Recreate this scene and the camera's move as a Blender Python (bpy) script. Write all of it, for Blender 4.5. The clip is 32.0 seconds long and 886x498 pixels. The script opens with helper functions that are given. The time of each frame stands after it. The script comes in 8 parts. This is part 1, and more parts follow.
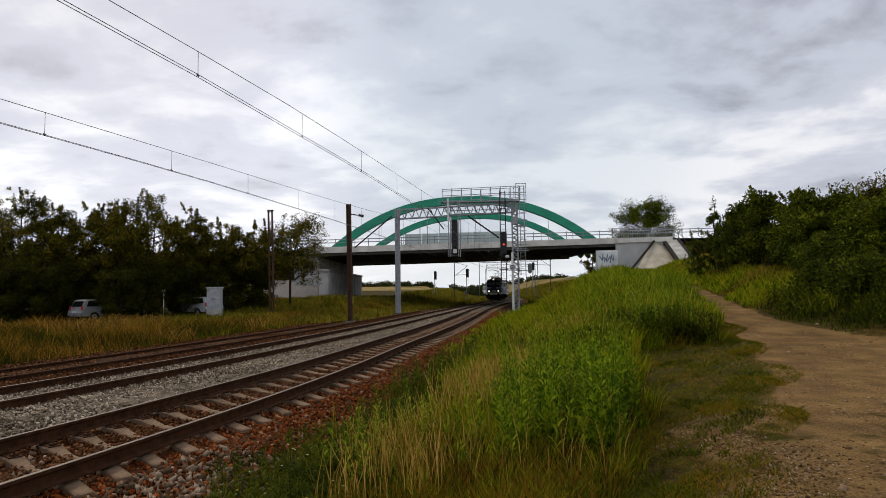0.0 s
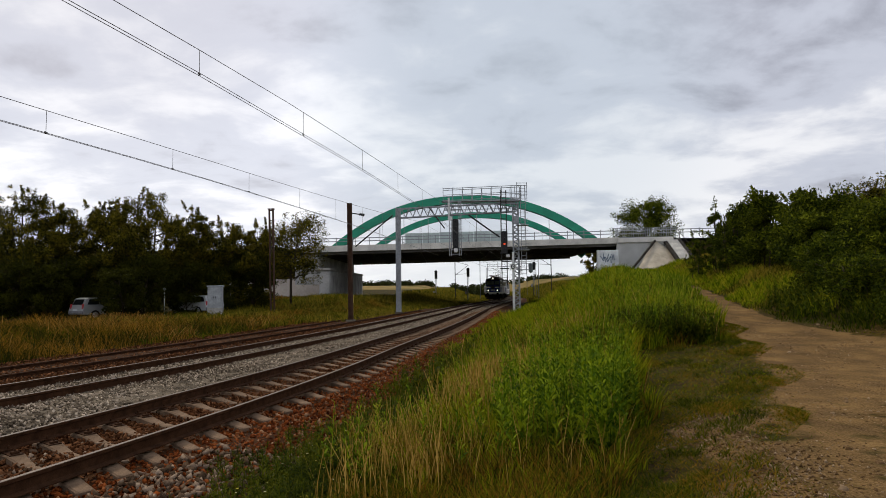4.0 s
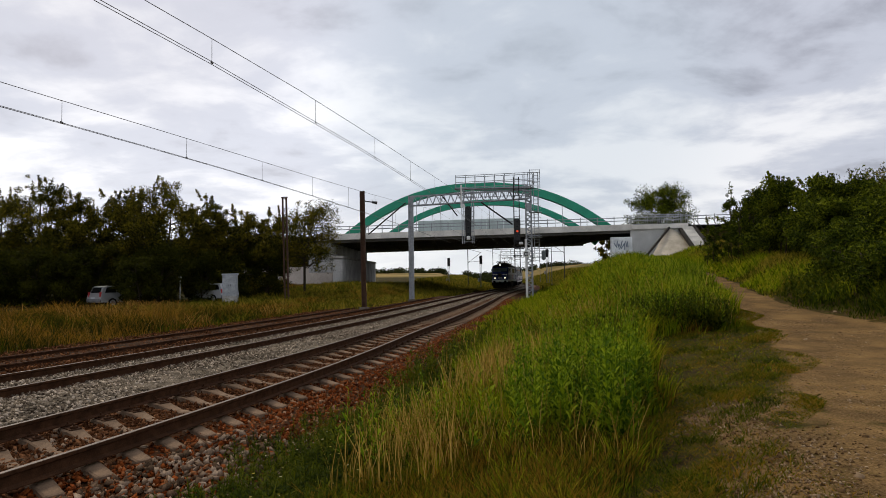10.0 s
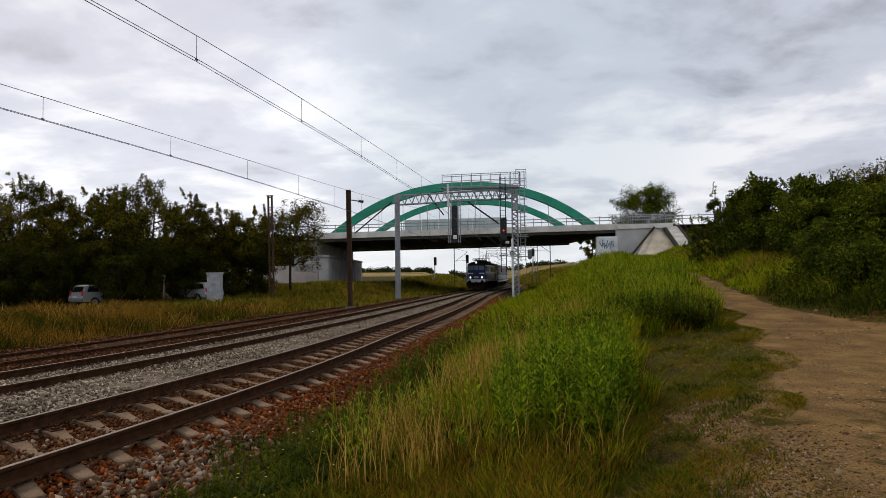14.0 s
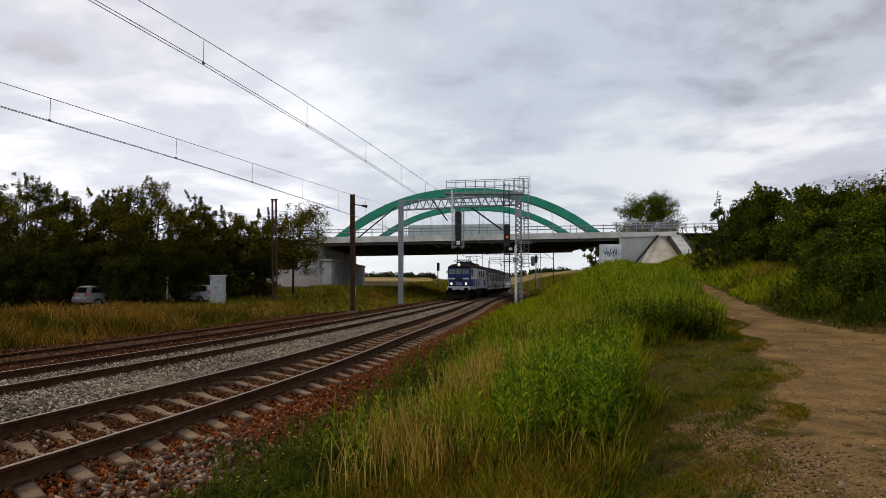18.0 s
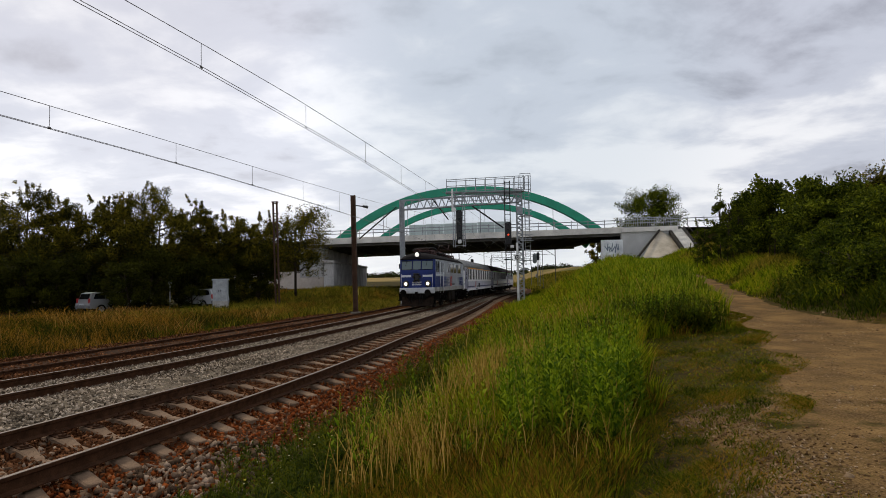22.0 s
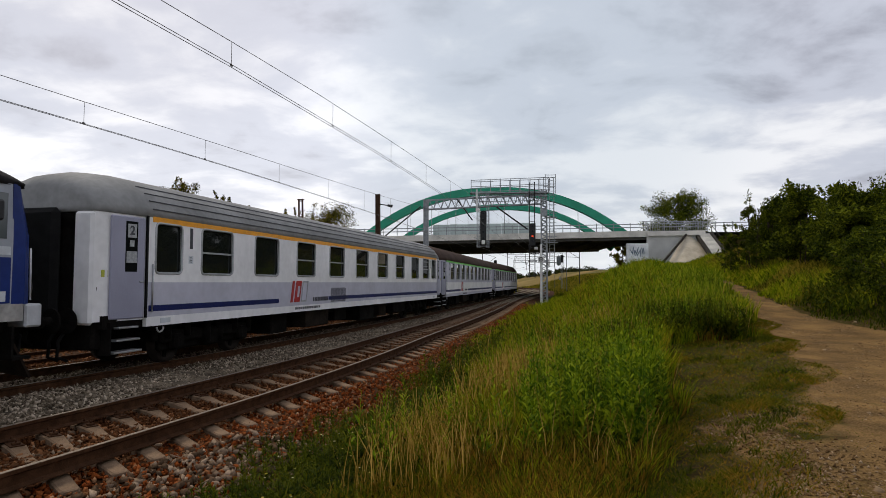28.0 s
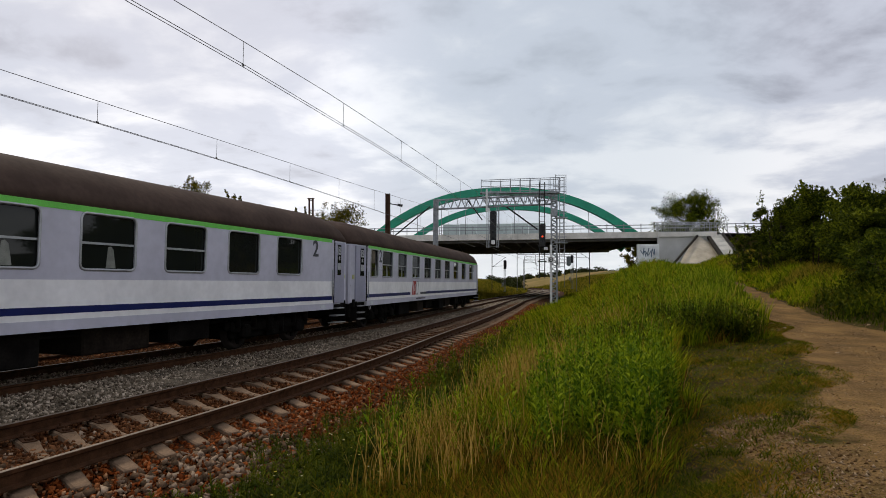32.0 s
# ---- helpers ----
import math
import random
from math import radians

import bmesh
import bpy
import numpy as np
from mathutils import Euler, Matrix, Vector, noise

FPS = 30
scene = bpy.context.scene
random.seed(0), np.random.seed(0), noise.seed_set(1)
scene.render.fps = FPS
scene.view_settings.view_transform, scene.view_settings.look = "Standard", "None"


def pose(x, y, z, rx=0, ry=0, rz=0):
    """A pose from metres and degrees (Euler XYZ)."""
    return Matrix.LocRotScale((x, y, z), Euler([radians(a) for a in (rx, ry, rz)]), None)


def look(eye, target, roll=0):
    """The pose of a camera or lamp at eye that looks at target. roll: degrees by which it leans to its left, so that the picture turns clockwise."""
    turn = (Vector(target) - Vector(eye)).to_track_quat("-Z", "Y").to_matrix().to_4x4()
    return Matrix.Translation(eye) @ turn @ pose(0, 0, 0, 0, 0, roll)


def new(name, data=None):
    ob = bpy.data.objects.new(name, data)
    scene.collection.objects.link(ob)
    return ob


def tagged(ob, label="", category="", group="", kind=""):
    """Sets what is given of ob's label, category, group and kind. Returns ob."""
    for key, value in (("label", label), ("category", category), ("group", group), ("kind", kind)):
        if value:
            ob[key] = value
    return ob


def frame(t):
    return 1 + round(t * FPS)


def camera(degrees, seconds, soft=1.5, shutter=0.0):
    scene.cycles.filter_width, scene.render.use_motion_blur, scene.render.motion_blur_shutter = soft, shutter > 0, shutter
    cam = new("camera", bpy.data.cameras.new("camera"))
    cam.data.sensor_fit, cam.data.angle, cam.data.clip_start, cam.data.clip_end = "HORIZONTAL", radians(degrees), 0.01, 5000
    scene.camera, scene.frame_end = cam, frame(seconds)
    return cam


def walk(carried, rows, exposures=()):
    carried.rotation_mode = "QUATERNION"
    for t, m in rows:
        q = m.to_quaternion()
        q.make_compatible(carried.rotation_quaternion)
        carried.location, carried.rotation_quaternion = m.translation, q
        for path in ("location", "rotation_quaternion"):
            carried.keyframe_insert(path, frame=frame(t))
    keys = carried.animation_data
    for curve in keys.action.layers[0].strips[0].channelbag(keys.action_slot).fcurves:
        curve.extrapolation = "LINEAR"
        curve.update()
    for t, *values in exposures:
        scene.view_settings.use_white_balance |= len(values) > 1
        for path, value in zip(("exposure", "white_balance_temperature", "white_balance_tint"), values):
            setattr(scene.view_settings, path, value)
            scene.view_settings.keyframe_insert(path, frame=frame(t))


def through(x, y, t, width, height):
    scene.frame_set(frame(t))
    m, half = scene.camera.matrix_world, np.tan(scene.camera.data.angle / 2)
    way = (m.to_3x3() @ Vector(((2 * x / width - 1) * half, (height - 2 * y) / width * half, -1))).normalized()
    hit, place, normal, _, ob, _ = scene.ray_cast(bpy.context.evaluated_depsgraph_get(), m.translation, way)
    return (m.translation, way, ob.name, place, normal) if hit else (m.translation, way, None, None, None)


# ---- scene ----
# ---- camera ----
EYE = (0.0, 0.0, 1.75)
cam = camera(70.96, 32.0, soft=0.75)
# seconds and the camera's three angles; it is held in the hand at one spot
TURNS = [
    (0, 93.881, 0.836, 0.055), (0.5, 93.625, 0.915, -0.188), (1, 93.524, 1.042, -0.15), (1.5, 93.204, 0.931, -0.199),
    (2, 93.352, 0.776, 0.055), (2.5, 93.422, 0.625, 0.166), (3, 93.423, 0.943, 0.366), (3.5, 93.835, 0.632, 0.116),
    (5.5, 93.664, 0.862, 0.043), (6, 93.687, 0.833, -0.115), (6.5, 93.622, 1.047, -0.11), (7, 93.36, 1.124, -0.024),
    (7.5, 93.203, 0.934, -0.117), (8, 92.978, 0.899, 0.144), (8.5, 93.102, 0.828, 0.089), (9, 92.916, 1.537, 0.972),
    (9.5, 93.397, 1.524, 1.759), (10, 92.677, 0.785, 1.294), (10.5, 92.497, 0.528, 1.272), (11, 92.367, 0.265, 1.54),
    (11.5, 92.354, 0.31, 1.054), (12, 92.341, 0.683, 0.118), (12.5, 92.682, 1.061, -0), (13, 92.541, 0.666, 0.021),
    (13.5, 92.675, 0.747, 0.093), (14, 92.583, 0.75, 0.042), (14.5, 92.634, 0.604, -0.099), (16.5, 92.861, -0.022, 0.053),
    (17, 92.939, 0.004, 0.042), (17.5, 92.975, 0.013, 0.231), (18, 93.105, -0.02, 0.298), (18.5, 93.213, 0.11, 0.548),
    (19, 93.247, 0.551, 0.544), (19.5, 93.524, 0.135, 0.582), (20, 93.175, -0.026, 0.508), (20.5, 92.193, -0.205, 0.695),
    (21, 92.395, 0.706, 0.898), (21.5, 92.457, 0.637, 0.749), (22, 93.018, 1.172, 0.509), (22.5, 93.071, 0.753, 0.88),
    (23, 93.018, 0.504, 1.209), (23.5, 93.038, 0.489, 1.282), (24, 92.918, 0.774, 1.188), (24.5, 92.783, 0.545, 1.371),
    (25, 92.914, 0.468, 1.399), (25.5, 92.932, 0.17, 1.629), (27.5, 93.074, 0.292, 2.652), (28, 93.05, -0.067, 2.605),
    (28.5, 93.087, -0.113, 2.815), (29, 93.074, -0.139, 3.008), (29.5, 93.192, -0.338, 2.855), (30, 93.107, -0.448, 3.062),
    (30.5, 93.142, -0.481, 3.37), (31, 93.052, -0.336, 3.517), (31.5, 92.994, -0.341, 3.419), (32, 93.025, -0.422, 3.478),
]
walk(cam, [(t, pose(*EYE, rx, ry, rz)) for t, rx, ry, rz in TURNS])

# ---- light: an overcast day, the brightest cloud ahead to the left ----
SUN_YAW, SUN_UP = radians(-42), radians(48)
world = bpy.data.worlds.new("overcast_sky")
scene.world = world
world.use_nodes = True
wn, wl = world.node_tree.nodes, world.node_tree.links
wn.clear()


def wnode(kind, **values):
    n = wn.new(kind)
    for key, value in values.items():
        if key in n.inputs:
            n.inputs[key].default_value = value
    return n


def build_sky():
    out = wnode("ShaderNodeOutputWorld")
    back = wnode("ShaderNodeBackground", Strength=1.0)
    sky = wn.new("ShaderNodeTexSky")
    sky.sky_type, sky.sun_disc = "NISHITA", False
    sky.sun_elevation, sky.sun_rotation = SUN_UP, SUN_YAW
    sky.air_density, sky.dust_density = 1.0, 3.0
    dim = wn.new("ShaderNodeVectorMath")
    dim.operation = "SCALE"
    dim.inputs["Scale"].default_value = 0.09
    wl.new(sky.outputs[0], dim.inputs[0])
    # cloud sheet: direction projected on a flat layer high above
    co = wn.new("ShaderNodeTexCoord")
    sep = wn.new("ShaderNodeSeparateXYZ")
    wl.new(co.outputs["Generated"], sep.inputs[0])
    up = wn.new("ShaderNodeMath")
    up.operation = "MAXIMUM"
    up.inputs[1].default_value = 0.0
    wl.new(sep.outputs["Z"], up.inputs[0])
    lift = wn.new("ShaderNodeMath")
    lift.operation = "ADD"
    lift.inputs[1].default_value = 0.22
    wl.new(up.outputs[0], lift.inputs[0])
    flat = wn.new("ShaderNodeVectorMath")
    flat.operation = "DIVIDE"
    wl.new(co.outputs["Generated"], flat.inputs[0])
    joined = wn.new("ShaderNodeCombineXYZ")
    for i in range(3):
        wl.new(lift.outputs[0], joined.inputs[i])
    wl.new(joined.outputs[0], flat.inputs[1])
    wisp = wnode("ShaderNodeMapping", Scale=(1.0, 1.15, 0.5), Location=(3.4, 1.7, 0.0))
    wl.new(flat.outputs[0], wisp.inputs["Vector"])
    big = wnode("ShaderNodeTexNoise", Scale=1.25, Detail=9.0, Roughness=0.55, Distortion=0.25)
    small = wnode("ShaderNodeTexNoise", Scale=3.4, Detail=8.0, Roughness=0.55, Distortion=0.3)
    for n in (big, small):
        wl.new(wisp.outputs[0], n.inputs["Vector"])
    mixed = wn.new("ShaderNodeMath")
    mixed.operation = "MULTIPLY_ADD"
    mixed.inputs[1].default_value = 0.55
    wl.new(small.outputs["Fac"], mixed.inputs[0])
    wl.new(big.outputs["Fac"], mixed.inputs[2])
    ramp = wn.new("ShaderNodeValToRGB")
    ramp.color_ramp.interpolation = "EASE"
    stops = ramp.color_ramp.elements
    stops[0].position, stops[0].color = 0.545, (0.40, 0.41, 0.475, 1)
    stops[1].position, stops[1].color = 0.94, (0.98, 0.98, 1.01, 1)
    mid = stops.new(0.725)
    mid.color = (0.63, 0.655, 0.745, 1)
    wl.new(mixed.outputs[0], ramp.inputs[0])
    # the cloud thins round the hidden sun
    thin_yaw, thin_up = radians(-22), radians(14)
    sun_way = (math.sin(thin_yaw) * math.cos(thin_up), math.cos(thin_yaw) * math.cos(thin_up), math.sin(thin_up))
    dot = wn.new("ShaderNodeVectorMath")
    dot.operation = "DOT_PRODUCT"
    dot.inputs[1].default_value = sun_way
    wl.new(co.outputs["Generated"], dot.inputs[0])
    glow = wn.new("ShaderNodeMapRange")
    glow.interpolation_type = "SMOOTHSTEP"
    for name, value in (("From Min", 0.925), ("From Max", 0.995), ("To Min", 0.0), ("To Max", 0.17)):
        glow.inputs[name].default_value = value
    wl.new(dot.outputs["Value"], glow.inputs[0])
    bright = wn.new("ShaderNodeMix")
    bright.data_type, bright.blend_type = "RGBA", "ADD"
    wl.new(glow.outputs[0], bright.inputs[0])
    wl.new(ramp.outputs[0], bright.inputs[6])
    bright.inputs[7].default_value = (1.0, 0.97, 0.99, 1)
    # towards the horizon the sheet pales
    low = wn.new("ShaderNodeMapRange")
    low.interpolation_type = "SMOOTHSTEP"
    for name, value in (("From Min", 0.0), ("From Max", 0.14), ("To Min", 0.85), ("To Max", 0.0)):
        low.inputs[name].default_value = value
    wl.new(up.outputs[0], low.inputs[0])
    pale = wn.new("ShaderNodeMix")
    pale.data_type = "RGBA"
    wl.new(low.outputs[0], pale.inputs[0])
    wl.new(bright.outputs[2], pale.inputs[6])
    pale.inputs[7].default_value = (1.06, 1.08, 1.10, 1)
    # a bluer, thicker stretch of cloud straight ahead
    ahead = wn.new("ShaderNodeVectorMath")
    ahead.operation = "DOT_PRODUCT"
    ahead.inputs[1].default_value = (0.10, 0.955, 0.28)
    wl.new(co.outputs["Generated"], ahead.inputs[0])
    thick = wn.new("ShaderNodeMapRange")
    thick.interpolation_type = "SMOOTHSTEP"
    for name, value in (("From Min", 0.93), ("From Max", 0.995), ("To Min", 0.0), ("To Max", 0.42)):
        thick.inputs[name].default_value = value
    wl.new(ahead.outputs["Value"], thick.inputs[0])
    blue = wn.new("ShaderNodeMix")
    blue.data_type = "RGBA"
    wl.new(thick.outputs[0], blue.inputs[0])
    wl.new(pale.outputs[2], blue.inputs[6])
    blue.inputs[7].default_value = (0.58, 0.68, 0.76, 1)
    # a greyer bank of cloud high on the left
    left = wn.new("ShaderNodeVectorMath")
    left.operation = "DOT_PRODUCT"
    left.inputs[1].default_value = (-0.42, 0.79, 0.44)
    wl.new(co.outputs["Generated"], left.inputs[0])
    bank = wn.new("ShaderNodeMapRange")
    bank.interpolation_type = "SMOOTHSTEP"
    for name, value in (("From Min", 0.95), ("From Max", 0.997), ("To Min", 0.0), ("To Max", 0.36)):
        bank.inputs[name].default_value = value
    wl.new(left.outputs["Value"], bank.inputs[0])
    grey = wn.new("ShaderNodeMix")
    grey.data_type = "RGBA"
    wl.new(bank.outputs[0], grey.inputs[0])
    wl.new(blue.outputs[2], grey.inputs[6])
    grey.inputs[7].default_value = (0.50, 0.49, 0.56, 1)
    total = wn.new("ShaderNodeMix")
    total.data_type = "RGBA"
    total.inputs[0].default_value = 0.88
    wl.new(dim.outputs[0], total.inputs[6])
    wl.new(grey.outputs[2], total.inputs[7])
    wl.new(total.outputs[2], back.inputs["Color"])
    wl.new(back.outputs[0], out.inputs[0])


build_sky()
sun = new("sun", bpy.data.lights.new("sun", "SUN"))
sun.data.energy, sun.data.angle, sun.data.color = 1.5, radians(10), (1.0, 0.89, 0.71)
sun.matrix_world = look((-40, 60, 60), (-40 - math.sin(SUN_YAW) * 10, 60 - math.cos(SUN_YAW) * 10, 60 - math.tan(SUN_UP) * 10))
scene.view_settings.exposure = 0.0


# ---- materials ----
MATS = {}


def mat(name, base, rough=0.7, metal=0.0, vary=0.25, scale=6.0, bump=0.2, fine=60.0, dark=None, island=0.0, rust=None, coat=0.0, coords="Object", spec=None):
    """A surface with two scales of variation: stains of `scale` per metre and grain of `fine` per metre."""
    if name in MATS:
        return MATS[name]
    m = bpy.data.materials.new(name)
    m.use_nodes = True
    n, l = m.node_tree.nodes, m.node_tree.links
    bsdf = n["Principled BSDF"]
    bsdf.inputs["Roughness"].default_value, bsdf.inputs["Metallic"].default_value = rough, metal
    bsdf.inputs["Coat Weight"].default_value = coat
    bsdf.inputs["Specular IOR Level"].default_value = spec if spec is not None else (0.05 if rough >= 0.65 else 0.4)
    co = n.new("ShaderNodeTexCoord")
    big, small = n.new("ShaderNodeTexNoise"), n.new("ShaderNodeTexNoise")
    for t, s, d in ((big, scale, 5), (small, fine, 3)):
        t.inputs["Scale"].default_value, t.inputs["Detail"].default_value = s, d
        l.new(co.outputs[coords], t.inputs["Vector"])
    low = dark or tuple(c * (1 - vary) for c in base)
    high = tuple(min(1, c * (1 + vary * 0.6)) for c in base)
    ramp = n.new("ShaderNodeValToRGB")
    e = ramp.color_ramp.elements
    e[0].position, e[0].color = 0.32, (*low, 1)
    e[1].position, e[1].color = 0.66, (*high, 1)
    l.new(big.outputs["Fac"], ramp.inputs[0])
    colour = ramp.outputs[0]
    grain = n.new("ShaderNodeMix")
    grain.data_type, grain.blend_type = "RGBA", "MULTIPLY"
    grain.inputs[0].default_value = min(1.0, vary * 1.6)
    tone = n.new("ShaderNodeMapRange")
    for key, value in (("From Min", 0.3), ("From Max", 0.7), ("To Min", 0.6), ("To Max", 1.25)):
        tone.inputs[key].default_value = value
    l.new(small.outputs["Fac"], tone.inputs[0])
    l.new(colour, grain.inputs[6])
    l.new(tone.outputs[0], grain.inputs[7])
    colour = grain.outputs[2]
    if island:
        # piece-by-piece tone
        geo = n.new("ShaderNodeNewGeometry")
        obi = n.new("ShaderNodeObjectInfo")
        add = n.new("ShaderNodeMath")
        add.operation = "ADD"
        l.new(geo.outputs["Random Per Island"], add.inputs[0])
        l.new(obi.outputs["Random"], add.inputs[1])
        wrap = n.new("ShaderNodeMath")
        wrap.operation = "FRACT"
        l.new(add.outputs[0], wrap.inputs[0])
        spread = n.new("ShaderNodeMapRange")
        spread.inputs["To Min"].default_value, spread.inputs["To Max"].default_value = 1 - island, 1 + island
        l.new(wrap.outputs[0], spread.inputs[0])
        tint = n.new("ShaderNodeMix")
        tint.data_type, tint.blend_type = "RGBA", "MULTIPLY"
        tint.inputs[0].default_value = 1.0
        l.new(colour, tint.inputs[6])
        l.new(spread.outputs[0], tint.inputs[7])
        colour = tint.outputs[2]
    if rust:
        patch = n.new("ShaderNodeTexNoise")
        patch.inputs["Scale"].default_value, patch.inputs["Detail"].default_value = scale * 2.3, 6
        l.new(co.outputs[coords], patch.inputs["Vector"])
        where = n.new("ShaderNodeMapRange")
        where.inputs["From Min"].default_value, where.inputs["From Max"].default_value = 0.52, 0.62
        l.new(patch.outputs["Fac"], where.inputs[0])
        worn = n.new("ShaderNodeMix")
        worn.data_type = "RGBA"
        l.new(where.outputs[0], worn.inputs[0])
        l.new(colour, worn.inputs[6])
        worn.inputs[7].default_value = (*rust, 1)
        colour = worn.outputs[2]
    l.new(colour, bsdf.inputs["Base Color"])
    if bump:
        b = n.new("ShaderNodeBump")
        b.inputs["Strength"].default_value, b.inputs["Distance"].default_value = bump, 0.02
        l.new(small.outputs["Fac"], b.inputs["Height"])
        l.new(b.outputs[0], bsdf.inputs["Normal"])
    MATS[name] = m
    return m


def glow(name, colour, power):
    m = bpy.data.materials.new(name)
    m.use_nodes = True
    bsdf = m.node_tree.nodes["Principled BSDF"]
    bsdf.inputs["Base Color"].default_value = (*colour, 1)
    bsdf.inputs["Emission Color"].default_value = (*colour, 1)
    bsdf.inputs["Emission Strength"].default_value = power
    return m


def glass(name, tint, rough=0.03, clear=0.0, spec=0.5, ior=1.5):
    m = bpy.data.materials.new(name)
    m.use_nodes = True
    bsdf = m.node_tree.nodes["Principled BSDF"]
    bsdf.inputs["Base Color"].default_value = (*tint, 1)
    bsdf.inputs["Roughness"].default_value = rough
    bsdf.inputs["IOR"].default_value = ior
    bsdf.inputs["Specular IOR Level"].default_value = spec
    bsdf.inputs["Transmission Weight"].default_value = clear
    return m


RAIL_RUST = mat("rusty_rail_steel", (0.068, 0.032, 0.016), 0.8, 0.15, vary=0.4, scale=8, fine=90)
RAIL_TOP = mat("worn_rail_head", (0.15, 0.108, 0.076), 0.5, 0.25, vary=0.2, scale=5, fine=50)
CONCRETE = mat("pale_concrete", (0.76, 0.73, 0.66), 0.85, vary=0.22, scale=0.7, fine=14)
CONCRETE_DARK = mat("stained_concrete", (0.40, 0.38, 0.34), 0.9, vary=0.3, scale=0.6, fine=10)
SLEEPER = mat("concrete_sleeper", (0.19, 0.126, 0.080), 0.9, vary=0.35, scale=7, fine=70, island=0.2)
GALV = mat("galvanised_steel", (0.32, 0.335, 0.35), 0.5, 0.55, vary=0.2, scale=4, fine=40)
GREEN_PAINT = mat("green_arch_paint", (0.020, 0.33, 0.195), 0.5, vary=0.14, scale=0.8, fine=9, bump=0.03)
MAST_BROWN = mat("brown_painted_mast", (0.088, 0.050, 0.033), 0.7, 0.2, vary=0.35, scale=3, fine=40)
WIRE = mat("weathered_wire", (0.21, 0.205, 0.20), 0.7, 0.2, vary=0.1)
BLACK = mat("black_paint", (0.018, 0.018, 0.019), 0.6, vary=0.2)
WHITE = mat("white_paint", (0.72, 0.72, 0.70), 0.5, vary=0.1, scale=3)


# ---- mesh tools ----
class Solid:
    """Gathers faces for one mesh."""

    def __init__(self):
        self.v, self.f, self.s = [], [], []

    def add(self, verts, faces, smooth=False):
        k = len(self.v)
        self.v.extend(tuple(p) for p in verts)
        self.f.extend(tuple(i + k for i in q) for q in faces)
        self.s.extend([smooth] * len(faces))
        return self

    def box(self, c, size, m=None, b=0.0):
        """A box at c; b chamfers its edges."""
        hx, hy, hz = (a / 2 for a in size)
        if not b:
            vs = [(x, y, z) for x in (-hx, hx) for y in (-hy, hy) for z in (-hz, hz)]
            fs = [(0, 1, 3, 2), (4, 6, 7, 5), (0, 4, 5, 1), (2, 3, 7, 6), (0, 2, 6, 4), (1, 5, 7, 3)]
        else:
            b = min(b, hx * 0.95, hy * 0.95, hz * 0.95)
            vs, at = [], {}
            for i in (-1, 1):
                for j in (-1, 1):
                    for k in (-1, 1):
                        for a in range(3):
                            at[i, j, k, a] = len(vs)
                            vs.append((i * (hx - (b if a != 0 else 0)), j * (hy - (b if a != 1 else 0)), k * (hz - (b if a != 2 else 0))))
            fs = []
            ring = ((-1, -1), (1, -1), (1, 1), (-1, 1))
            for w in (-1, 1):
                for a in range(3):
                    q = []
                    for p, r in ring:
                        key = [p, r]
                        key.insert(a, w)
                        q.append(at[key[0], key[1], key[2], a])
                    fs.append(q if (w > 0) == (a != 1) else q[::-1])
            for i in (-1, 1):
                for j in (-1, 1):
                    q = (at[i, j, -1, 0], at[i, j, -1, 1], at[i, j, 1, 1], at[i, j, 1, 0])
                    fs.append(q if i * j > 0 else q[::-1])
                    q = (at[i, -1, j, 0], at[i, 1, j, 0], at[i, 1, j, 2], at[i, -1, j, 2])
                    fs.append(q if i * j > 0 else q[::-1])
                    q = (at[-1, i, j, 1], at[-1, i, j, 2], at[1, i, j, 2], at[1, i, j, 1])
                    fs.append(q if i * j > 0 else q[::-1])
                    for k in (-1, 1):
                        q = (at[i, j, k, 0], at[i, j, k, 1], at[i, j, k, 2])
                        fs.append(q if i * j * k > 0 else q[::-1])
        if m is not None:
            vs = [(m.to_3x3() @ Vector(p)) for p in vs]
        return self.add([(p[0] + c[0], p[1] + c[1], p[2] + c[2]) for p in vs], fs)

    def beam(self, p, q, w, d=None, up=(0, 0, 1)):
        """A square bar from p to q."""
        p, q = Vector(p), Vector(q)
        y = (q - p)
        n = y.length
        y.normalize()
        up = Vector(up)
        if abs(y.dot(up)) > 0.98:
            up = Vector((1, 0, 0))
        x = y.cross(up).normalized()
        z = x.cross(y)
        m = Matrix((x, y, z)).transposed()
        return self.box((p + q) / 2, (w, n, d or w), m)

    def tube(self, path, r, n=8, ends=True, smooth=True):
        """A round bar along a path; r is one radius or one for each point."""
        path = [Vector(p) for p in path]
        rs = r if isinstance(r, (list, tuple)) else [r] * len(path)
        vs, fs, x = [], [], None
        for i, p in enumerate(path):
            d = (path[min(i + 1, len(path) - 1)] - path[max(i - 1, 0)]).normalized()
            if x is None:
                x = d.orthogonal().normalized()
            x = (x - d * x.dot(d)).normalized()
            y = d.cross(x)
            vs += [p + (x * math.cos(a) + y * math.sin(a)) * rs[i] for a in (2 * math.pi * k / n for k in range(n))]
        for i in range(len(path) - 1):
            for k in range(n):
                fs.append((i * n + k, i * n + (k + 1) % n, (i + 1) * n + (k + 1) % n, (i + 1) * n + k))
        self.add(vs, fs, smooth)
        if ends:
            e = (len(path) - 1) * n
            k = len(self.v) - len(vs)
            self.f += [tuple(k + j for j in range(n))[::-1], tuple(k + e + j for j in range(n))]
            self.s += [False, False]
        return self

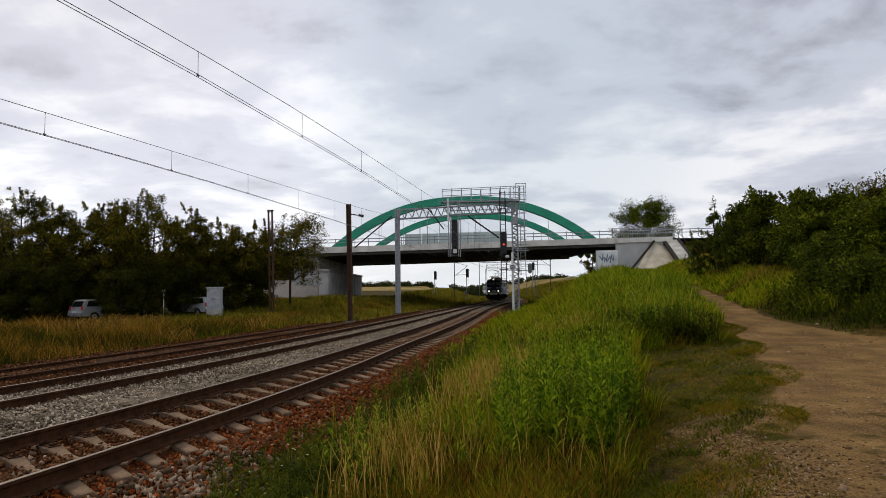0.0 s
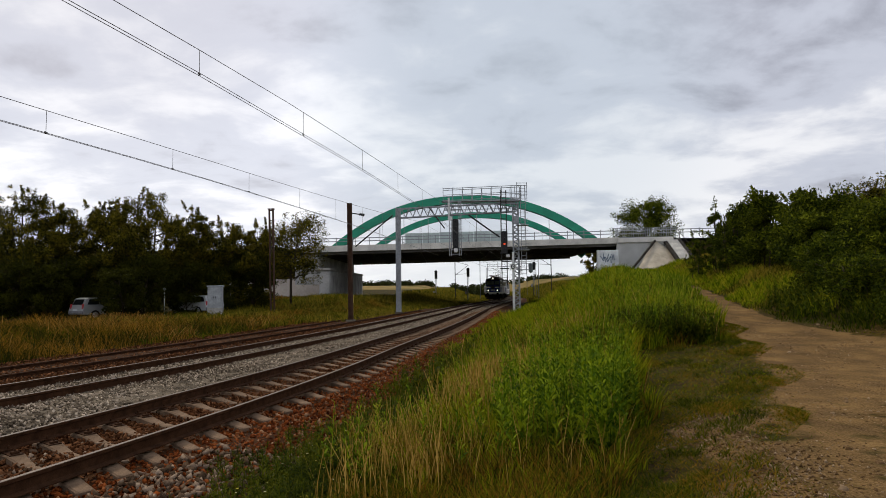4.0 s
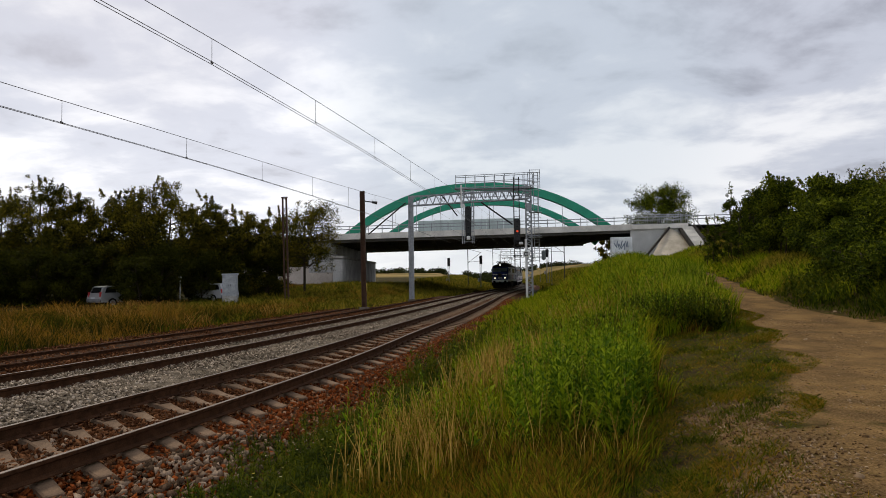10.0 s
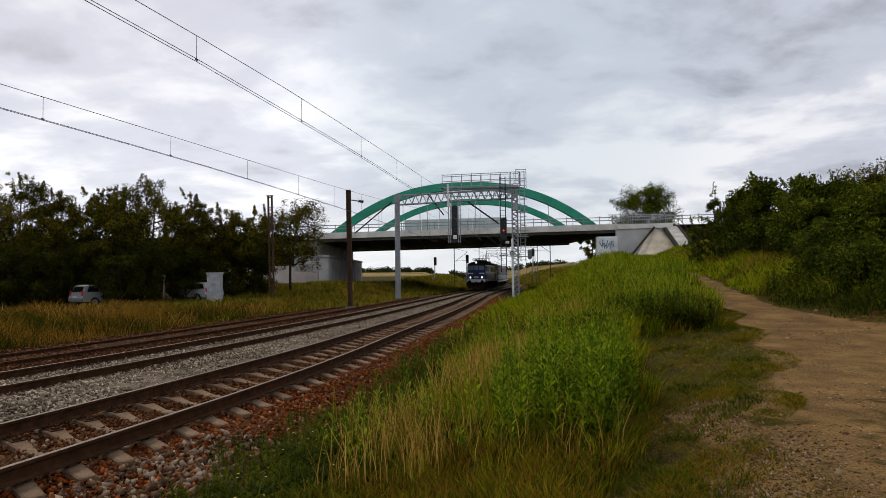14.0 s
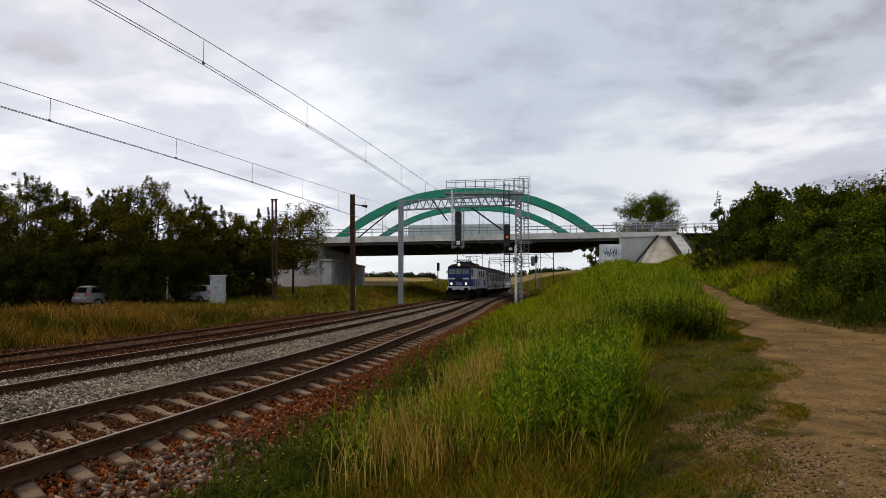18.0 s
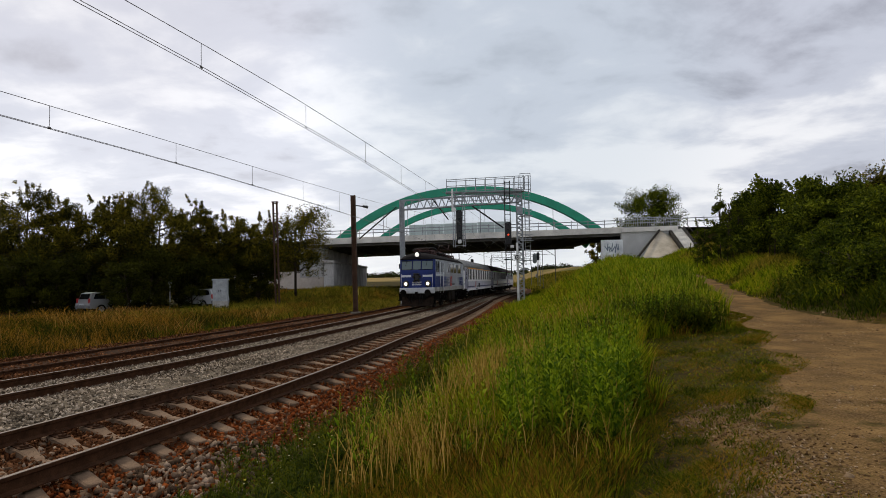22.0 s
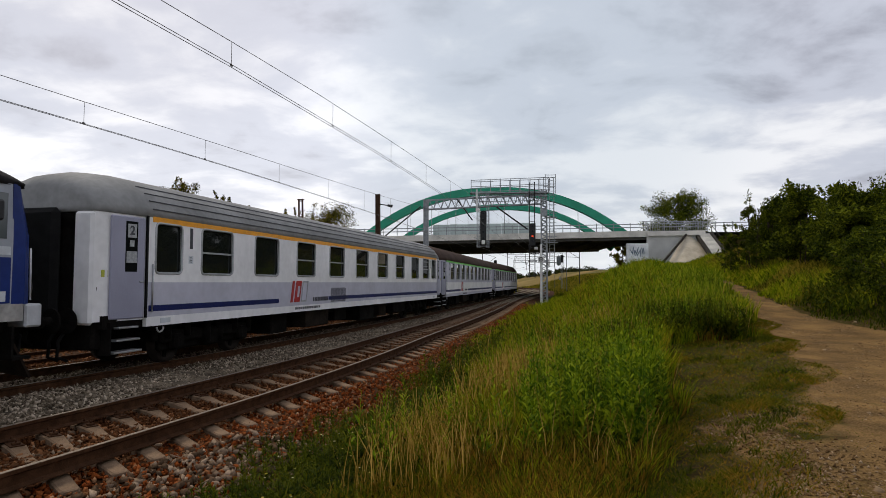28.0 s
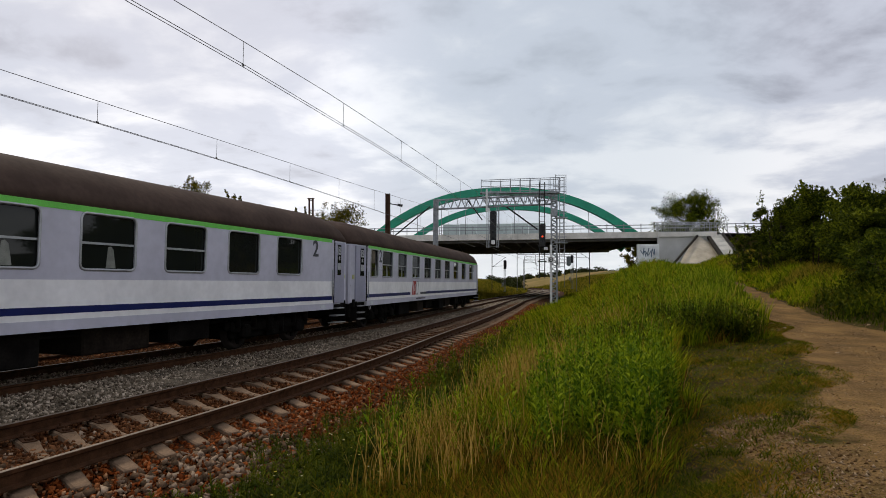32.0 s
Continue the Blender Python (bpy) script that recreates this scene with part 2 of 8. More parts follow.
    def sweep(self, rings, smooth=False, close=True, caps=True):
        """Skins rings of points of equal count."""
        n = len(rings[0])
        vs = [p for ring in rings for p in ring]
        fs = []
        for i in range(len(rings) - 1):
            for k in range(n if close else n - 1):
                fs.append((i * n + k, i * n + (k + 1) % n, (i + 1) * n + (k + 1) % n, (i + 1) * n + k))
        if caps:
            fs += [tuple(range(n))[::-1], tuple((len(rings) - 1) * n + k for k in range(n))]
        return self.add(vs, fs, smooth)

    def ball(self, c, r, n=10, squash=(1, 1, 1)):
        rings = []
        for i in range(n // 2 + 1):
            a = math.pi * (i + 0.02) / (n / 2 + 0.04)
            rings.append([(c[0] + r * squash[0] * math.sin(a) * math.cos(t), c[1] + r * squash[1] * math.sin(a) * math.sin(t), c[2] - r * squash[2] * math.cos(a)) for t in (2 * math.pi * k / n for k in range(n))])
        return self.sweep(rings, True)

    def mesh(self, name):
        me = bpy.data.meshes.new(name)
        me.from_pydata(self.v, [], self.f)
        me.polygons.foreach_set("use_smooth", self.s)
        me.update()
        return me


def part(name, solid, material, parent=None, label=""):
    """Links what a Solid holds as one mesh object, under a thing or a part."""
    me = solid if isinstance(solid, bpy.types.Mesh) else solid.mesh(name)
    if material is not None and not me.materials:
        me.materials.append(material)
    ob = new(name, me)
    ob.parent = parent
    return tagged(ob, label)


def thing(name, m, label, category, group="", kind=""):
    """An Empty at a thing's base."""
    ob = new(name)
    ob.empty_display_size = 0.3
    ob.matrix_basis = m
    return tagged(ob, label, category, group, kind)


def arrays(name, verts, faces, material, parent=None):
    """A mesh from numpy arrays of points and of equal-sized faces."""
    me = bpy.data.meshes.new(name)
    k = faces.shape[1]
    me.vertices.add(len(verts))
    me.vertices.foreach_set("co", np.asarray(verts, np.float32).ravel())
    me.loops.add(faces.size)
    me.loops.foreach_set("vertex_index", faces.ravel().astype(np.int32))
    me.polygons.add(len(faces))
    me.polygons.foreach_set("loop_start", np.arange(0, faces.size, k, dtype=np.int32))
    me.update(calc_edges=True)
    me.materials.append(material)
    ob = new(name, me)
    ob.parent = parent
    return ob


# ---- the plan: the railway's line and the lie of the land ----
LINE_Y = np.array([-80, -42, -12.6, 2.1, 12.6, 16.5, 20.5, 29.4, 38.9, 54.6, 68.3, 81.9, 99.8, 110, 120, 135, 150, 165, 185, 210, 245])
LINE_X = np.array([-37.5, -24.8, -15.35, -10.8, -7.8, -6.8, -5.93, -4.2, -2.62, -0.2, 2.0, 4.3, 7.45, 9.15, 10.65, 12.6, 14.0, 14.6, 14.2, 11.5, 4.0])


def natural_spline(x, y):
    n, h = len(x), np.diff(x)
    a, b = np.zeros((n, n)), np.zeros(n)
    a[0, 0] = a[-1, -1] = 1
    for i in range(1, n - 1):
        a[i, i - 1], a[i, i], a[i, i + 1] = h[i - 1], 2 * (h[i - 1] + h[i]), h[i]
        b[i] = 6 * ((y[i + 1] - y[i]) / h[i] - (y[i] - y[i - 1]) / h[i - 1])
    m = np.linalg.solve(a, b)

    def at(q):
        q = np.clip(np.asarray(q, float), x[0], x[-1])
        i = np.clip(np.searchsorted(x, q) - 1, 0, n - 2)
        d, u, v = x[i + 1] - x[i], x[i + 1] - q, q - x[i]
        return m[i] * u**3 / (6 * d) + m[i + 1] * v**3 / (6 * d) + (y[i] / d - m[i] * d / 6) * u + (y[i + 1] / d - m[i + 1] * d / 6) * v

    return at


line_x = natural_spline(LINE_Y, LINE_X)
SAMPLE_Y = np.linspace(-80, 245, 6501)
SAMPLE_X = line_x(SAMPLE_Y)
SAMPLE_S = np.concatenate([[0], np.cumsum(np.hypot(np.diff(SAMPLE_X), np.diff(SAMPLE_Y)))])
SAMPLE_S -= np.interp(0, SAMPLE_Y, SAMPLE_S)
TAN_X, TAN_Y = np.gradient(SAMPLE_X, SAMPLE_S), np.gradient(SAMPLE_Y, SAMPLE_S)
GAUGE, APART = 1.56, 4.1


def on_line(s, off=0.0):
    """The point s metres along the far track's centre line, off metres to its right, and the line's heading there."""
    x, y, tx, ty = (np.interp(s, SAMPLE_S, a) for a in (SAMPLE_X, SAMPLE_Y, TAN_X, TAN_Y))
    return x + ty * off, y - tx * off, np.arctan2(tx, ty)


# the near track is no exact parallel: its two rails' drift from it, in metres to the right
DRIFT_S = np.array([0, 9, 11, 13, 15, 17, 20, 23, 28, 34, 45, 60, 80, 240])
DRIFT_L = np.array([0.24, 0.20, 0.11, 0.04, -0.01, -0.12, -0.28, -0.46, -0.62, -0.72, -0.90, -1.30, -1.5, -0.5])
DRIFT_R = np.array([0.42, 0.39, 0.33, 0.27, 0.12, -0.12, -0.40, -0.53, -0.64, -0.77, -0.94, -1.34, -1.5, -0.5])


def drift(s, side=0):
    """The near track's drift at s: of its left rail (-1), right rail (1) or middle (0)."""
    s = np.asarray(s, float)[..., None] + np.linspace(-4.5, 4.5, 13)
    a, b = np.interp(s, DRIFT_S, DRIFT_L).mean(-1), np.interp(s, DRIFT_S, DRIFT_R).mean(-1)
    return a if side < 0 else b if side > 0 else (a + b) / 2


def smooth(a, b, v):
    t = np.clip((np.asarray(v, float) - a) / (b - a), 0, 1)
    return t * t * (3 - 2 * t)


PATH_Y = np.array([-30, 0, 5.2, 9, 11, 14.3, 17.5, 20.5, 25, 30.4, 38, 60, 80, 140])
PATH_X = np.array([-2.5, 3.8, 5.9, 8.1, 8.95, 9.45, 9.75, 10.15, 11.3, 12.8, 14.7, 19.5, 26, 45])
PATH_Z = np.array([0, 0, 0.02, 0.04, 0.06, 0.16, 0.34, 0.58, 1.0, 1.38, 1.9, 3.2, 3.6, 3.6])
PATH_W = np.array([2.2, 2.4, 3.5, 4.0, 3.4, 2.6, 1.8, 1.12, 0.62, 0.52, 0.5, 0.45, 0.4, 0.4])


def wave(x, y, size, seed=0.0):
    """Slow irregular swell, about -1 to 1."""
    a, b = x / size + seed, y / size - seed * 0.7
    return (np.sin(a * 1.9 + 1.3 * np.sin(b * 1.1)) + np.sin(b * 2.3 + 1.7 * np.sin(a * 0.9 + 2)) + np.sin(a * 3.1 - b * 2.7)) / 3


def path_gap(x, y):
    """How far a place lies from the path's middle, in half widths."""
    return (x - np.interp(y, PATH_Y, PATH_X)) / np.interp(y, PATH_Y, PATH_W)


def land(x, y):
    """Height of the ground; 0 is the top of the rails."""
    x, y = np.asarray(x, float), np.asarray(y, float)
    u = x - line_x(y)
    px, pz = np.interp(y, PATH_Y, PATH_X), np.interp(y, PATH_Y, PATH_Z)
    pu = np.maximum(px - np.interp(y, PATH_Y, PATH_W) * 0.6 - line_x(y), 9.0)
    t = smooth(0, 1, (u - 7.0) / (pu - 7.6))
    ridge = np.interp(y, [4, 12, 21, 30, 42, 55, 70], [0.0, 0.12, 0.30, 0.65, 1.15, 0.9, 0.3])
    right = -0.42 + t * (pz + 0.42) + ridge * np.sin(np.clip((u - 7.4) / np.maximum(pu - 8.4, 1), 0, 1) * math.pi) ** 1.2
    past = np.maximum(0, u - pu - np.interp(y, PATH_Y, PATH_W))
    right = right + np.minimum(past * 0.22, 2.6) * smooth(0, 3, past)
    left = -0.30 + 0.30 * smooth(6.5, 15, -u) + 0.15 * smooth(16, 40, -u) + 1.1 * smooth(46, 72, y) * smooth(6.5, 13, -u)
    z = np.where(u > 1, right, left)
    z = np.where((u > -6.2) & (u < 7.0), -0.42, z)
    rise = np.maximum(0, y - 105)
    z = z + rise * np.where(u > 0, 0.006, 0.014) * smooth(4, 16, np.abs(u)) * smooth(1500, 200, y)
    # the road's banks behind both abutments
    away = np.maximum(0, np.maximum(72.0 - y, y - 106.0))
    bank_r = 7.4 - np.maximum(0, np.maximum(76.6 - y, y - 104.4)) / 1.5 - np.maximum(0, 27.0 + np.maximum(0, y - 75) * 0.2 - x) * 1.3
    bank_l = 5.6 - np.where(x > -32, np.maximum(0, np.maximum(78.5 - y, y - 106.0)) * 1.6, away / 1.5) - np.maximum(0, x + 18.5) * 1.1
    z = np.maximum(z, np.where(x > 15, bank_r, np.where(x < -13, bank_l, -9)))
    rough = 0.05 * wave(x, y, 1.7) + 0.12 * wave(x, y, 6.0, 3.0) * smooth(8, 12, np.abs(u - 2))
    return z + rough * smooth(7.2, 9.0, np.abs(u - 0.5)) * np.where(np.abs(path_gap(x, y)) < 1.4, 0.4, 1.0)


# ---- ground ----
def ground_material():
    m = bpy.data.materials.new("meadow_and_dirt")
    m.use_nodes = True
    n, l = m.node_tree.nodes, m.node_tree.links
    bsdf = n["Principled BSDF"]
    bsdf.inputs["Roughness"].default_value = 0.95
    bsdf.inputs["Specular IOR Level"].default_value = 0.05
    co = n.new("ShaderNodeTexCoord")

    def noise_at(scale, detail=6):
        t = n.new("ShaderNodeTexNoise")
        t.inputs["Scale"].default_value, t.inputs["Detail"].default_value = scale, detail
        l.new(co.outputs["Object"], t.inputs["Vector"])
        return t.outputs["Fac"]

    def ramp(fac, *stops):
        r = n.new("ShaderNodeValToRGB")
        e = r.color_ramp.elements
        for i, (p, c) in enumerate(stops):
            s = e[i] if i < 2 else e.new(p)
            s.position, s.color = p, (*c, 1)
        l.new(fac, r.inputs[0])
        return r.outputs[0]

    def mix(fac, a, b):
        x = n.new("ShaderNodeMix")
        x.data_type = "RGBA"
        l.new(fac, x.inputs[0])
        l.new(a, x.inputs[6])
        l.new(b, x.inputs[7])
        return x.outputs[2]

    grass = ramp(noise_at(0.55, 8), (0.30, (0.022, 0.028, 0.003)), (0.72, (0.090, 0.052, 0.010)), (0.52, (0.042, 0.040, 0.004)))
    soil = ramp(noise_at(11, 8), (0.34, (0.020, 0.014, 0.004)), (0.72, (0.110, 0.060, 0.018)), (0.54, (0.046, 0.030, 0.008)))
    field = ramp(noise_at(0.03, 4), (0.35, (0.14, 0.12, 0.030)), (0.65, (0.34, 0.225, 0.085)))
    dirt = ramp(noise_at(1.4, 9), (0.30, (0.076, 0.041, 0.011)), (0.74, (0.330, 0.192, 0.066)), (0.50, (0.182, 0.103, 0.032)))
    gritty = ramp(noise_at(38, 4), (0.38, (0.036, 0.022, 0.008)), (0.66, (0.25, 0.165, 0.082)))
    spots = n.new("ShaderNodeMix")
    spots.data_type = "RGBA"
    spots.inputs[0].default_value = 0.45
    l.new(dirt, spots.inputs[6])
    l.new(gritty, spots.inputs[7])
    worn = n.new("ShaderNodeAttribute")
    worn.attribute_name = "bare"
    ragged = n.new("ShaderNodeMath")
    ragged.operation = "MULTIPLY_ADD"
    ragged.inputs[1].default_value, ragged.inputs[2].default_value = 0.9, -0.45
    l.new(noise_at(2.6, 9), ragged.inputs[0])
    total = n.new("ShaderNodeMath")
    total.operation = "ADD"
    l.new(worn.outputs["Fac"], total.inputs[0])
    l.new(ragged.outputs[0], total.inputs[1])
    edge = n.new("ShaderNodeMapRange")
    edge.interpolation_type = "SMOOTHSTEP"
    edge.inputs["From Min"].default_value, edge.inputs["From Max"].default_value = 0.38, 0.62
    l.new(total.outputs[0], edge.inputs[0])
    far = n.new("ShaderNodeAttribute")
    far.attribute_name = "field"
    speck = n.new("ShaderNodeMapRange")
    speck.inputs["From Min"].default_value, speck.inputs["From Max"].default_value = 0.40, 0.60
    l.new(noise_at(4.5, 9), speck.inputs[0])
    colour = mix(edge.outputs[0], mix(far.outputs["Fac"], mix(speck.outputs[0], grass, soil), field), spots.outputs[2])
    l.new(colour, bsdf.inputs["Base Color"])
    b = n.new("ShaderNodeBump")
    b.inputs["Strength"].default_value, b.inputs["Distance"].default_value = 0.6, 0.03
    l.new(noise_at(30, 6), b.inputs["Height"])
    l.new(b.outputs[0], bsdf.inputs["Normal"])
    return m


def worn_tongue(x, y):
    """1 where the turf beside the path is worn down to gravel, 0 outside; a turf island stands in it."""
    mid = 3.15 + 0.28 * (y - 6.6) + 0.16 * np.sin(2.3 * y) + 0.10 * np.sin(5.1 * y + x)
    strip = smooth(0.85, 0.35, np.abs(x - mid)) * smooth(4.0, 5.2, y) * smooth(9.6, 8.2, y)
    island = smooth(1.0, 0.5, np.hypot((x - 3.95) / 0.45, (y - 7.2) / 0.95))
    return strip * (1 - 0.8 * island)


def build_ground():
    xs = np.unique(np.concatenate([np.linspace(-1800, -120, 29), np.linspace(-120, -30, 46), np.arange(-30, 30, 0.4), np.linspace(30, 120, 46), np.linspace(120, 1800, 29)]))
    ys = np.unique(np.concatenate([np.linspace(-400, -20, 20), np.arange(-20, 3, 1.0), np.arange(3, 30, 0.3), np.arange(30, 112, 0.8), np.linspace(112, 400, 60), np.linspace(400, 2600, 24)]))
    gx, gy = np.meshgrid(xs, ys)
    gz = land(gx, gy)
    n, k = len(xs), len(ys)
    i = (np.arange(k - 1)[:, None] * n + np.arange(n - 1)[None, :]).ravel()
    faces = np.stack([i, i + 1, i + n + 1, i + n], 1)
    ob = arrays("ground", np.stack([gx, gy, gz], -1).reshape(-1, 3), faces, ground_material())
    gap = np.abs(path_gap(gx, gy))
    bare = smooth(1.18, 0.70, gap) * 0.95
    # a grassy tongue and thinner wear between the two wheel tracks near the fork
    bare = bare * smooth(44, 36, gy) * (0.68 + 0.32 * smooth(6.5, 12, gy))
    bare = bare - 0.35 * smooth(0.55, 0.1, np.abs(path_gap(gx, gy) + 0.25)) * smooth(13, 8, gy) * (0.6 + 0.4 * wave(gx, gy, 0.8))
    bare = np.maximum(bare, 0.66 * worn_tongue(gx, gy))
    far = np.where(gx < line_x(gy) - 9, smooth(165, 180, gy), 0.0 * gy)
    far = np.maximum(far, smooth(110, 160, np.abs(gx)))
    far = np.maximum(far, 0.75 * smooth(200, 214, gy))
    for name, values in (("bare", bare), ("field", far)):
        layer = ob.data.attributes.new(name, "FLOAT", "POINT")
        layer.data.foreach_set("value", values.astype(np.float32).ravel())
    ob.data.polygons.foreach_set("use_smooth", [True] * len(ob.data.polygons))
    tagged(ob, "green and straw-coloured rough meadow with a trodden dirt path", "ground", kind="structure")
    return ob


build_ground()


# ---- railway tracks ----
RAIL_OUTLINE = [(-0.036, 0.0), (-0.036, -0.032), (-0.009, -0.050), (-0.009, -0.140), (-0.070, -0.160), (-0.070, -0.172), (0.070, -0.172), (0.070, -0.160), (0.009, -0.140), (0.009, -0.050), (0.036, -0.032), (0.036, 0.0)]


def rail(parent, off, s0, s1, material, drop=0.0, step=1.5):
    body, crown = Solid(), Solid()
    rings, top = [], []
    for s in np.arange(s0, s1 + step, step):
        x, y, a = on_line(s, off(s) if callable(off) else off)
        c, d = math.cos(a), math.sin(a)
        rings.append([(x + c * px, y - d * px, pz - drop) for px, pz in RAIL_OUTLINE])
        top.append([(x + c * px, y - d * px, pz - drop) for px, pz in ((-0.027, 0.001), (-0.027, 0.004), (0.027, 0.004), (0.027, 0.001))])
    ob = part("rail", body.sweep(rings), material, parent)
    if drop < 0.02:
        part("running_surface", crown.sweep(top), RAIL_TOP, ob, "polished steel running surface")
    return ob


def sleeper_mesh():
    """A concrete sleeper: deep ends that fall away outside the rails, level seats, a low waist."""
    rings = []
    for x, half, top in ((-1.36, 0.075, -0.248), (-1.34, 0.090, -0.236), (-1.04, 0.100, -0.200), (-0.92, 0.104, -0.186), (-0.64, 0.104, -0.178), (-0.44, 0.086, -0.204), (-0.2, 0.074, -0.232), (0.2, 0.074, -0.232), (0.44, 0.086, -0.204), (0.64, 0.104, -0.178), (0.92, 0.104, -0.186), (1.04, 0.100, -0.200), (1.34, 0.090, -0.236), (1.36, 0.075, -0.248)):
        rings.append([(x, -half - 0.035, -0.47), (x, -half, top - 0.014), (x, -half + 0.02, top), (x, half - 0.02, top), (x, half, top - 0.014), (x, half + 0.035, -0.47)])
    return Solid().sweep(rings).mesh("sleeper")


def clip_mesh():
    """Both rails' fastenings of one sleeper: plates, bolts and nuts."""
    s = Solid()
    for r in (-GAUGE / 2, GAUGE / 2):
        s.box((r, 0, -0.174), (0.36, 0.15, 0.012))
        for side in (-0.11, 0.11):
            s.box((r + side, 0, -0.155), (0.06, 0.09, 0.03), b=0.006)
            s.tube([(r + side, 0, -0.15), (r + side, 0, -0.105)], 0.014, 6)
    return s.mesh("fastening")


def sleeper_places(s0, s1, near):
    """Distances along the line of the sleepers' middles; the near track's lie a little closer where it bends."""
    s, out = s0, []
    while s < s1 and len(out) < 299:
        out.append(s)
        s += float(np.interp(s, [8.3, 11, 13, 20, 40], [0.53, 0.60, 0.67, 0.66, 0.62])) if near else 0.62
    return out


def build_track(off, s0, s1, label, lift, near):
    track = thing("railway_track", pose(0, 0, 0), label, "railway track", "main line tracks", "structure")
    for side in (-1, 1):
        rail(track, (lambda s, o=off + side * GAUGE / 2, k=side: o + float(drift(s, k))) if near else off + side * GAUGE / 2, s0, s1, RAIL_RUST)
    me, cl = sleeper_mesh(), clip_mesh()
    me.materials.append(SLEEPER)
    cl.materials.append(RAIL_RUST)
    for s in sleeper_places(8.86 - 12 * 0.53 if near else 2.3, s1, near):
        x, y, a = on_line(s, off + float(drift(s)) if near else off)
        # the near track's sleepers lie askew to the rails, less so further on
        askew = float(np.interp(s, [6, 9, 14, 40], [25, 23, 18, 12])) if near else 0.0
        ob = part("sleeper", me, None, track)
        ob.matrix_basis = pose(float(x), float(y), lift - random.uniform(0, 0.012), 0, random.uniform(-0.4, 0.4), -math.degrees(float(a)) - askew + random.uniform(-1.2, 1.2))
        if s < 60:
            part("fastening", cl, None, ob)
    return track


build_track(APART, -20, 215, "rusty running rails on grey-brown concrete sleepers", 0.0, True)
build_track(0.0, -60, 225, "dark rails on sleepers sunk in pale grey ballast", -0.02, False)


def build_siding():
    siding = thing("disused_siding", pose(0, 0, 0), "rusty disused siding rails half sunk in brown gravel", "railway track", kind="structure")
    for r in (-0.75, 0.75):
        rail(siding, -3.7 + r, -20, 60, RAIL_RUST, drop=0.10)


build_siding()


# ---- ballast bed ----
def ballast_bed(name, offs, material, label, s0=-25, s1=225, step=1.0, near=False):
    ss = np.arange(s0, s1, step)
    v = []
    for s in ss:
        for o, z in offs:
            x, y, _ = on_line(s, o + (float(drift(s)) if near else 0.0))
            v.append((float(x), float(y), z + 0.012 * math.sin(s * 2.1 + o * 5) + 0.01 * math.sin(s * 5.3 + o)))
    k = len(offs)
    i = (np.arange(len(ss) - 1)[:, None] * k + np.arange(k - 1)[None, :]).ravel()
    faces = np.stack([i, i + 1, i + k + 1, i + k], 1)
    return tagged(arrays(name, np.array(v), faces, material), label, "gravel", kind="stuff")


# red bed darker than its stones: the shade between them is in the colour
RED_BED = mat("reddish_ballast_bed", (0.065, 0.026, 0.009), 0.95, vary=0.5, scale=3, fine=34, bump=0.9, dark=(0.035, 0.017, 0.008))
GREY_BED = mat("grey_ballast_bed", (0.17, 0.135, 0.095), 0.95, vary=0.5, scale=3, fine=34, bump=0.9, dark=(0.07, 0.056, 0.040))
BROWN_BED = mat("brown_gravel_bed", (0.055, 0.027, 0.012), 0.95, vary=0.5, scale=2, fine=26, bump=0.8, dark=(0.030, 0.016, 0.008))
ballast_bed("ballast_near", [(2.45, -0.255), (3.0, -0.265), (3.35, -0.265), (4.9, -0.270), (5.2, -0.285), (5.7, -0.33), (6.4, -0.42), (7.8, -0.54)], RED_BED, "red-brown crushed stone ballast under the near track", near=True)
ballast_bed("ballast_middle", [(-2.0, -0.22), (-1.2, -0.17), (0, -0.17), (1.2, -0.165), (1.9, -0.13), (2.4, -0.19), (2.6, -0.25), (3.1, -0.31)], GREY_BED, "pale grey crushed stone ballast between the tracks")
ballast_bed("gravel_siding", [(-6.6, -0.40), (-5.6, -0.22), (-4.0, -0.19), (-2.4, -0.24), (-1.9, -0.28)], BROWN_BED, "brown gravel round the disused siding", s1=70)


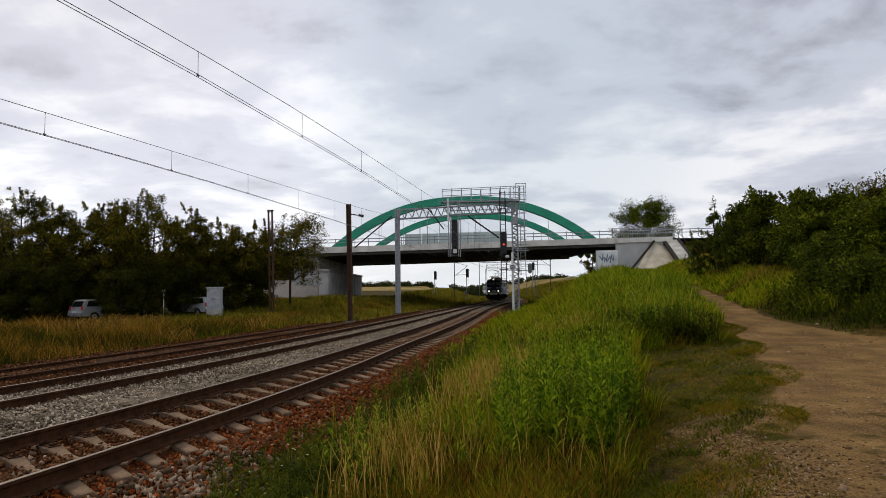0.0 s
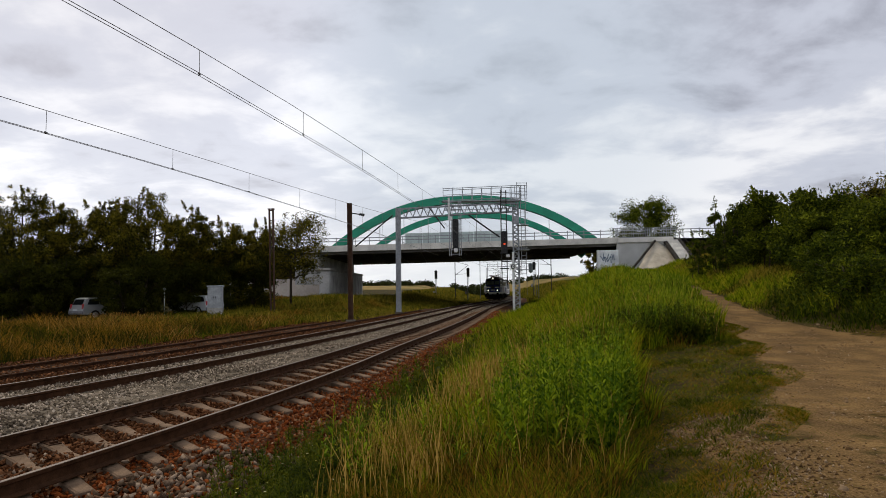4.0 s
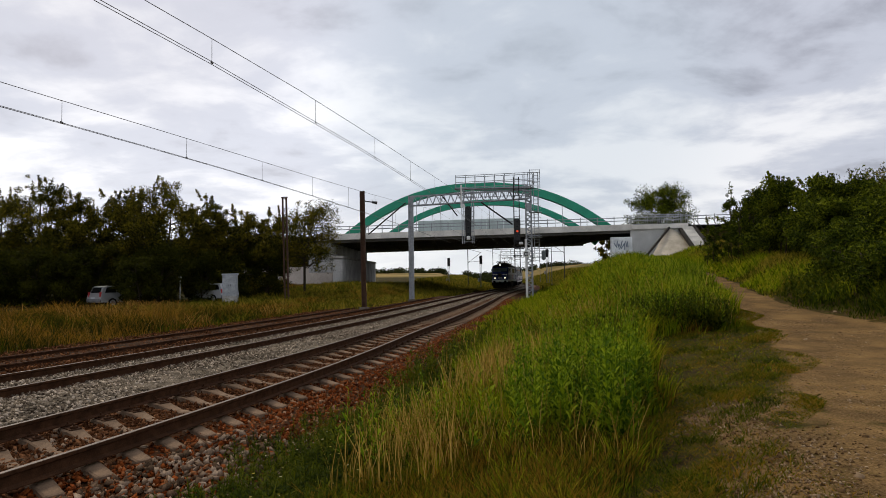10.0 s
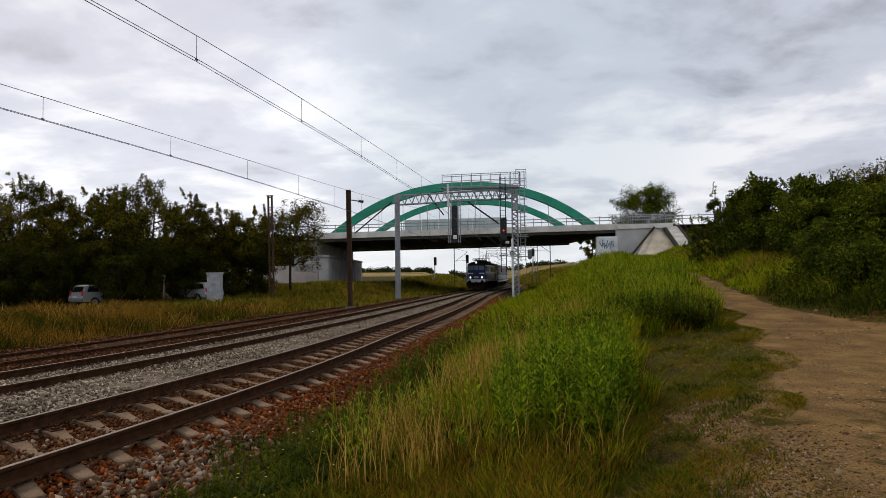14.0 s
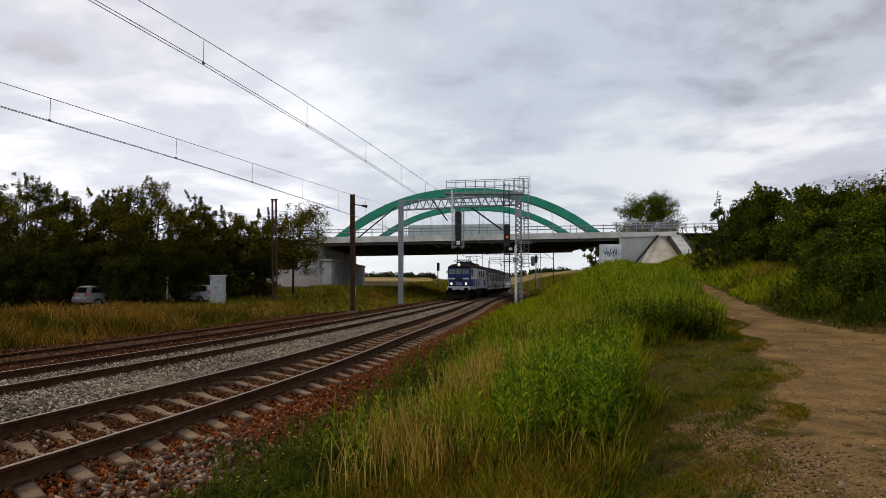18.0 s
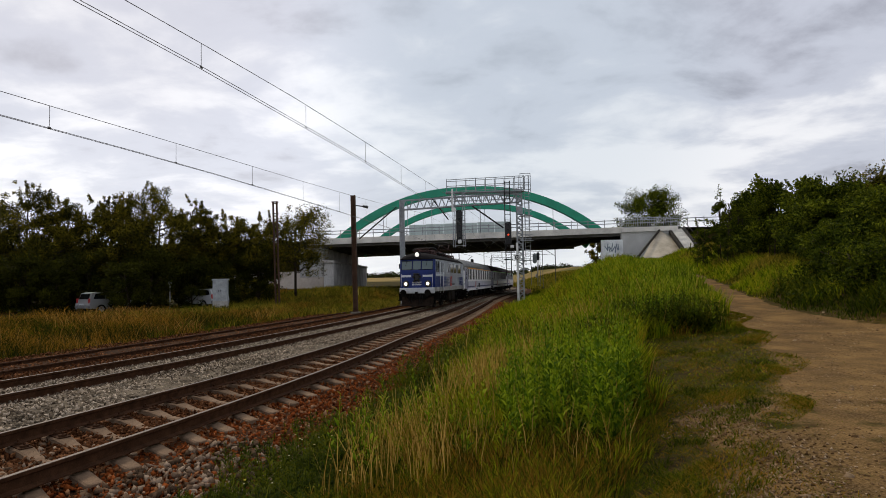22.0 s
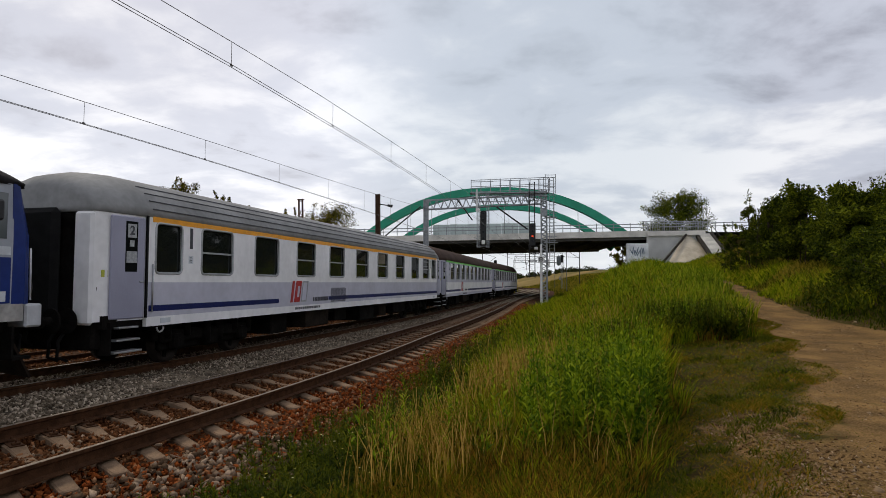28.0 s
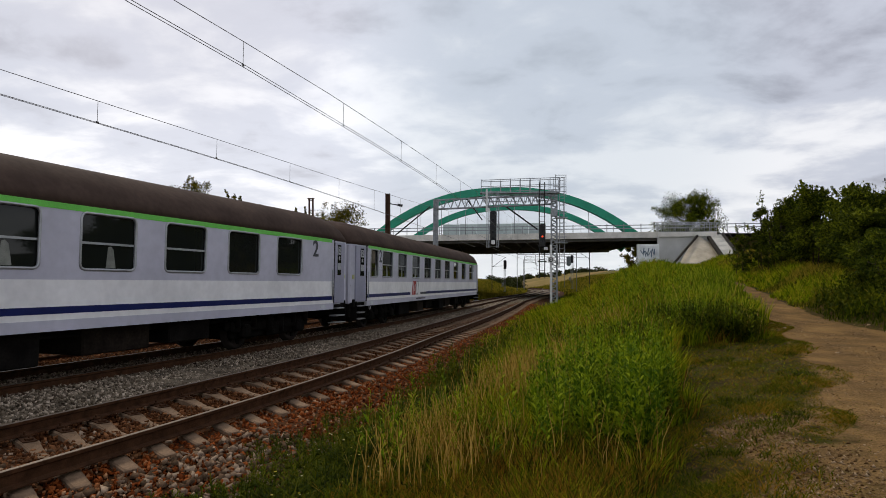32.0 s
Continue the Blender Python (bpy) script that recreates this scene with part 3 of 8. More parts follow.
def stones(name, count, off0, off1, s0, s1, size, z_of, material, label, seed, near=1.6, drifting=False):
    """Loose crushed stones, thicker on the ground near the standpoint."""
    rng = np.random.default_rng(seed)
    base = np.array([(-1, -0.7, -0.6), (1, -0.8, -0.5), (0.8, 0.9, -0.6), (-0.9, 0.8, -0.5), (-0.6, -0.5, 0.6), (0.7, -0.4, 0.5), (0.5, 0.6, 0.7), (-0.5, 0.5, 0.5)])
    cube = np.array([(0, 3, 2, 1), (4, 5, 6, 7), (0, 1, 5, 4), (1, 2, 6, 5), (2, 3, 7, 6), (3, 0, 4, 7)])
    s = s0 + (s1 - s0) * rng.random(count) ** near
    off = off0 + (off1 - off0) * rng.random(count)
    x, y, _ = on_line(s, 0)
    tx, ty = np.interp(s, SAMPLE_S, TAN_X), np.interp(s, SAMPLE_S, TAN_Y)
    z = z_of(off)
    if drifting:
        off = off + drift(s)
    x, y = x + ty * off, y - tx * off
    r = size * (0.55 + 0.9 * rng.random((count, 1, 1)) ** 1.6)
    shape = base[None] * (0.65 + 0.7 * rng.random((count, 8, 3))) * r * np.array([1, 0.8, 0.6])
    q = rng.normal(size=(count, 4))
    q /= np.linalg.norm(q, axis=1)[:, None]
    w, a, b, c = q.T
    turn = np.stack([1 - 2 * (b * b + c * c), 2 * (a * b - c * w), 2 * (a * c + b * w), 2 * (a * b + c * w), 1 - 2 * (a * a + c * c), 2 * (b * c - a * w), 2 * (a * c - b * w), 2 * (b * c + a * w), 1 - 2 * (a * a + b * b)], 1).reshape(count, 3, 3)
    v = np.einsum("nij,nkj->nki", turn, shape) + np.stack([x, y, z + r[:, 0, 0] * 0.25], 1)[:, None, :]
    # six-sided stones near by, four-sided ones further on
    close = s < 13.0
    boxes, wedges = v[close], v[~close][:, (0, 2, 5, 7)]
    wedges = wedges.mean(1, keepdims=True) + (wedges - wedges.mean(1, keepdims=True)) * 1.2
    if len(boxes):
        f = (cube[None] + 8 * np.arange(len(boxes))[:, None, None]).reshape(-1, 4)
        tagged(arrays(name, boxes.reshape(-1, 3), f, material), label, "gravel", kind="stuff")
    if len(wedges):
        f = (np.array([(0, 2, 1), (0, 1, 3), (1, 2, 3), (2, 0, 3)])[None] + 4 * np.arange(len(wedges))[:, None, None]).reshape(-1, 3)
        tagged(arrays(name, wedges.reshape(-1, 3), f, material), label + " further along the line", "gravel", kind="stuff")


def stone_colours(name, *colours):
    m = bpy.data.materials.new(name)
    m.use_nodes = True
    n, l = m.node_tree.nodes, m.node_tree.links
    bsdf = n["Principled BSDF"]
    bsdf.inputs["Roughness"].default_value = 0.9
    bsdf.inputs["Specular IOR Level"].default_value = 0.03
    geo, ramp = n.new("ShaderNodeNewGeometry"), n.new("ShaderNodeValToRGB")
    e = ramp.color_ramp.elements
    for i, (p, c) in enumerate(colours):
        s = e[i] if i < 2 else e.new(p)
        s.position, s.color = p, (*c, 1)
    l.new(geo.outputs["Random Per Island"], ramp.inputs[0])
    co, dust = n.new("ShaderNodeTexCoord"), n.new("ShaderNodeTexNoise")
    dust.inputs["Scale"].default_value = 40
    l.new(co.outputs["Object"], dust.inputs["Vector"])
    tone = n.new("ShaderNodeMapRange")
    tone.inputs["To Min"].default_value, tone.inputs["To Max"].default_value = 0.6, 1.4
    l.new(dust.outputs["Fac"], tone.inputs[0])
    mul = n.new("ShaderNodeMix")
    mul.data_type, mul.blend_type = "RGBA", "MULTIPLY"
    mul.inputs[0].default_value = 1
    l.new(ramp.outputs[0], mul.inputs[6])
    l.new(tone.outputs[0], mul.inputs[7])
    l.new(mul.outputs[2], bsdf.inputs["Base Color"])
    return m


RED_STONE = stone_colours("mixed_red_stones", (0.0, (0.050, 0.013, 0.004)), (1.0, (0.34, 0.21, 0.125)), (0.35, (0.155, 0.036, 0.008)), (0.7, (0.235, 0.062, 0.015)), (0.90, (0.23, 0.105, 0.045)))
GREY_STONE = stone_colours("mixed_grey_stones", (0.0, (0.050, 0.037, 0.025)), (1.0, (0.52, 0.425, 0.325)), (0.5, (0.195, 0.152, 0.106)))
BROWN_STONE = stone_colours("mixed_brown_stones", (0.0, (0.036, 0.013, 0.005)), (1.0, (0.22, 0.10, 0.045)), (0.6, (0.092, 0.034, 0.012)))


def near_z(o):
    return np.interp(o, [2.6, 3.0, 3.35, 4.9, 5.2, 5.7, 6.4, 7.4], [-0.25, -0.262, -0.262, -0.266, -0.280, -0.325, -0.41, -0.51])


stones("ballast_stones", 40000, 4.95, 7.5, 2, 62, 0.030, near_z, RED_STONE, "loose red-brown ballast stones", 5, 1.9, True)
stones("ballast_stones", 34000, 2.7, 4.9, 2, 62, 0.030, near_z, BROWN_STONE, "dark brown ballast stones between the rails", 4, 1.9, True)
stones("ballast_stones", 76000, -1.9, 2.7, 6, 80, 0.027, lambda o: np.interp(o, [-2, -1.2, 1.2, 1.9, 2.6], [-0.2, -0.165, -0.165, -0.13, -0.23]), GREY_STONE, "loose pale grey ballast stones", 6, 1.8)
stones("gravel_stones", 20000, -6.2, -2.0, 8, 60, 0.036, lambda o: np.full_like(o, -0.21), BROWN_STONE, "loose brown gravel", 7, 1.5)
PALE_STONE = stone_colours("pale_shoulder_stones", (0.0, (0.07, 0.045, 0.027)), (1.0, (0.34, 0.25, 0.175)), (0.5, (0.13, 0.080, 0.048)))
stones("shoulder_stones", 2400, 5.4, 7.0, 4.5, 10.5, 0.040, lambda o: near_z(o) + 0.01, PALE_STONE, "larger pale stones on the ballast shoulder", 8, 1.2, True)
stones("shoulder_stones", 500, 3.3, 4.9, 5, 10, 0.036, near_z, PALE_STONE, "pale stones between the near rails", 18, 1.2, True)


def path_pebbles(name, count, size, y0, y1, spread, material, label, seed):
    """Pebbles and clods lying on the trodden path."""
    rng = np.random.default_rng(seed)
    y = y0 + (y1 - y0) * rng.random(count) ** 1.6
    x = np.interp(y, PATH_Y, PATH_X) + (rng.random(count) - 0.5) * 2 * spread * np.interp(y, PATH_Y, PATH_W)
    keep = wave(x, y, 0.9, 4.0) > -0.1
    x, y = x[keep], y[keep]
    n = len(x)
    base = np.array([(-1, -0.7, -0.4), (1, -0.8, -0.4), (0.8, 0.9, -0.4), (-0.9, 0.8, -0.4), (-0.6, -0.5, 0.5), (0.7, -0.4, 0.4), (0.5, 0.6, 0.6), (-0.5, 0.5, 0.4)])
    cube = np.array([(0, 3, 2, 1), (4, 5, 6, 7), (0, 1, 5, 4), (1, 2, 6, 5), (2, 3, 7, 6), (3, 0, 4, 7)])
    r = size * (0.4 + 1.1 * rng.random((n, 1, 1)) ** 2)
    shape = base[None] * (0.6 + 0.7 * rng.random((n, 8, 3))) * r
    a = rng.random(n) * 6.28
    c, s = np.cos(a)[:, None], np.sin(a)[:, None]
    v = np.stack([shape[..., 0] * c - shape[..., 1] * s, shape[..., 0] * s + shape[..., 1] * c, shape[..., 2]], -1) + np.stack([x, y, land(x, y)], 1)[:, None, :]
    f = (cube[None] + 8 * np.arange(n)[:, None, None]).reshape(-1, 4)
    return tagged(arrays(name, v.reshape(-1, 3), f, material), label, "pebbles", kind="stuff")


PEBBLE = stone_colours("path_pebbles", (0.0, (0.08, 0.046, 0.020)), (1.0, (0.34, 0.25, 0.16)), (0.6, (0.16, 0.095, 0.045)))
path_pebbles("path_pebbles", 24000, 0.013, 3.8, 22, 1.25, PEBBLE, "small brown pebbles on the dirt path", 9)
path_pebbles("path_pebbles", 420, 0.040, 4.0, 20, 1.2, PEBBLE, "scattered pale stones on the dirt path", 10)


def gravel_patch(count, seed):
    """A worn gravelly streak between the turf and the path."""
    rng = np.random.default_rng(seed)
    f = rng.random(count)
    y = 4.6 + 4.2 * f ** 1.3
    return 3.1 + 0.28 * (y - 6.6) + 0.16 * np.sin(2.3 * y) + rng.normal(size=count) * 0.34, y


def build_gravel_patch():
    x, y = gravel_patch(3400, 61)
    rng = np.random.default_rng(62)
    n = len(x)
    base = np.array([(-1, -0.6, -0.3), (0.9, -0.8, -0.3), (0.2, 1, -0.3), (0.1, 0, 0.8)])
    v = base[None] * (0.6 + 0.8 * rng.random((n, 4, 3))) * (0.006 + 0.019 * rng.random((n, 1, 1)) ** 4) + np.stack([x, y, land(x, y) + 0.006], 1)[:, None, :]
    f = (np.array([(0, 1, 3), (1, 2, 3), (2, 0, 3), (0, 2, 1)])[None] + 4 * np.arange(n)[:, None, None]).reshape(-1, 3)
    tagged(arrays("path_gravel", v.reshape(-1, 3), f, PEBBLE), "pale gravel showing in the worn turf", "pebbles", kind="stuff")


build_gravel_patch()


# ---- road bridge over the line ----
def build_bridge():
    bridge = thing("road_bridge", pose(0, 0, 0), "grey concrete road bridge with two green steel arches", "bridge")
    front, back = 75.0, 105.0

    def deck_z(x):
        return 7.02 + 0.018 * (min(max(x, -25), 40) + 15)

    x0, x1 = -17.0, 21.2
    # slab, edge beams and girders below
    slab = Solid()
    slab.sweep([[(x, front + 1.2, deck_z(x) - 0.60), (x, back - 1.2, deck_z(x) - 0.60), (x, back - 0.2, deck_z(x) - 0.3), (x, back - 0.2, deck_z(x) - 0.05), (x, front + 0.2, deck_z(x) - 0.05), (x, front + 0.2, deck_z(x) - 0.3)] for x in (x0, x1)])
    # deck and cross girders are much darker than the edge beams
    part("deck", slab, mat("dark_underside", (0.12, 0.108, 0.098), 0.9, vary=0.35, scale=0.5, fine=6), bridge, "dark deck underside")
    for y in (front, back):
        e = Solid()
        e.sweep([[(x, y - 0.22, deck_z(x) - 0.50), (x, y + 0.22, deck_z(x) - 0.50), (x, y + 0.22, deck_z(x) + 0.22), (x, y - 0.22, deck_z(x) + 0.22)] for x in (x0, x1)])
        part("edge_beam", e, CONCRETE, bridge, "pale concrete edge beam")
        g = Solid()
        g.sweep([[(x, y + 0.25 * w, deck_z(x) - 0.82), (x, y + 0.75 * w, deck_z(x) - 0.82), (x, y + 0.75 * w, deck_z(x) - 0.5), (x, y + 0.25 * w, deck_z(x) - 0.5)] for x in (x0, x1) for w in ((1,) if y == front else (-1,))])
        part("main_girder", g, mat("dark_girder", (0.085, 0.078, 0.066), 0.6, vary=0.25, scale=1), bridge, "dark steel girder")
    for x in np.arange(x0 + 2, x1 - 1, 3.0):
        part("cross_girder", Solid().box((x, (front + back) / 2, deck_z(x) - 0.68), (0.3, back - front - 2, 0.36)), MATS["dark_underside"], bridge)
    # the arches, box sections with slim hangers
    for y, a0, a1, top in ((front + 0.9, -13.75, 18.9, 13.3), (back - 0.9, -14.2, 23.4, 14.75)):
        arch, n = Solid(), 36
        rings = []
        for i in range(n + 1):
            t = i / n
            x = a0 + (a1 - a0) * t
            rise = (top - deck_z((a0 + a1) / 2)) * (1 - abs(2 * t - 1) ** 2.3)
            slope = (top - 7.3) * 2.3 * (abs(1 - 2 * t) ** 1.3) * (2 if t < 0.5 else -2) / (a1 - a0)
            q = math.hypot(1, slope)
            nx, nz = -slope / q, 1 / q
            d = 0.47
            z = deck_z(x) + rise - 0.45
            rings.append([(x - nx * d, y - 0.45, z - nz * d), (x + nx * d, y - 0.45, z + nz * d), (x + nx * d, y + 0.45, z + nz * d), (x - nx * d, y + 0.45, z - nz * d)])
        part("arch", arch.sweep(rings), GREEN_PAINT, bridge, "green painted steel arch")
        for k in range(1, 11):
            t = k / 11
            x = a0 + (a1 - a0) * t
            z = deck_z(x) + (top - deck_z((a0 + a1) / 2)) * (1 - abs(2 * t - 1) ** 2.3) - 0.6
            part("hanger", Solid().tube([(x, y, deck_z(x)), (x, y, z)], 0.035, 6), GALV, bridge)
    # railings and road barriers
    for y in (front + 0.05, back - 0.05):
        for z in (0.75, 1.12):
            part("handrail", Solid().beam((x0 - 6, y, deck_z(x0 - 6) + z), (x1 + 26, y, deck_z(x1 + 20) + z), 0.09), GALV, bridge)
        for x in np.arange(x0 - 6, x1 + 26, 2.0):
            part("rail_post", Solid().box((x, y, deck_z(min(x, x1 + 20)) + 0.65), (0.08, 0.08, 1.1)), GALV, bridge)
    part("road_surface", Solid().sweep([[(x, front + 0.3, deck_z(x) + 0.02), (x, back - 0.3, deck_z(x) + 0.02), (x, back - 0.3, deck_z(x) - 0.04), (x, front + 0.3, deck_z(x) - 0.04)] for x in (-160, -20, 25, 520)]), mat("asphalt", (0.055, 0.055, 0.057), 0.9, vary=0.2), bridge)
    # solid grey screen along the walkway
    panel = mat("screen_panel", (0.54, 0.63, 0.61), 0.45, vary=0.12, scale=0.6, fine=5, bump=0.03)
    for k in range(6):
        x = -4.75 + k * 2.12
        ob = part("screen_panel", Solid().box((x + 1.05, front + 1.9, deck_z(x) + 1.0), (2.09, 0.06, 1.35), b=0.01), panel, bridge)
    # fence of upright bars on the right approach
    for x in np.arange(20.6, 28.2, 0.28):
        part("fence_bar", Solid().box((x, front + 0.3, deck_z(22) + 0.75), (0.05, 0.05, 1.25)), GALV, bridge)
    for z in (0.2, 1.35):
        part("fence_rail", Solid().beam((20.5, front + 0.3, deck_z(22) + z), (28.2, front + 0.3, deck_z(22) + z), 0.06), GALV, bridge)
    return bridge


build_bridge()


# dark stair kerbs and rails; also the shadow strip beside the wing wall
KERB_AND_GAP = mat("dark_kerb_and_gap_shadow", (0.045, 0.040, 0.034), 0.9, vary=0.4, scale=1.5)


def build_abutments():
    right = thing("abutment_right", pose(0, 0, 0), "pale concrete abutment with a graffiti-scrawled panel", "abutment", kind="structure")
    part("bearing_wall", Solid().sweep([[(18.5, 75, z), (22, 75, z), (29.5, 105.5, z), (26.0, 105.5, z)] for z in (-0.6, 6.2)]), CONCRETE_DARK, right)
    part("end_pier", Solid().box((19.7, 74.75, 3.2), (2.5, 0.6, 6.3), b=0.04), mat("whitewashed_pier", (0.80, 0.82, 0.82), 0.85, vary=0.2, scale=0.9, fine=10), right, "pale end pier")
    for k in range(9):
        a = random.uniform(-0.6, 0.6)
        c = (18.95 + 0.18 * k, 74.43, 5.35 + 0.22 * math.sin(k * 1.9))
        part("graffiti_stroke", Solid().box(c, (0.10, 0.012, 0.70), pose(0, 0, 0, 0, math.degrees(a), 0)), mat("blue_grey_spray_paint", (0.13, 0.18, 0.24), 0.7), right, "blue-grey scrawl")
    # wing wall with its sloping lower edge
    wing = Solid()
    wing.sweep([[(20.9, y, 1.0), (24.0, y, 1.0), (27.6, y, 7.2), (27.6, y, 7.75), (20.9, y, 7.65)] for y in (75.2, 74.7)])
    part("wing_wall", wing, mat("light_wing_concrete", (0.60, 0.60, 0.57), 0.85, vary=0.15, scale=0.5, fine=10), right)
    part("coping", Solid().beam((20.9, 74.6, 7.5), (27.6, 74.6, 7.62), 0.35, 0.55), CONCRETE, right, "pale coping beam")
    # paved cone under the wing
    cone = Solid()
    rim = [(25.4 + 10.5 * math.cos(a), 75.0 + 10.5 * math.sin(a), 0.6) for a in (math.radians(d) for d in range(-128, -28, 10))]
    cone.add([(25.4, 75.0, 7.55)] + rim, [(0, i + 1, i + 2) for i in range(len(rim) - 1)])
    part("paved_cone", cone, mat("paved_slope", (0.50, 0.44, 0.34), 0.9, vary=0.2, scale=0.8, fine=7), right, "pale paved cone slope")
    # added dark bar that draws the shadow gap where wing and cone meet
    part("drain_edge", Solid().beam((25.35, 74.35, 7.40), (19.4, 67.9, 2.45), 0.18), KERB_AND_GAP, right, "dark strip drawn for the shadow gap between wing and slope")
    left = thing("abutment_left", pose(0, 0, 0), "grey concrete abutment at the bridge end", "abutment", kind="structure")
    # concrete greyed down: shade under the deck is part of this wall colour
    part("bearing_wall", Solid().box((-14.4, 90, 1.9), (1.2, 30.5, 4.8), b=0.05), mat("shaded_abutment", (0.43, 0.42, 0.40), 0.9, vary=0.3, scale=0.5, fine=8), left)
    part("cap", Solid().box((-14.6, 90, 4.45), (1.8, 31, 0.3), b=0.03), CONCRETE_DARK, left)
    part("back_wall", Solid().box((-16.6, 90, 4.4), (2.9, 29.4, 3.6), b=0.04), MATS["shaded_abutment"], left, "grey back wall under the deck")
    slope = Solid().sweep([[(x, 74.6, 0.3), (x, 75.6, zt), (x, 76.4, zt), (x, 76.4, 0.3)] for x, zt in ((-31.0, 3.1), (-24.0, 3.25), (-15.1, 3.45))])
    part("retaining_wall", slope, mat("stained_pale_wall", (0.46, 0.40, 0.34), 0.9, vary=0.22, scale=0.4, fine=6), left, "pale sloped retaining wall")


build_abutments()


def build_stairs():
    """A service stair up the bank, with dark kerbs and a handrail."""
    stair = thing("service_stairs", pose(0, 0, 0), "concrete service stairs up the bank with handrail", "stairs")
    p, q = Vector((26.2, 66.0, 4.0)), Vector((27.7, 75.4, 7.55))
    side = Vector((1, -0.16, 0)).normalized()
    for k in range(20):
        c = p.lerp(q, (k + 0.5) / 20)
        part("step", Solid().box(c, (1.3, 0.5, 0.2), pose(0, 0, 0, 0, 0, -9)), CONCRETE, stair)
    for o in (-0.85, 0.85):
        part("kerb", Solid().beam(p + side * o, q + side * o, 0.34, 0.40), KERB_AND_GAP, stair, "dark kerb")
    rail_a, rail_b = p + side * 0.95 + Vector((0, 0, 1.0)), q + side * 0.95 + Vector((0, 0, 1.0))
    part("handrail", Solid().tube([rail_a, rail_b], 0.04, 6), KERB_AND_GAP, stair)
    for k in range(5):
        c = rail_a.lerp(rail_b, k / 4)
        part("rail_post", Solid().tube([c, c - Vector((0, 0, 1.1))], 0.03, 6), KERB_AND_GAP, stair)


build_stairs()


# ---- masts, signal gantry, wires ----
def build_masts():
    a = thing("catenary_mast", pose(-13.0, 47.25, -0.3, 0, -1.2, 0), "old brown catenary mast with two slim legs", "mast", "catenary masts")
    for dx in (-0.14, 0.14):
        part("leg", Solid().box((dx, 0, 4.2), (0.10, 0.20, 8.4), b=0.015), MAST_BROWN, a)
    for k in range(11):
        part("batten", Solid().box((0, 0, 0.5 + k * 0.78), (0.32, 0.12, 0.07)), MAST_BROWN, a)
    part("cap", Solid().box((0, 0, 8.42), (0.5, 0.26, 0.06)), MAST_BROWN, a)
    b = thing("catenary_mast", pose(-5.98, 39.9, -0.35, 0, -0.6, 0), "brown painted steel catenary mast beside the track", "mast", "catenary masts")
    for dx in (-0.12, 0.12):
        part("flange", Solid().box((dx, 0, 3.9), (0.06, 0.26, 7.8), b=0.012), MAST_BROWN, b)
    part("web", Solid().box((0, 0, 3.9), (0.20, 0.05, 7.8)), MAST_BROWN, b)
    part("foot", Solid().box((0, 0, 0.1), (0.6, 0.6, 0.4), b=0.05), mat("dirty_footing", (0.13, 0.11, 0.085), 0.9, vary=0.3), b)
    part("number_plate", Solid().box((0.22, -0.19, 1.6), (0.02, 0.16, 0.5)), mat("yellow_plate", (0.6, 0.45, 0.05), 0.5), b)
    part("bracket", Solid().beam((0.1, 0, 7.15), (0.95, 0, 7.0), 0.06), BLACK, b)
    part("insulator", Solid().tube([(0.65, 0, 7.06), (0.7, 0, 7.05), (0.95, 0, 7.0)], [0.1, 0.07, 0.1], 8), BLACK, b)


build_masts()


def lattice(solid, p, q, w, d, n, bar=0.05):
    """A four-chord truss from p to q, w deep and d wide, with zigzag bracing."""
    p, q = Vector(p), Vector(q)
    way = (q - p).normalized()
    up = Vector((0, 0, 1)) if abs(way.z) < 0.9 else Vector((1, 0, 0))
    side = way.cross(up).normalized() * d / 2
    up = side.cross(way).normalized() * w / 2
    for i in (-1, 1):
        for j in (-1, 1):
            solid.beam(p + side * i + up * j, q + side * i + up * j, bar * 1.5)
    for k in range(n):
        a, b = p.lerp(q, k / n), p.lerp(q, (k + 1) / n)
        m = p.lerp(q, (k + 0.5) / n)
        for i in (-1, 1):
            solid.beam(a + side * i - up, m + side * i + up, bar)
            solid.beam(m + side * i + up, b + side * i - up, bar)
        for j in (-1, 1):
            solid.beam(a - side + up * j, b + side + up * j, bar * 0.8)
    return solid


def signal_head(parent, c, lamps, lit, height=1.25):
    """A black signal head facing the camera's side, with hooded lenses."""
    x, y, z = c
    body = Solid()
    prof = [(-0.24, -height / 2), (0.24, -height / 2), (0.26, height / 2 - 0.12), (0.14, height / 2), (-0.14, height / 2), (-0.26, height / 2 - 0.12)]
    body.sweep([[(x + px, yy, z + pz) for px, pz in prof] for yy in (y + 0.1, y - 0.06)])
    head = part("signal_head", body, BLACK, parent, "black signal head")
    for k in range(lamps):
        lz = z + height / 2 - 0.22 - k * (height - 0.3) / max(1, lamps - 0.4)
        hood = Solid().sweep([[(x + 0.10 * math.cos(a), yy, lz + 0.10 * math.sin(a)) for a in (math.pi * j / 8 for j in range(9))] for yy in (y - 0.06, y - 0.24)], close=False, caps=False)
        part("hood", hood, BLACK, head)
        colour = lit.get(k)
        part("lens", Solid().tube([(x, y - 0.05, lz), (x, y - 0.08, lz)], 0.085, 10), glow("lit_lens", colour, 0.8) if colour else mat("dark_lens", (0.03, 0.03, 0.035), 0.2), head)


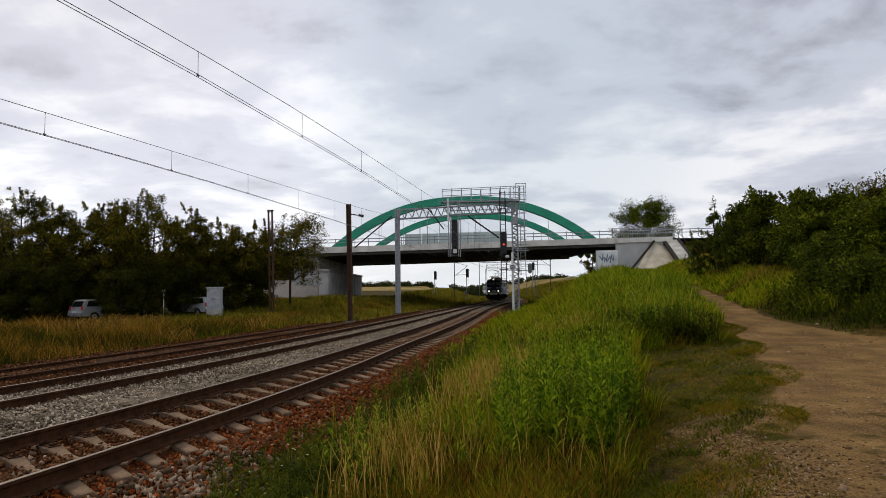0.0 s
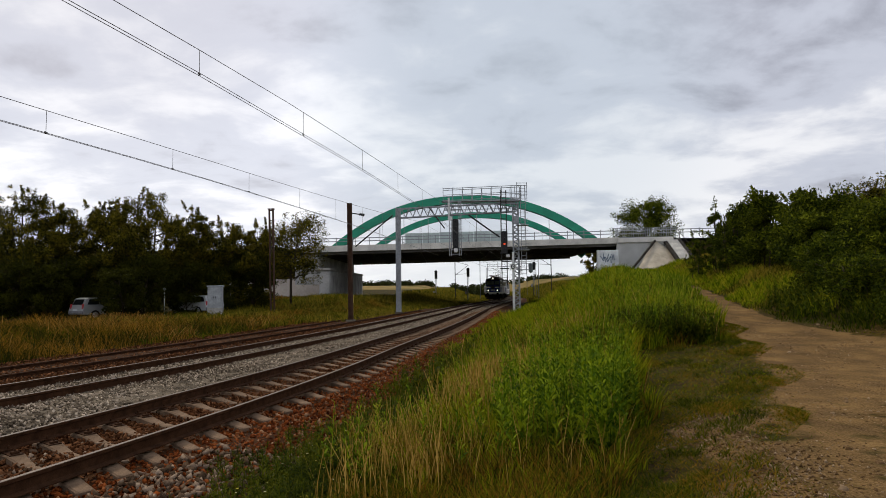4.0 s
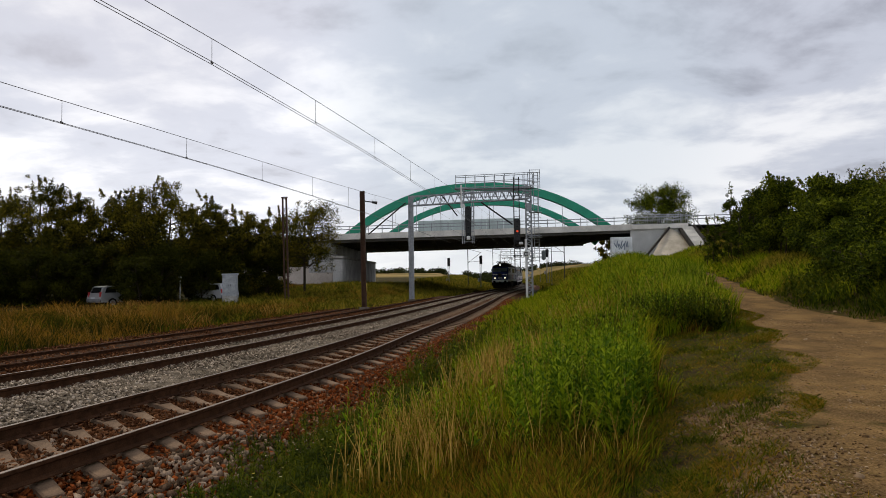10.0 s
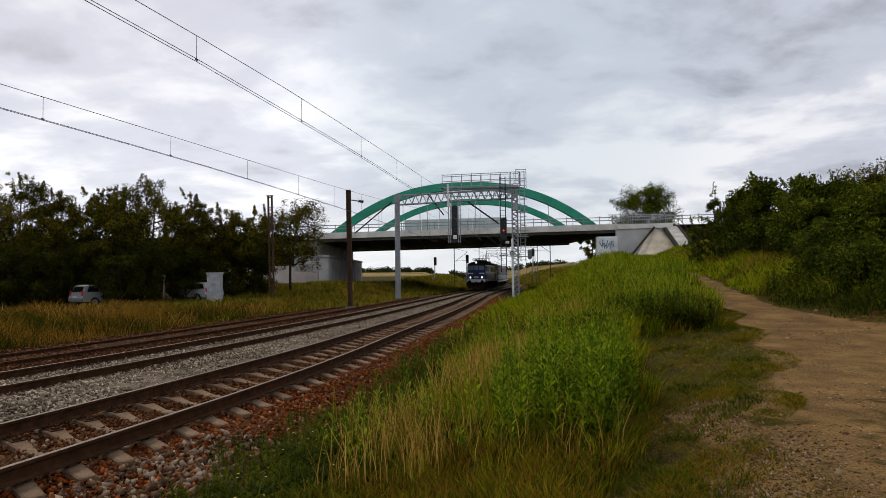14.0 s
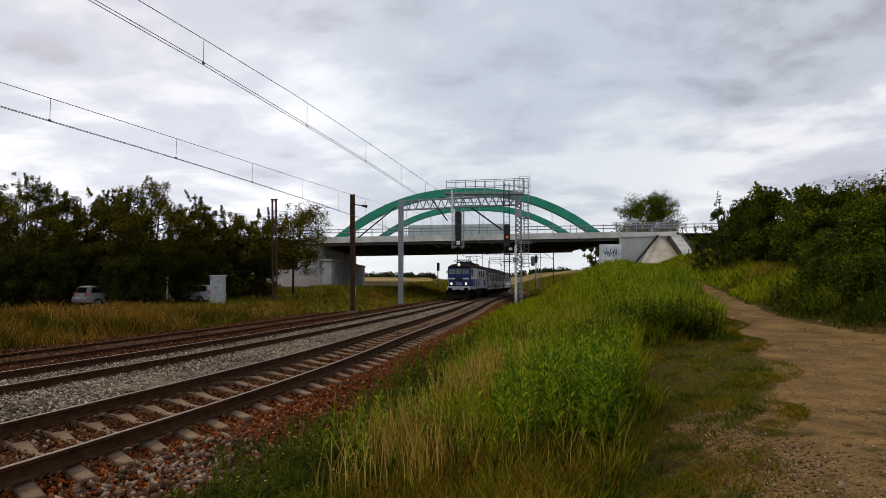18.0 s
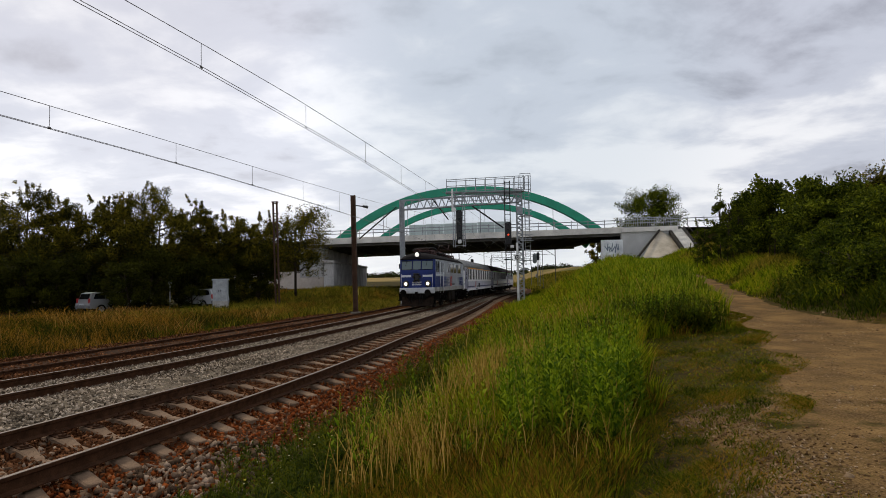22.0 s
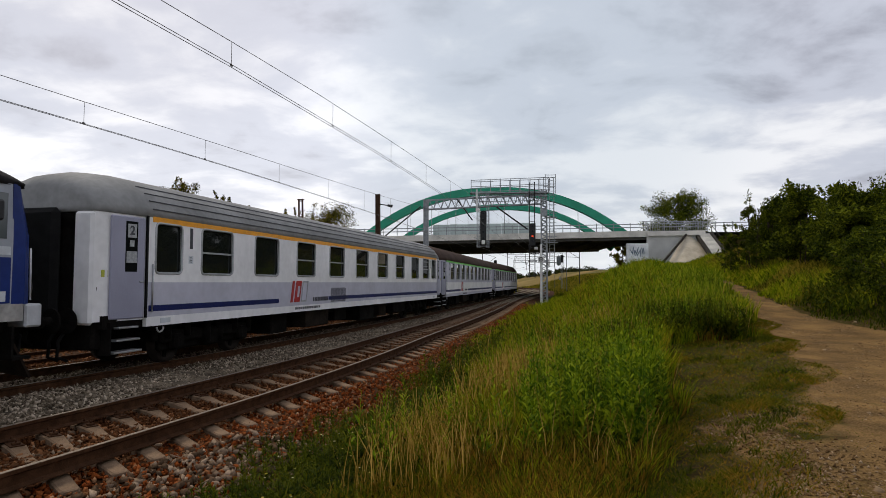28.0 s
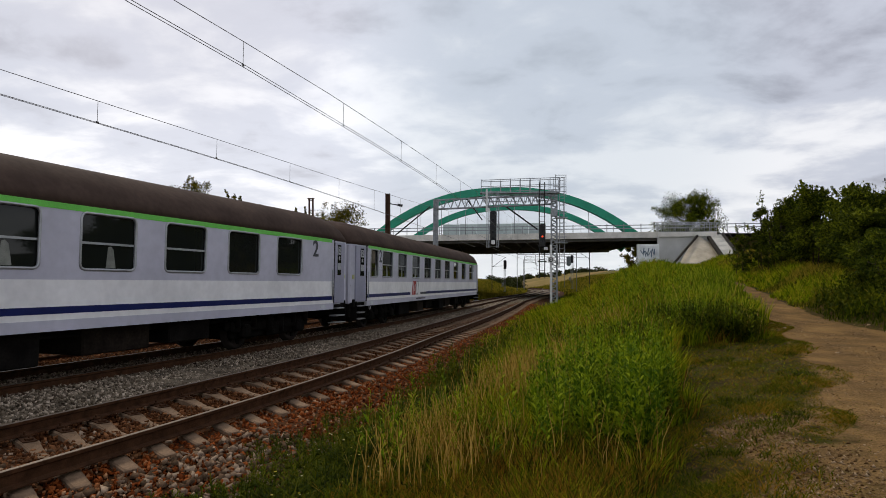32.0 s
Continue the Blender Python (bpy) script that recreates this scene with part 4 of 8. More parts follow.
def build_gantry():
    g = thing("signal_gantry", pose(0, 0, 0), "galvanised steel signal gantry with lattice beam and walkway", "signal gantry")
    y = 52.5
    for dx in (-0.17, 0.17):
        part("post", Solid().box((-3.84 + dx, y, 4.3), (0.1, 0.32, 9.0), b=0.01), GALV, g)
    part("post_web", Solid().box((-3.84, y, 4.3), (0.25, 0.06, 8.9)), GALV, g)
    part("post_foot", Solid().box((-3.84, y, -0.2), (0.6, 0.6, 0.4), b=0.05), MATS["dirty_footing"], g)
    tower = lattice(Solid(), (6.12, y, -0.4), (6.12, y, 9.5), 0.44, 0.4, 24, 0.06)
    part("tower", tower, GALV, g, "galvanised lattice tower post")
    beam = lattice(Solid(), (-3.84, y, 8.30), (6.1, y, 8.75), 0.78, 0.5, 16, 0.055)
    part("lattice_beam", beam, GALV, g)
    # walkway with mesh-like rails
    floor_z = 9.25
    part("walkway", Solid().box((3.2, y - 0.1, floor_z), (6.6, 0.95, 0.06)), GALV, g)
    for i, yy in enumerate((y - 0.55, y + 0.36)):
        for z in (0.1, 0.55, 1.1):
            part("guard_rail", Solid().beam((0.0, yy, floor_z + z - 0.05), (6.5, yy, floor_z + z + 0.17), 0.045), GALV, g)
        for x in np.arange(0.0, 6.6, 0.82):
            part("guard_post", Solid().box((x, yy, floor_z + 0.55 + 0.02 * x), (0.05, 0.05, 1.15)), GALV, g)
    for x in np.arange(0.2, 6.3, 0.17):
        part("skirt_bar", Solid().box((x, y - 0.52, floor_z - 0.42), (0.035, 0.03, 0.8)), GALV, g)
    # ladder and safety hoops at the tower
    for dx in (0.42, 0.82):
        part("ladder_rail", Solid().beam((6.12 + dx, y - 0.25, 3.0), (6.12 + dx, y - 0.25, 10.6), 0.045), GALV, g)
    for z in np.arange(3.1, 10.5, 0.3):
        part("rung", Solid().box((6.74, y - 0.25, z), (0.4, 0.03, 0.03)), GALV, g)
    for z in np.arange(5.2, 10.8, 0.75):
        hoop = Solid().tube([(6.74 + 0.36 * math.cos(a), y - 0.25 - 0.7 * math.sin(a), z) for a in (math.pi * k / 8 for k in range(9))], 0.018, 5)
        part("safety_hoop", hoop, GALV, g)
    for dx, dy in ((0.1, -0.9), (0.1, 0.4), (0.95, -0.9), (0.95, 0.4)):
        part("cage_post", Solid().box((6.05 + dx, y + dy, 9.9), (0.045, 0.045, 1.6)), GALV, g)
    for z in (9.3, 9.9, 10.65):
        for dy in (-0.9, 0.4):
            part("cage_rail", Solid().beam((6.15, y + dy, z), (7.0, y + dy, z), 0.04), GALV, g)
    for z in (floor_z - 0.06, floor_z - 0.42, floor_z - 0.80):
        part("skirt_rail", Solid().beam((0.1, y - 0.53, z), (6.35, y - 0.53, z + 0.16), 0.05), GALV, g)
    # platforms and boxes on the tower's ladder side
    for z, w in ((7.15, 0.95), (5.05, 1.0), (3.4, 0.9)):
        part("rest_platform", Solid().box((6.68, y - 0.3, z), (w, 0.75, 0.06), b=0.01), GALV, g)
        part("platform_rail", Solid().beam((6.25, y - 0.66, z + 0.5), (7.1, y - 0.66, z + 0.5), 0.04), GALV, g)
    part("cable_box", Solid().box((6.12, y - 0.32, 7.6), (0.5, 0.2, 0.7), b=0.03), GALV, g, "grey cable box")
    part("side_signal", Solid().box((7.25, y - 0.5, 3.55), (0.34, 0.3, 0.85), b=0.12), mat("dull_grey_signal", (0.13, 0.15, 0.15), 0.6), g, "dull grey side signal")
    # slanting stays of the catenary behind the beam
    part("stay", Solid().beam((-7.5, y + 0.2, 5.55), (-4.3, y + 0.2, 8.2), 0.1), BLACK, g, "dark diagonal stay")
    part("stay", Solid().beam((2.15, y, 8.1), (4.75, y, 6.2), 0.12), BLACK, g, "dark diagonal stay")
    part("stay", Solid().beam((-1.3, y, 8.9), (0.1, y, 7.0), 0.1), BLACK, g, "dark diagonal stay")
    # hanging cage with the near signal
    for dx in (-0.46, -0.30, 0.36, 0.52):
        part("hanger_bar", Solid().box((0.95 + dx, y - 0.6, 6.9), (0.07, 0.07, 4.6)), GALV, g)
    for z in np.arange(4.75, 8.6, 0.42):
        part("hanger_rung", Solid().box((1.05, y - 0.6, z), (0.9, 0.05, 0.05)), GALV, g)
    part("white_strip", Solid().box((0.46, y - 0.75, 8.6), (0.16, 0.05, 1.8)), WHITE, g, "white painted backing strip")
    signal_head(g, (1.0, y - 0.8, 6.35), 5, {}, 2.7)
    part("lower_light", Solid().box((1.0, y - 0.9, 5.05), (0.30, 0.24, 0.34), b=0.04), WHITE, g)
    part("marker_disc", Solid().tube([(0.55, y - 0.82, 7.75), (0.55, y - 0.86, 7.75)], 0.19, 14), WHITE, g, "white round marker")
    # tall dark signal pole with the lit head
    for dx in (-0.22, 0.22):
        part("signal_pole", Solid().box((5.05 + dx, y - 0.7, 6.1), (0.07, 0.07, 8.0)), BLACK, g, "dark signal pole")
    for z in np.arange(2.3, 10.0, 0.45):
        part("pole_rung", Solid().box((5.05, y - 0.7, z), (0.4, 0.03, 0.03)), BLACK, g)
    signal_head(g, (5.05, y - 0.95, 5.7), 4, {2: (1.0, 0.09, 0.03)}, 1.8)
    for k, z in enumerate((4.75, 4.1, 3.5)):
        part("arm_plate", Solid().box((5.05 + 0.15 * (k % 2), y - 0.8, z), (0.75, 0.06, 0.09)), BLACK, g)
    part("lower_light", Solid().box((5.35, y - 0.85, 4.55), (0.3, 0.2, 0.22), b=0.03), WHITE, g)
    return g


build_gantry()


def build_marker_post():
    p = thing("marker_post", pose(5.62, 50.4, 0.1), "white post with a square ring-marked plate beside the gantry", "sign post")
    part("pole", Solid().box((0, 0, 2.35), (0.17, 0.12, 4.7), b=0.02), WHITE, p)
    part("plate", Solid().box((-0.02, -0.12, 3.5), (0.46, 0.03, 0.46), b=0.01), WHITE, p)
    ring = Solid().tube([(-0.02 + 0.15 * math.cos(a), -0.15, 3.5 + 0.15 * math.sin(a)) for a in (2 * math.pi * k / 16 for k in range(17))], 0.03, 6)
    part("ring_mark", ring, BLACK, p, "black ring mark")
    part("dot_mark", Solid().tube([(-0.02, -0.135, 3.5), (-0.02, -0.15, 3.5)], 0.05, 8), BLACK, p)


build_marker_post()


def far_signal(x, y, z, h, label):
    p = thing("line_signal", pose(x, y, z), label, "signal", "signals along the line")
    part("pole", Solid().tube([(0, 0, 0), (0, 0, h)], 0.06, 6), GALV, p)
    signal_head(p, (0.15, -0.1, h + 0.2), 3, {}, 1.5)
    part("ladder", Solid().beam((0.25, 0.1, 0), (0.25, 0.1, h), 0.05), GALV, p)
    part("cabinet", Solid().box((-0.25, 0, h * 0.35), (0.3, 0.25, 0.6), b=0.02), GALV, p)


def far_mast(x, y, z, h, arm, label):
    p = thing("catenary_mast", pose(x, y, z), label, "mast", "catenary masts")
    part("post", Solid().box((0, 0, h / 2), (0.14, 0.14, h), b=0.02), BLACK, p)
    part("cantilever", Solid().beam((0, 0, h * 0.62), (arm, 0, h * 0.86), 0.07), BLACK, p)
    part("stay", Solid().beam((0, 0, h * 0.95), (arm, 0, h * 0.86), 0.05), BLACK, p)
    part("steady_arm", Solid().beam((0, 0, h * 0.64), (arm, 0, h * 0.66), 0.05), BLACK, p)


far_signal(-1.6, 112.0, -0.3, 4.7, "grey line-side signal seen from behind the bridge")
far_signal(4.0, 107.5, -0.4, 5.0, "grey line-side signal close to the bridge")
far_signal(16.9, 118.0, 0.6, 5.4, "grey signal on the grass bank beyond the bridge")
far_mast(2.0, 112.0, -0.3, 7.6, 2.4, "slim dark catenary mast beyond the bridge")
far_mast(19.3, 112.0, 0.4, 9.0, -3.2, "slim dark catenary mast beyond the bridge")
PORTAL_GREY = mat("dull_portal_steel", (0.13, 0.135, 0.14), 0.6, 0.3, vary=0.2)


def far_portal(s, label):
    """A light steel portal over both tracks, seen end on through the bridge."""
    x, y, a = on_line(s, APART / 2)
    p = thing("catenary_portal", pose(float(x), float(y), -0.2, 0, 0, -math.degrees(float(a))), label, "portal", "catenary masts")
    for o in (-5.4, 5.4):
        part("post", Solid().box((o, 0, 3.9), (0.11, 0.11, 7.8), b=0.02), PORTAL_GREY, p)
    for z in (7.15, 7.7):
        part("crossbeam", Solid().beam((-5.4, 0, z), (5.4, 0, z), 0.07), PORTAL_GREY, p)
    for k in range(12):
        part("brace", Solid().beam((-5.4 + 0.9 * k, 0, 7.15 if k % 2 else 7.7), (-4.5 + 0.9 * k, 0, 7.7 if k % 2 else 7.15), 0.035), PORTAL_GREY, p)
    for o in (-APART / 2, APART / 2):
        part("hanger", Solid().beam((o, 0, 7.15), (o, 0, 5.2), 0.07), BLACK, p)
        part("registration_arm", Solid().beam((o - 0.9, 0, 5.9), (o + 0.5, 0, 5.35), 0.05), BLACK, p)


for far_s in (118.0, 142.0, 168.0):
    far_portal(far_s, "slim grey catenary portal beyond the bridge")


def build_wires():
    def run(name, label, off, s0, s1, z_of, r, twin=0.0):
        w = thing(name, pose(0, 0, 0), label, "overhead wire", "catenary wires")
        for o in ((-twin / 2, twin / 2) if twin else (0,)):
            pts = []
            for s in np.arange(s0, s1 + 0.1, 3.0):
                x, y, _ = on_line(s, off)
                pts.append((float(x) + o, float(y), z_of(s) + abs(o) * 0.2))
            part("strand", Solid().tube(pts, r, 5), WIRE, w)
        return w

    def sag(z_mid, z_end, s_mid, half):
        return lambda s: z_mid + (z_end - z_mid) * min(1.2, abs(s - s_mid) / half) ** 2

    far_c, far_m = (lambda s: 5.04 - 0.006 * s), sag(5.42, 6.35, 10.0, 30.0)
    near_c = lambda s: 5.66 - 0.022 * s + 0.10 * float(smooth(17, 10, s))
    near_m = lambda s: float(np.interp(s, [-30, 0, 10, 14, 18, 23, 27, 40, 54], [6.6, 6.0, 5.925, 5.895, 5.83, 5.82, 5.85, 6.05, 6.4]))
    run("contact_wire", "twin dark contact wire over the far track", 0.0, -30, 54, far_c, 0.0065, 0.06)
    run("messenger_wire", "sagging dark messenger wire over the far track", 0.0, -30, 54, far_m, 0.007)
    run("contact_wire", "twin dark contact wire over the near track", APART, -30, 54, near_c, 0.006, 0.085)
    run("messenger_wire", "sagging dark messenger wire over the near track", APART, -30, 54, near_m, 0.0065)
    run("contact_wire", "distant contact wire beyond the gantry", 0.0, 54, 200, lambda s: 5.2, 0.012)
    run("messenger_wire", "distant messenger wire beyond the gantry", 0.0, 54, 200, lambda s: 5.9, 0.012)
    run("contact_wire", "distant contact wire beyond the gantry", APART, 54, 200, lambda s: 5.2, 0.012)
    run("messenger_wire", "distant messenger wire beyond the gantry", APART, 54, 200, lambda s: 5.9, 0.012)
    for off, c, m, first in ((0.0, far_c, far_m, 1.45), (APART, near_c, near_m, 0.95)):
        for s in np.arange(first, 52, 3.75 if off == 0.0 else 3.67):
            x, y, _ = on_line(s, off)
            d = thing("dropper", pose(float(x), float(y), 0), "thin dropper between messenger and contact wire", "dropper", "droppers")
            part("strand", Solid().tube([(0, 0, c(s)), (0, 0, m(s))], 0.005, 5), WIRE, d)
            part("clamp", Solid().box((0, 0, c(s) + 0.02), (0.02, 0.08, 0.035)), WIRE, d)


build_wires()


# ---- plants ----
def leaf_material(name, *stops, scale=0.35, through=0.35, rough=0.65, piece=0.45):
    """Leaves and blades: tone by patch and by piece, with light passing through."""
    m = bpy.data.materials.new(name)
    m.use_nodes = True
    n, l = m.node_tree.nodes, m.node_tree.links
    bsdf, out = n["Principled BSDF"], n["Material Output"]
    bsdf.inputs["Roughness"].default_value = rough
    bsdf.inputs["Specular IOR Level"].default_value = 0.03
    co, patch, geo = n.new("ShaderNodeTexCoord"), n.new("ShaderNodeTexNoise"), n.new("ShaderNodeNewGeometry")
    patch.inputs["Scale"].default_value, patch.inputs["Detail"].default_value = scale, 4
    l.new(co.outputs["Object"], patch.inputs["Vector"])
    add = n.new("ShaderNodeMath")
    add.operation = "MULTIPLY_ADD"
    add.inputs[1].default_value = piece
    l.new(geo.outputs["Random Per Island"], add.inputs[0])
    shift = n.new("ShaderNodeMath")
    shift.operation = "SUBTRACT"
    shift.inputs[1].default_value = piece / 2
    l.new(patch.outputs["Fac"], shift.inputs[0])
    l.new(shift.outputs[0], add.inputs[2])
    ramp = n.new("ShaderNodeValToRGB")
    e = ramp.color_ramp.elements
    for i, (p, c) in enumerate(stops):
        s = e[i] if i < 2 else e.new(p)
        s.position, s.color = p, (*c, 1)
    l.new(add.outputs[0], ramp.inputs[0])
    l.new(ramp.outputs[0], bsdf.inputs["Base Color"])
    glowing, mix = n.new("ShaderNodeBsdfTranslucent"), n.new("ShaderNodeMixShader")
    l.new(ramp.outputs[0], glowing.inputs["Color"])
    mix.inputs[0].default_value = through
    l.new(bsdf.outputs[0], mix.inputs[1])
    l.new(glowing.outputs[0], mix.inputs[2])
    l.new(mix.outputs[0], out.inputs["Surface"])
    return m


GRASS = leaf_material("meadow_grass", (0.20, (0.048, 0.070, 0.002)), (0.92, (0.54, 0.39, 0.026)), (0.42, (0.135, 0.195, 0.003)), (0.66, (0.300, 0.330, 0.009)), scale=1.1, piece=0.6)
TURF = leaf_material("trodden_turf", (0.22, (0.050, 0.066, 0.002)), (0.85, (0.29, 0.155, 0.018)), (0.45, (0.118, 0.122, 0.005)), (0.66, (0.185, 0.140, 0.008)), scale=0.9, through=0.4, piece=0.8)
STRAW = leaf_material("dry_grass", (0.25, (0.17, 0.110, 0.013)), (0.75, (0.58, 0.37, 0.090)), (0.5, (0.36, 0.22, 0.040)), scale=0.6, piece=0.65)
VERGE = leaf_material("brown_verge_grass", (0.28, (0.018, 0.026, 0.002)), (0.72, (0.34, 0.170, 0.020)), (0.5, (0.082, 0.058, 0.006)), scale=0.3, piece=0.55)
FEATHER = leaf_material("soft_seed_heads", (0.25, (0.075, 0.125, 0.004)), (0.75, (0.33, 0.35, 0.022)), (0.5, (0.155, 0.215, 0.007)), scale=0.9, piece=0.6)
VERGE_STRAW = leaf_material("reddish_seed_heads", (0.25, (0.09, 0.045, 0.008)), (0.75, (0.42, 0.24, 0.050)), (0.5, (0.20, 0.100, 0.018)), scale=0.5, piece=0.6)
WEED = leaf_material("fresh_weed_leaves", (0.25, (0.045, 0.090, 0.003)), (0.75, (0.27, 0.33, 0.012)), (0.5, (0.122, 0.190, 0.005)), scale=0.8, piece=0.75)
OLIVE = leaf_material("olive_slope_grass", (0.25, (0.042, 0.050, 0.003)), (0.75, (0.35, 0.255, 0.026)), (0.5, (0.135, 0.128, 0.010)), scale=0.6, piece=0.55)
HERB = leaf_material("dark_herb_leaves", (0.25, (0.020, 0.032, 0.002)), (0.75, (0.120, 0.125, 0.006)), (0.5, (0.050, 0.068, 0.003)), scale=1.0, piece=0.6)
TREE_LEAF = leaf_material("tree_leaves", (0.22, (0.014, 0.016, 0.002)), (0.78, (0.215, 0.165, 0.012)), (0.5, (0.060, 0.058, 0.004)), scale=0.5, through=0.2, piece=0.6)
# leaf tones darkened: the shade under the trees is put into this colour
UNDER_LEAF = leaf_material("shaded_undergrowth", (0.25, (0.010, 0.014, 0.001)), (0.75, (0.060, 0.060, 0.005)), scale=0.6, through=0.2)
FAR_LEAF = leaf_material("far_tree_leaves", (0.25, (0.016, 0.022, 0.006)), (0.75, (0.050, 0.058, 0.014)), scale=0.05, through=0.1)
BUSH_LEAF = leaf_material("bush_leaves", (0.22, (0.014, 0.024, 0.002)), (0.78, (0.185, 0.205, 0.010)), (0.5, (0.056, 0.074, 0.004)), scale=0.7, through=0.15, piece=0.5)
BARK = mat("grey_brown_bark", (0.060, 0.046, 0.033), 0.95, vary=0.4, scale=3, fine=25, bump=0.6)


def blades(name, x, y, h, width, lean, material, label, seed, category="grass", head=0.0, out=None):
    """Grass: each blade a bent strip of two faces; head widens its tip to an ear."""
    rng = np.random.default_rng(seed)
    n = len(x)
    z = land(x, y) - 0.03
    turn, way = rng.random(n) * 2 * math.pi, rng.random(n) * 2 * math.pi
    if out is not None:
        way = out + rng.normal(size=n) * 0.5
    bend = lean * h * (0.3 + rng.random(n))
    sx, sy = np.cos(turn) * width / 2, np.sin(turn) * width / 2
    v = np.empty((n, 6, 3))
    for k, (t, b, w) in enumerate(((0, 0, 1.0), (0.55, 0.3, 0.85 + head), (1.0, 1.0, 0.15 + head * 1.4))):
        cx, cy, cz = x + np.cos(way) * bend * b, y + np.sin(way) * bend * b, z + h * t * (1 - 0.12 * b * lean)
        v[:, 2 * k] = np.stack([cx - sx * w, cy - sy * w, cz], 1)
        v[:, 2 * k + 1] = np.stack([cx + sx * w, cy + sy * w, cz], 1)
    f = np.array([(0, 1, 3, 2), (2, 3, 5, 4)])[None] + 6 * np.arange(n)[:, None, None]
    return tagged(arrays(name, v.reshape(-1, 3), f.reshape(-1, 4), material), label, category, kind="stuff")


def scatter(seed, n, y0, y1, lo, hi, near=1.0):
    """Random places between two side lines given as functions of y, thicker towards y0."""
    rng = np.random.default_rng(seed)
    y = y0 + (y1 - y0) * rng.random(n) ** near
    a, b = lo(y), hi(y)
    return a + (b - a) * rng.random(n), y, rng


def bank_left(y):
    """Where the grass begins beside the near track's ballast."""
    return line_x(y) + np.interp(y, [8, 14, 22, 32], [7.0, 6.7, 6.1, 5.8]) + 0.8 * drift(y * 1.02) * smooth(14, 20, y) + 0.25 * np.sin(y * 1.3) + 0.2 * np.sin(y * 3.1)


def bank_right(y):
    return np.interp(y, PATH_Y, PATH_X) - np.interp(y, PATH_Y, PATH_W) * 0.92 + 0.3 * np.sin(y * 1.7)


def tall_edge(y):
    """Right border of the tall growth; past it the grass is trodden short."""
    return np.interp(y, [3, 6, 7, 8.4, 10, 13.4, 15.4, 16.3, 17.5, 20, 23.6, 30, 40, 60], [1.0, 1.5, 2.0, 2.6, 3.0, 3.7, 4.5, 6.9, 7.6, 8.6, 9.9, 12.0, 14.2, 18.4]) + 0.25 * np.sin(y * 2.3)


def patch(x, y, cx, cy, rx, ry, turn=0.0):
    """1 at an oval's middle, 0 at its rim and past it."""
    c, d = math.cos(turn), math.sin(turn)
    u, v = (x - cx) * c + (y - cy) * d, -(x - cx) * d + (y - cy) * c
    return np.maximum(0, 1 - (u / rx) ** 2 - (v / ry) ** 2)


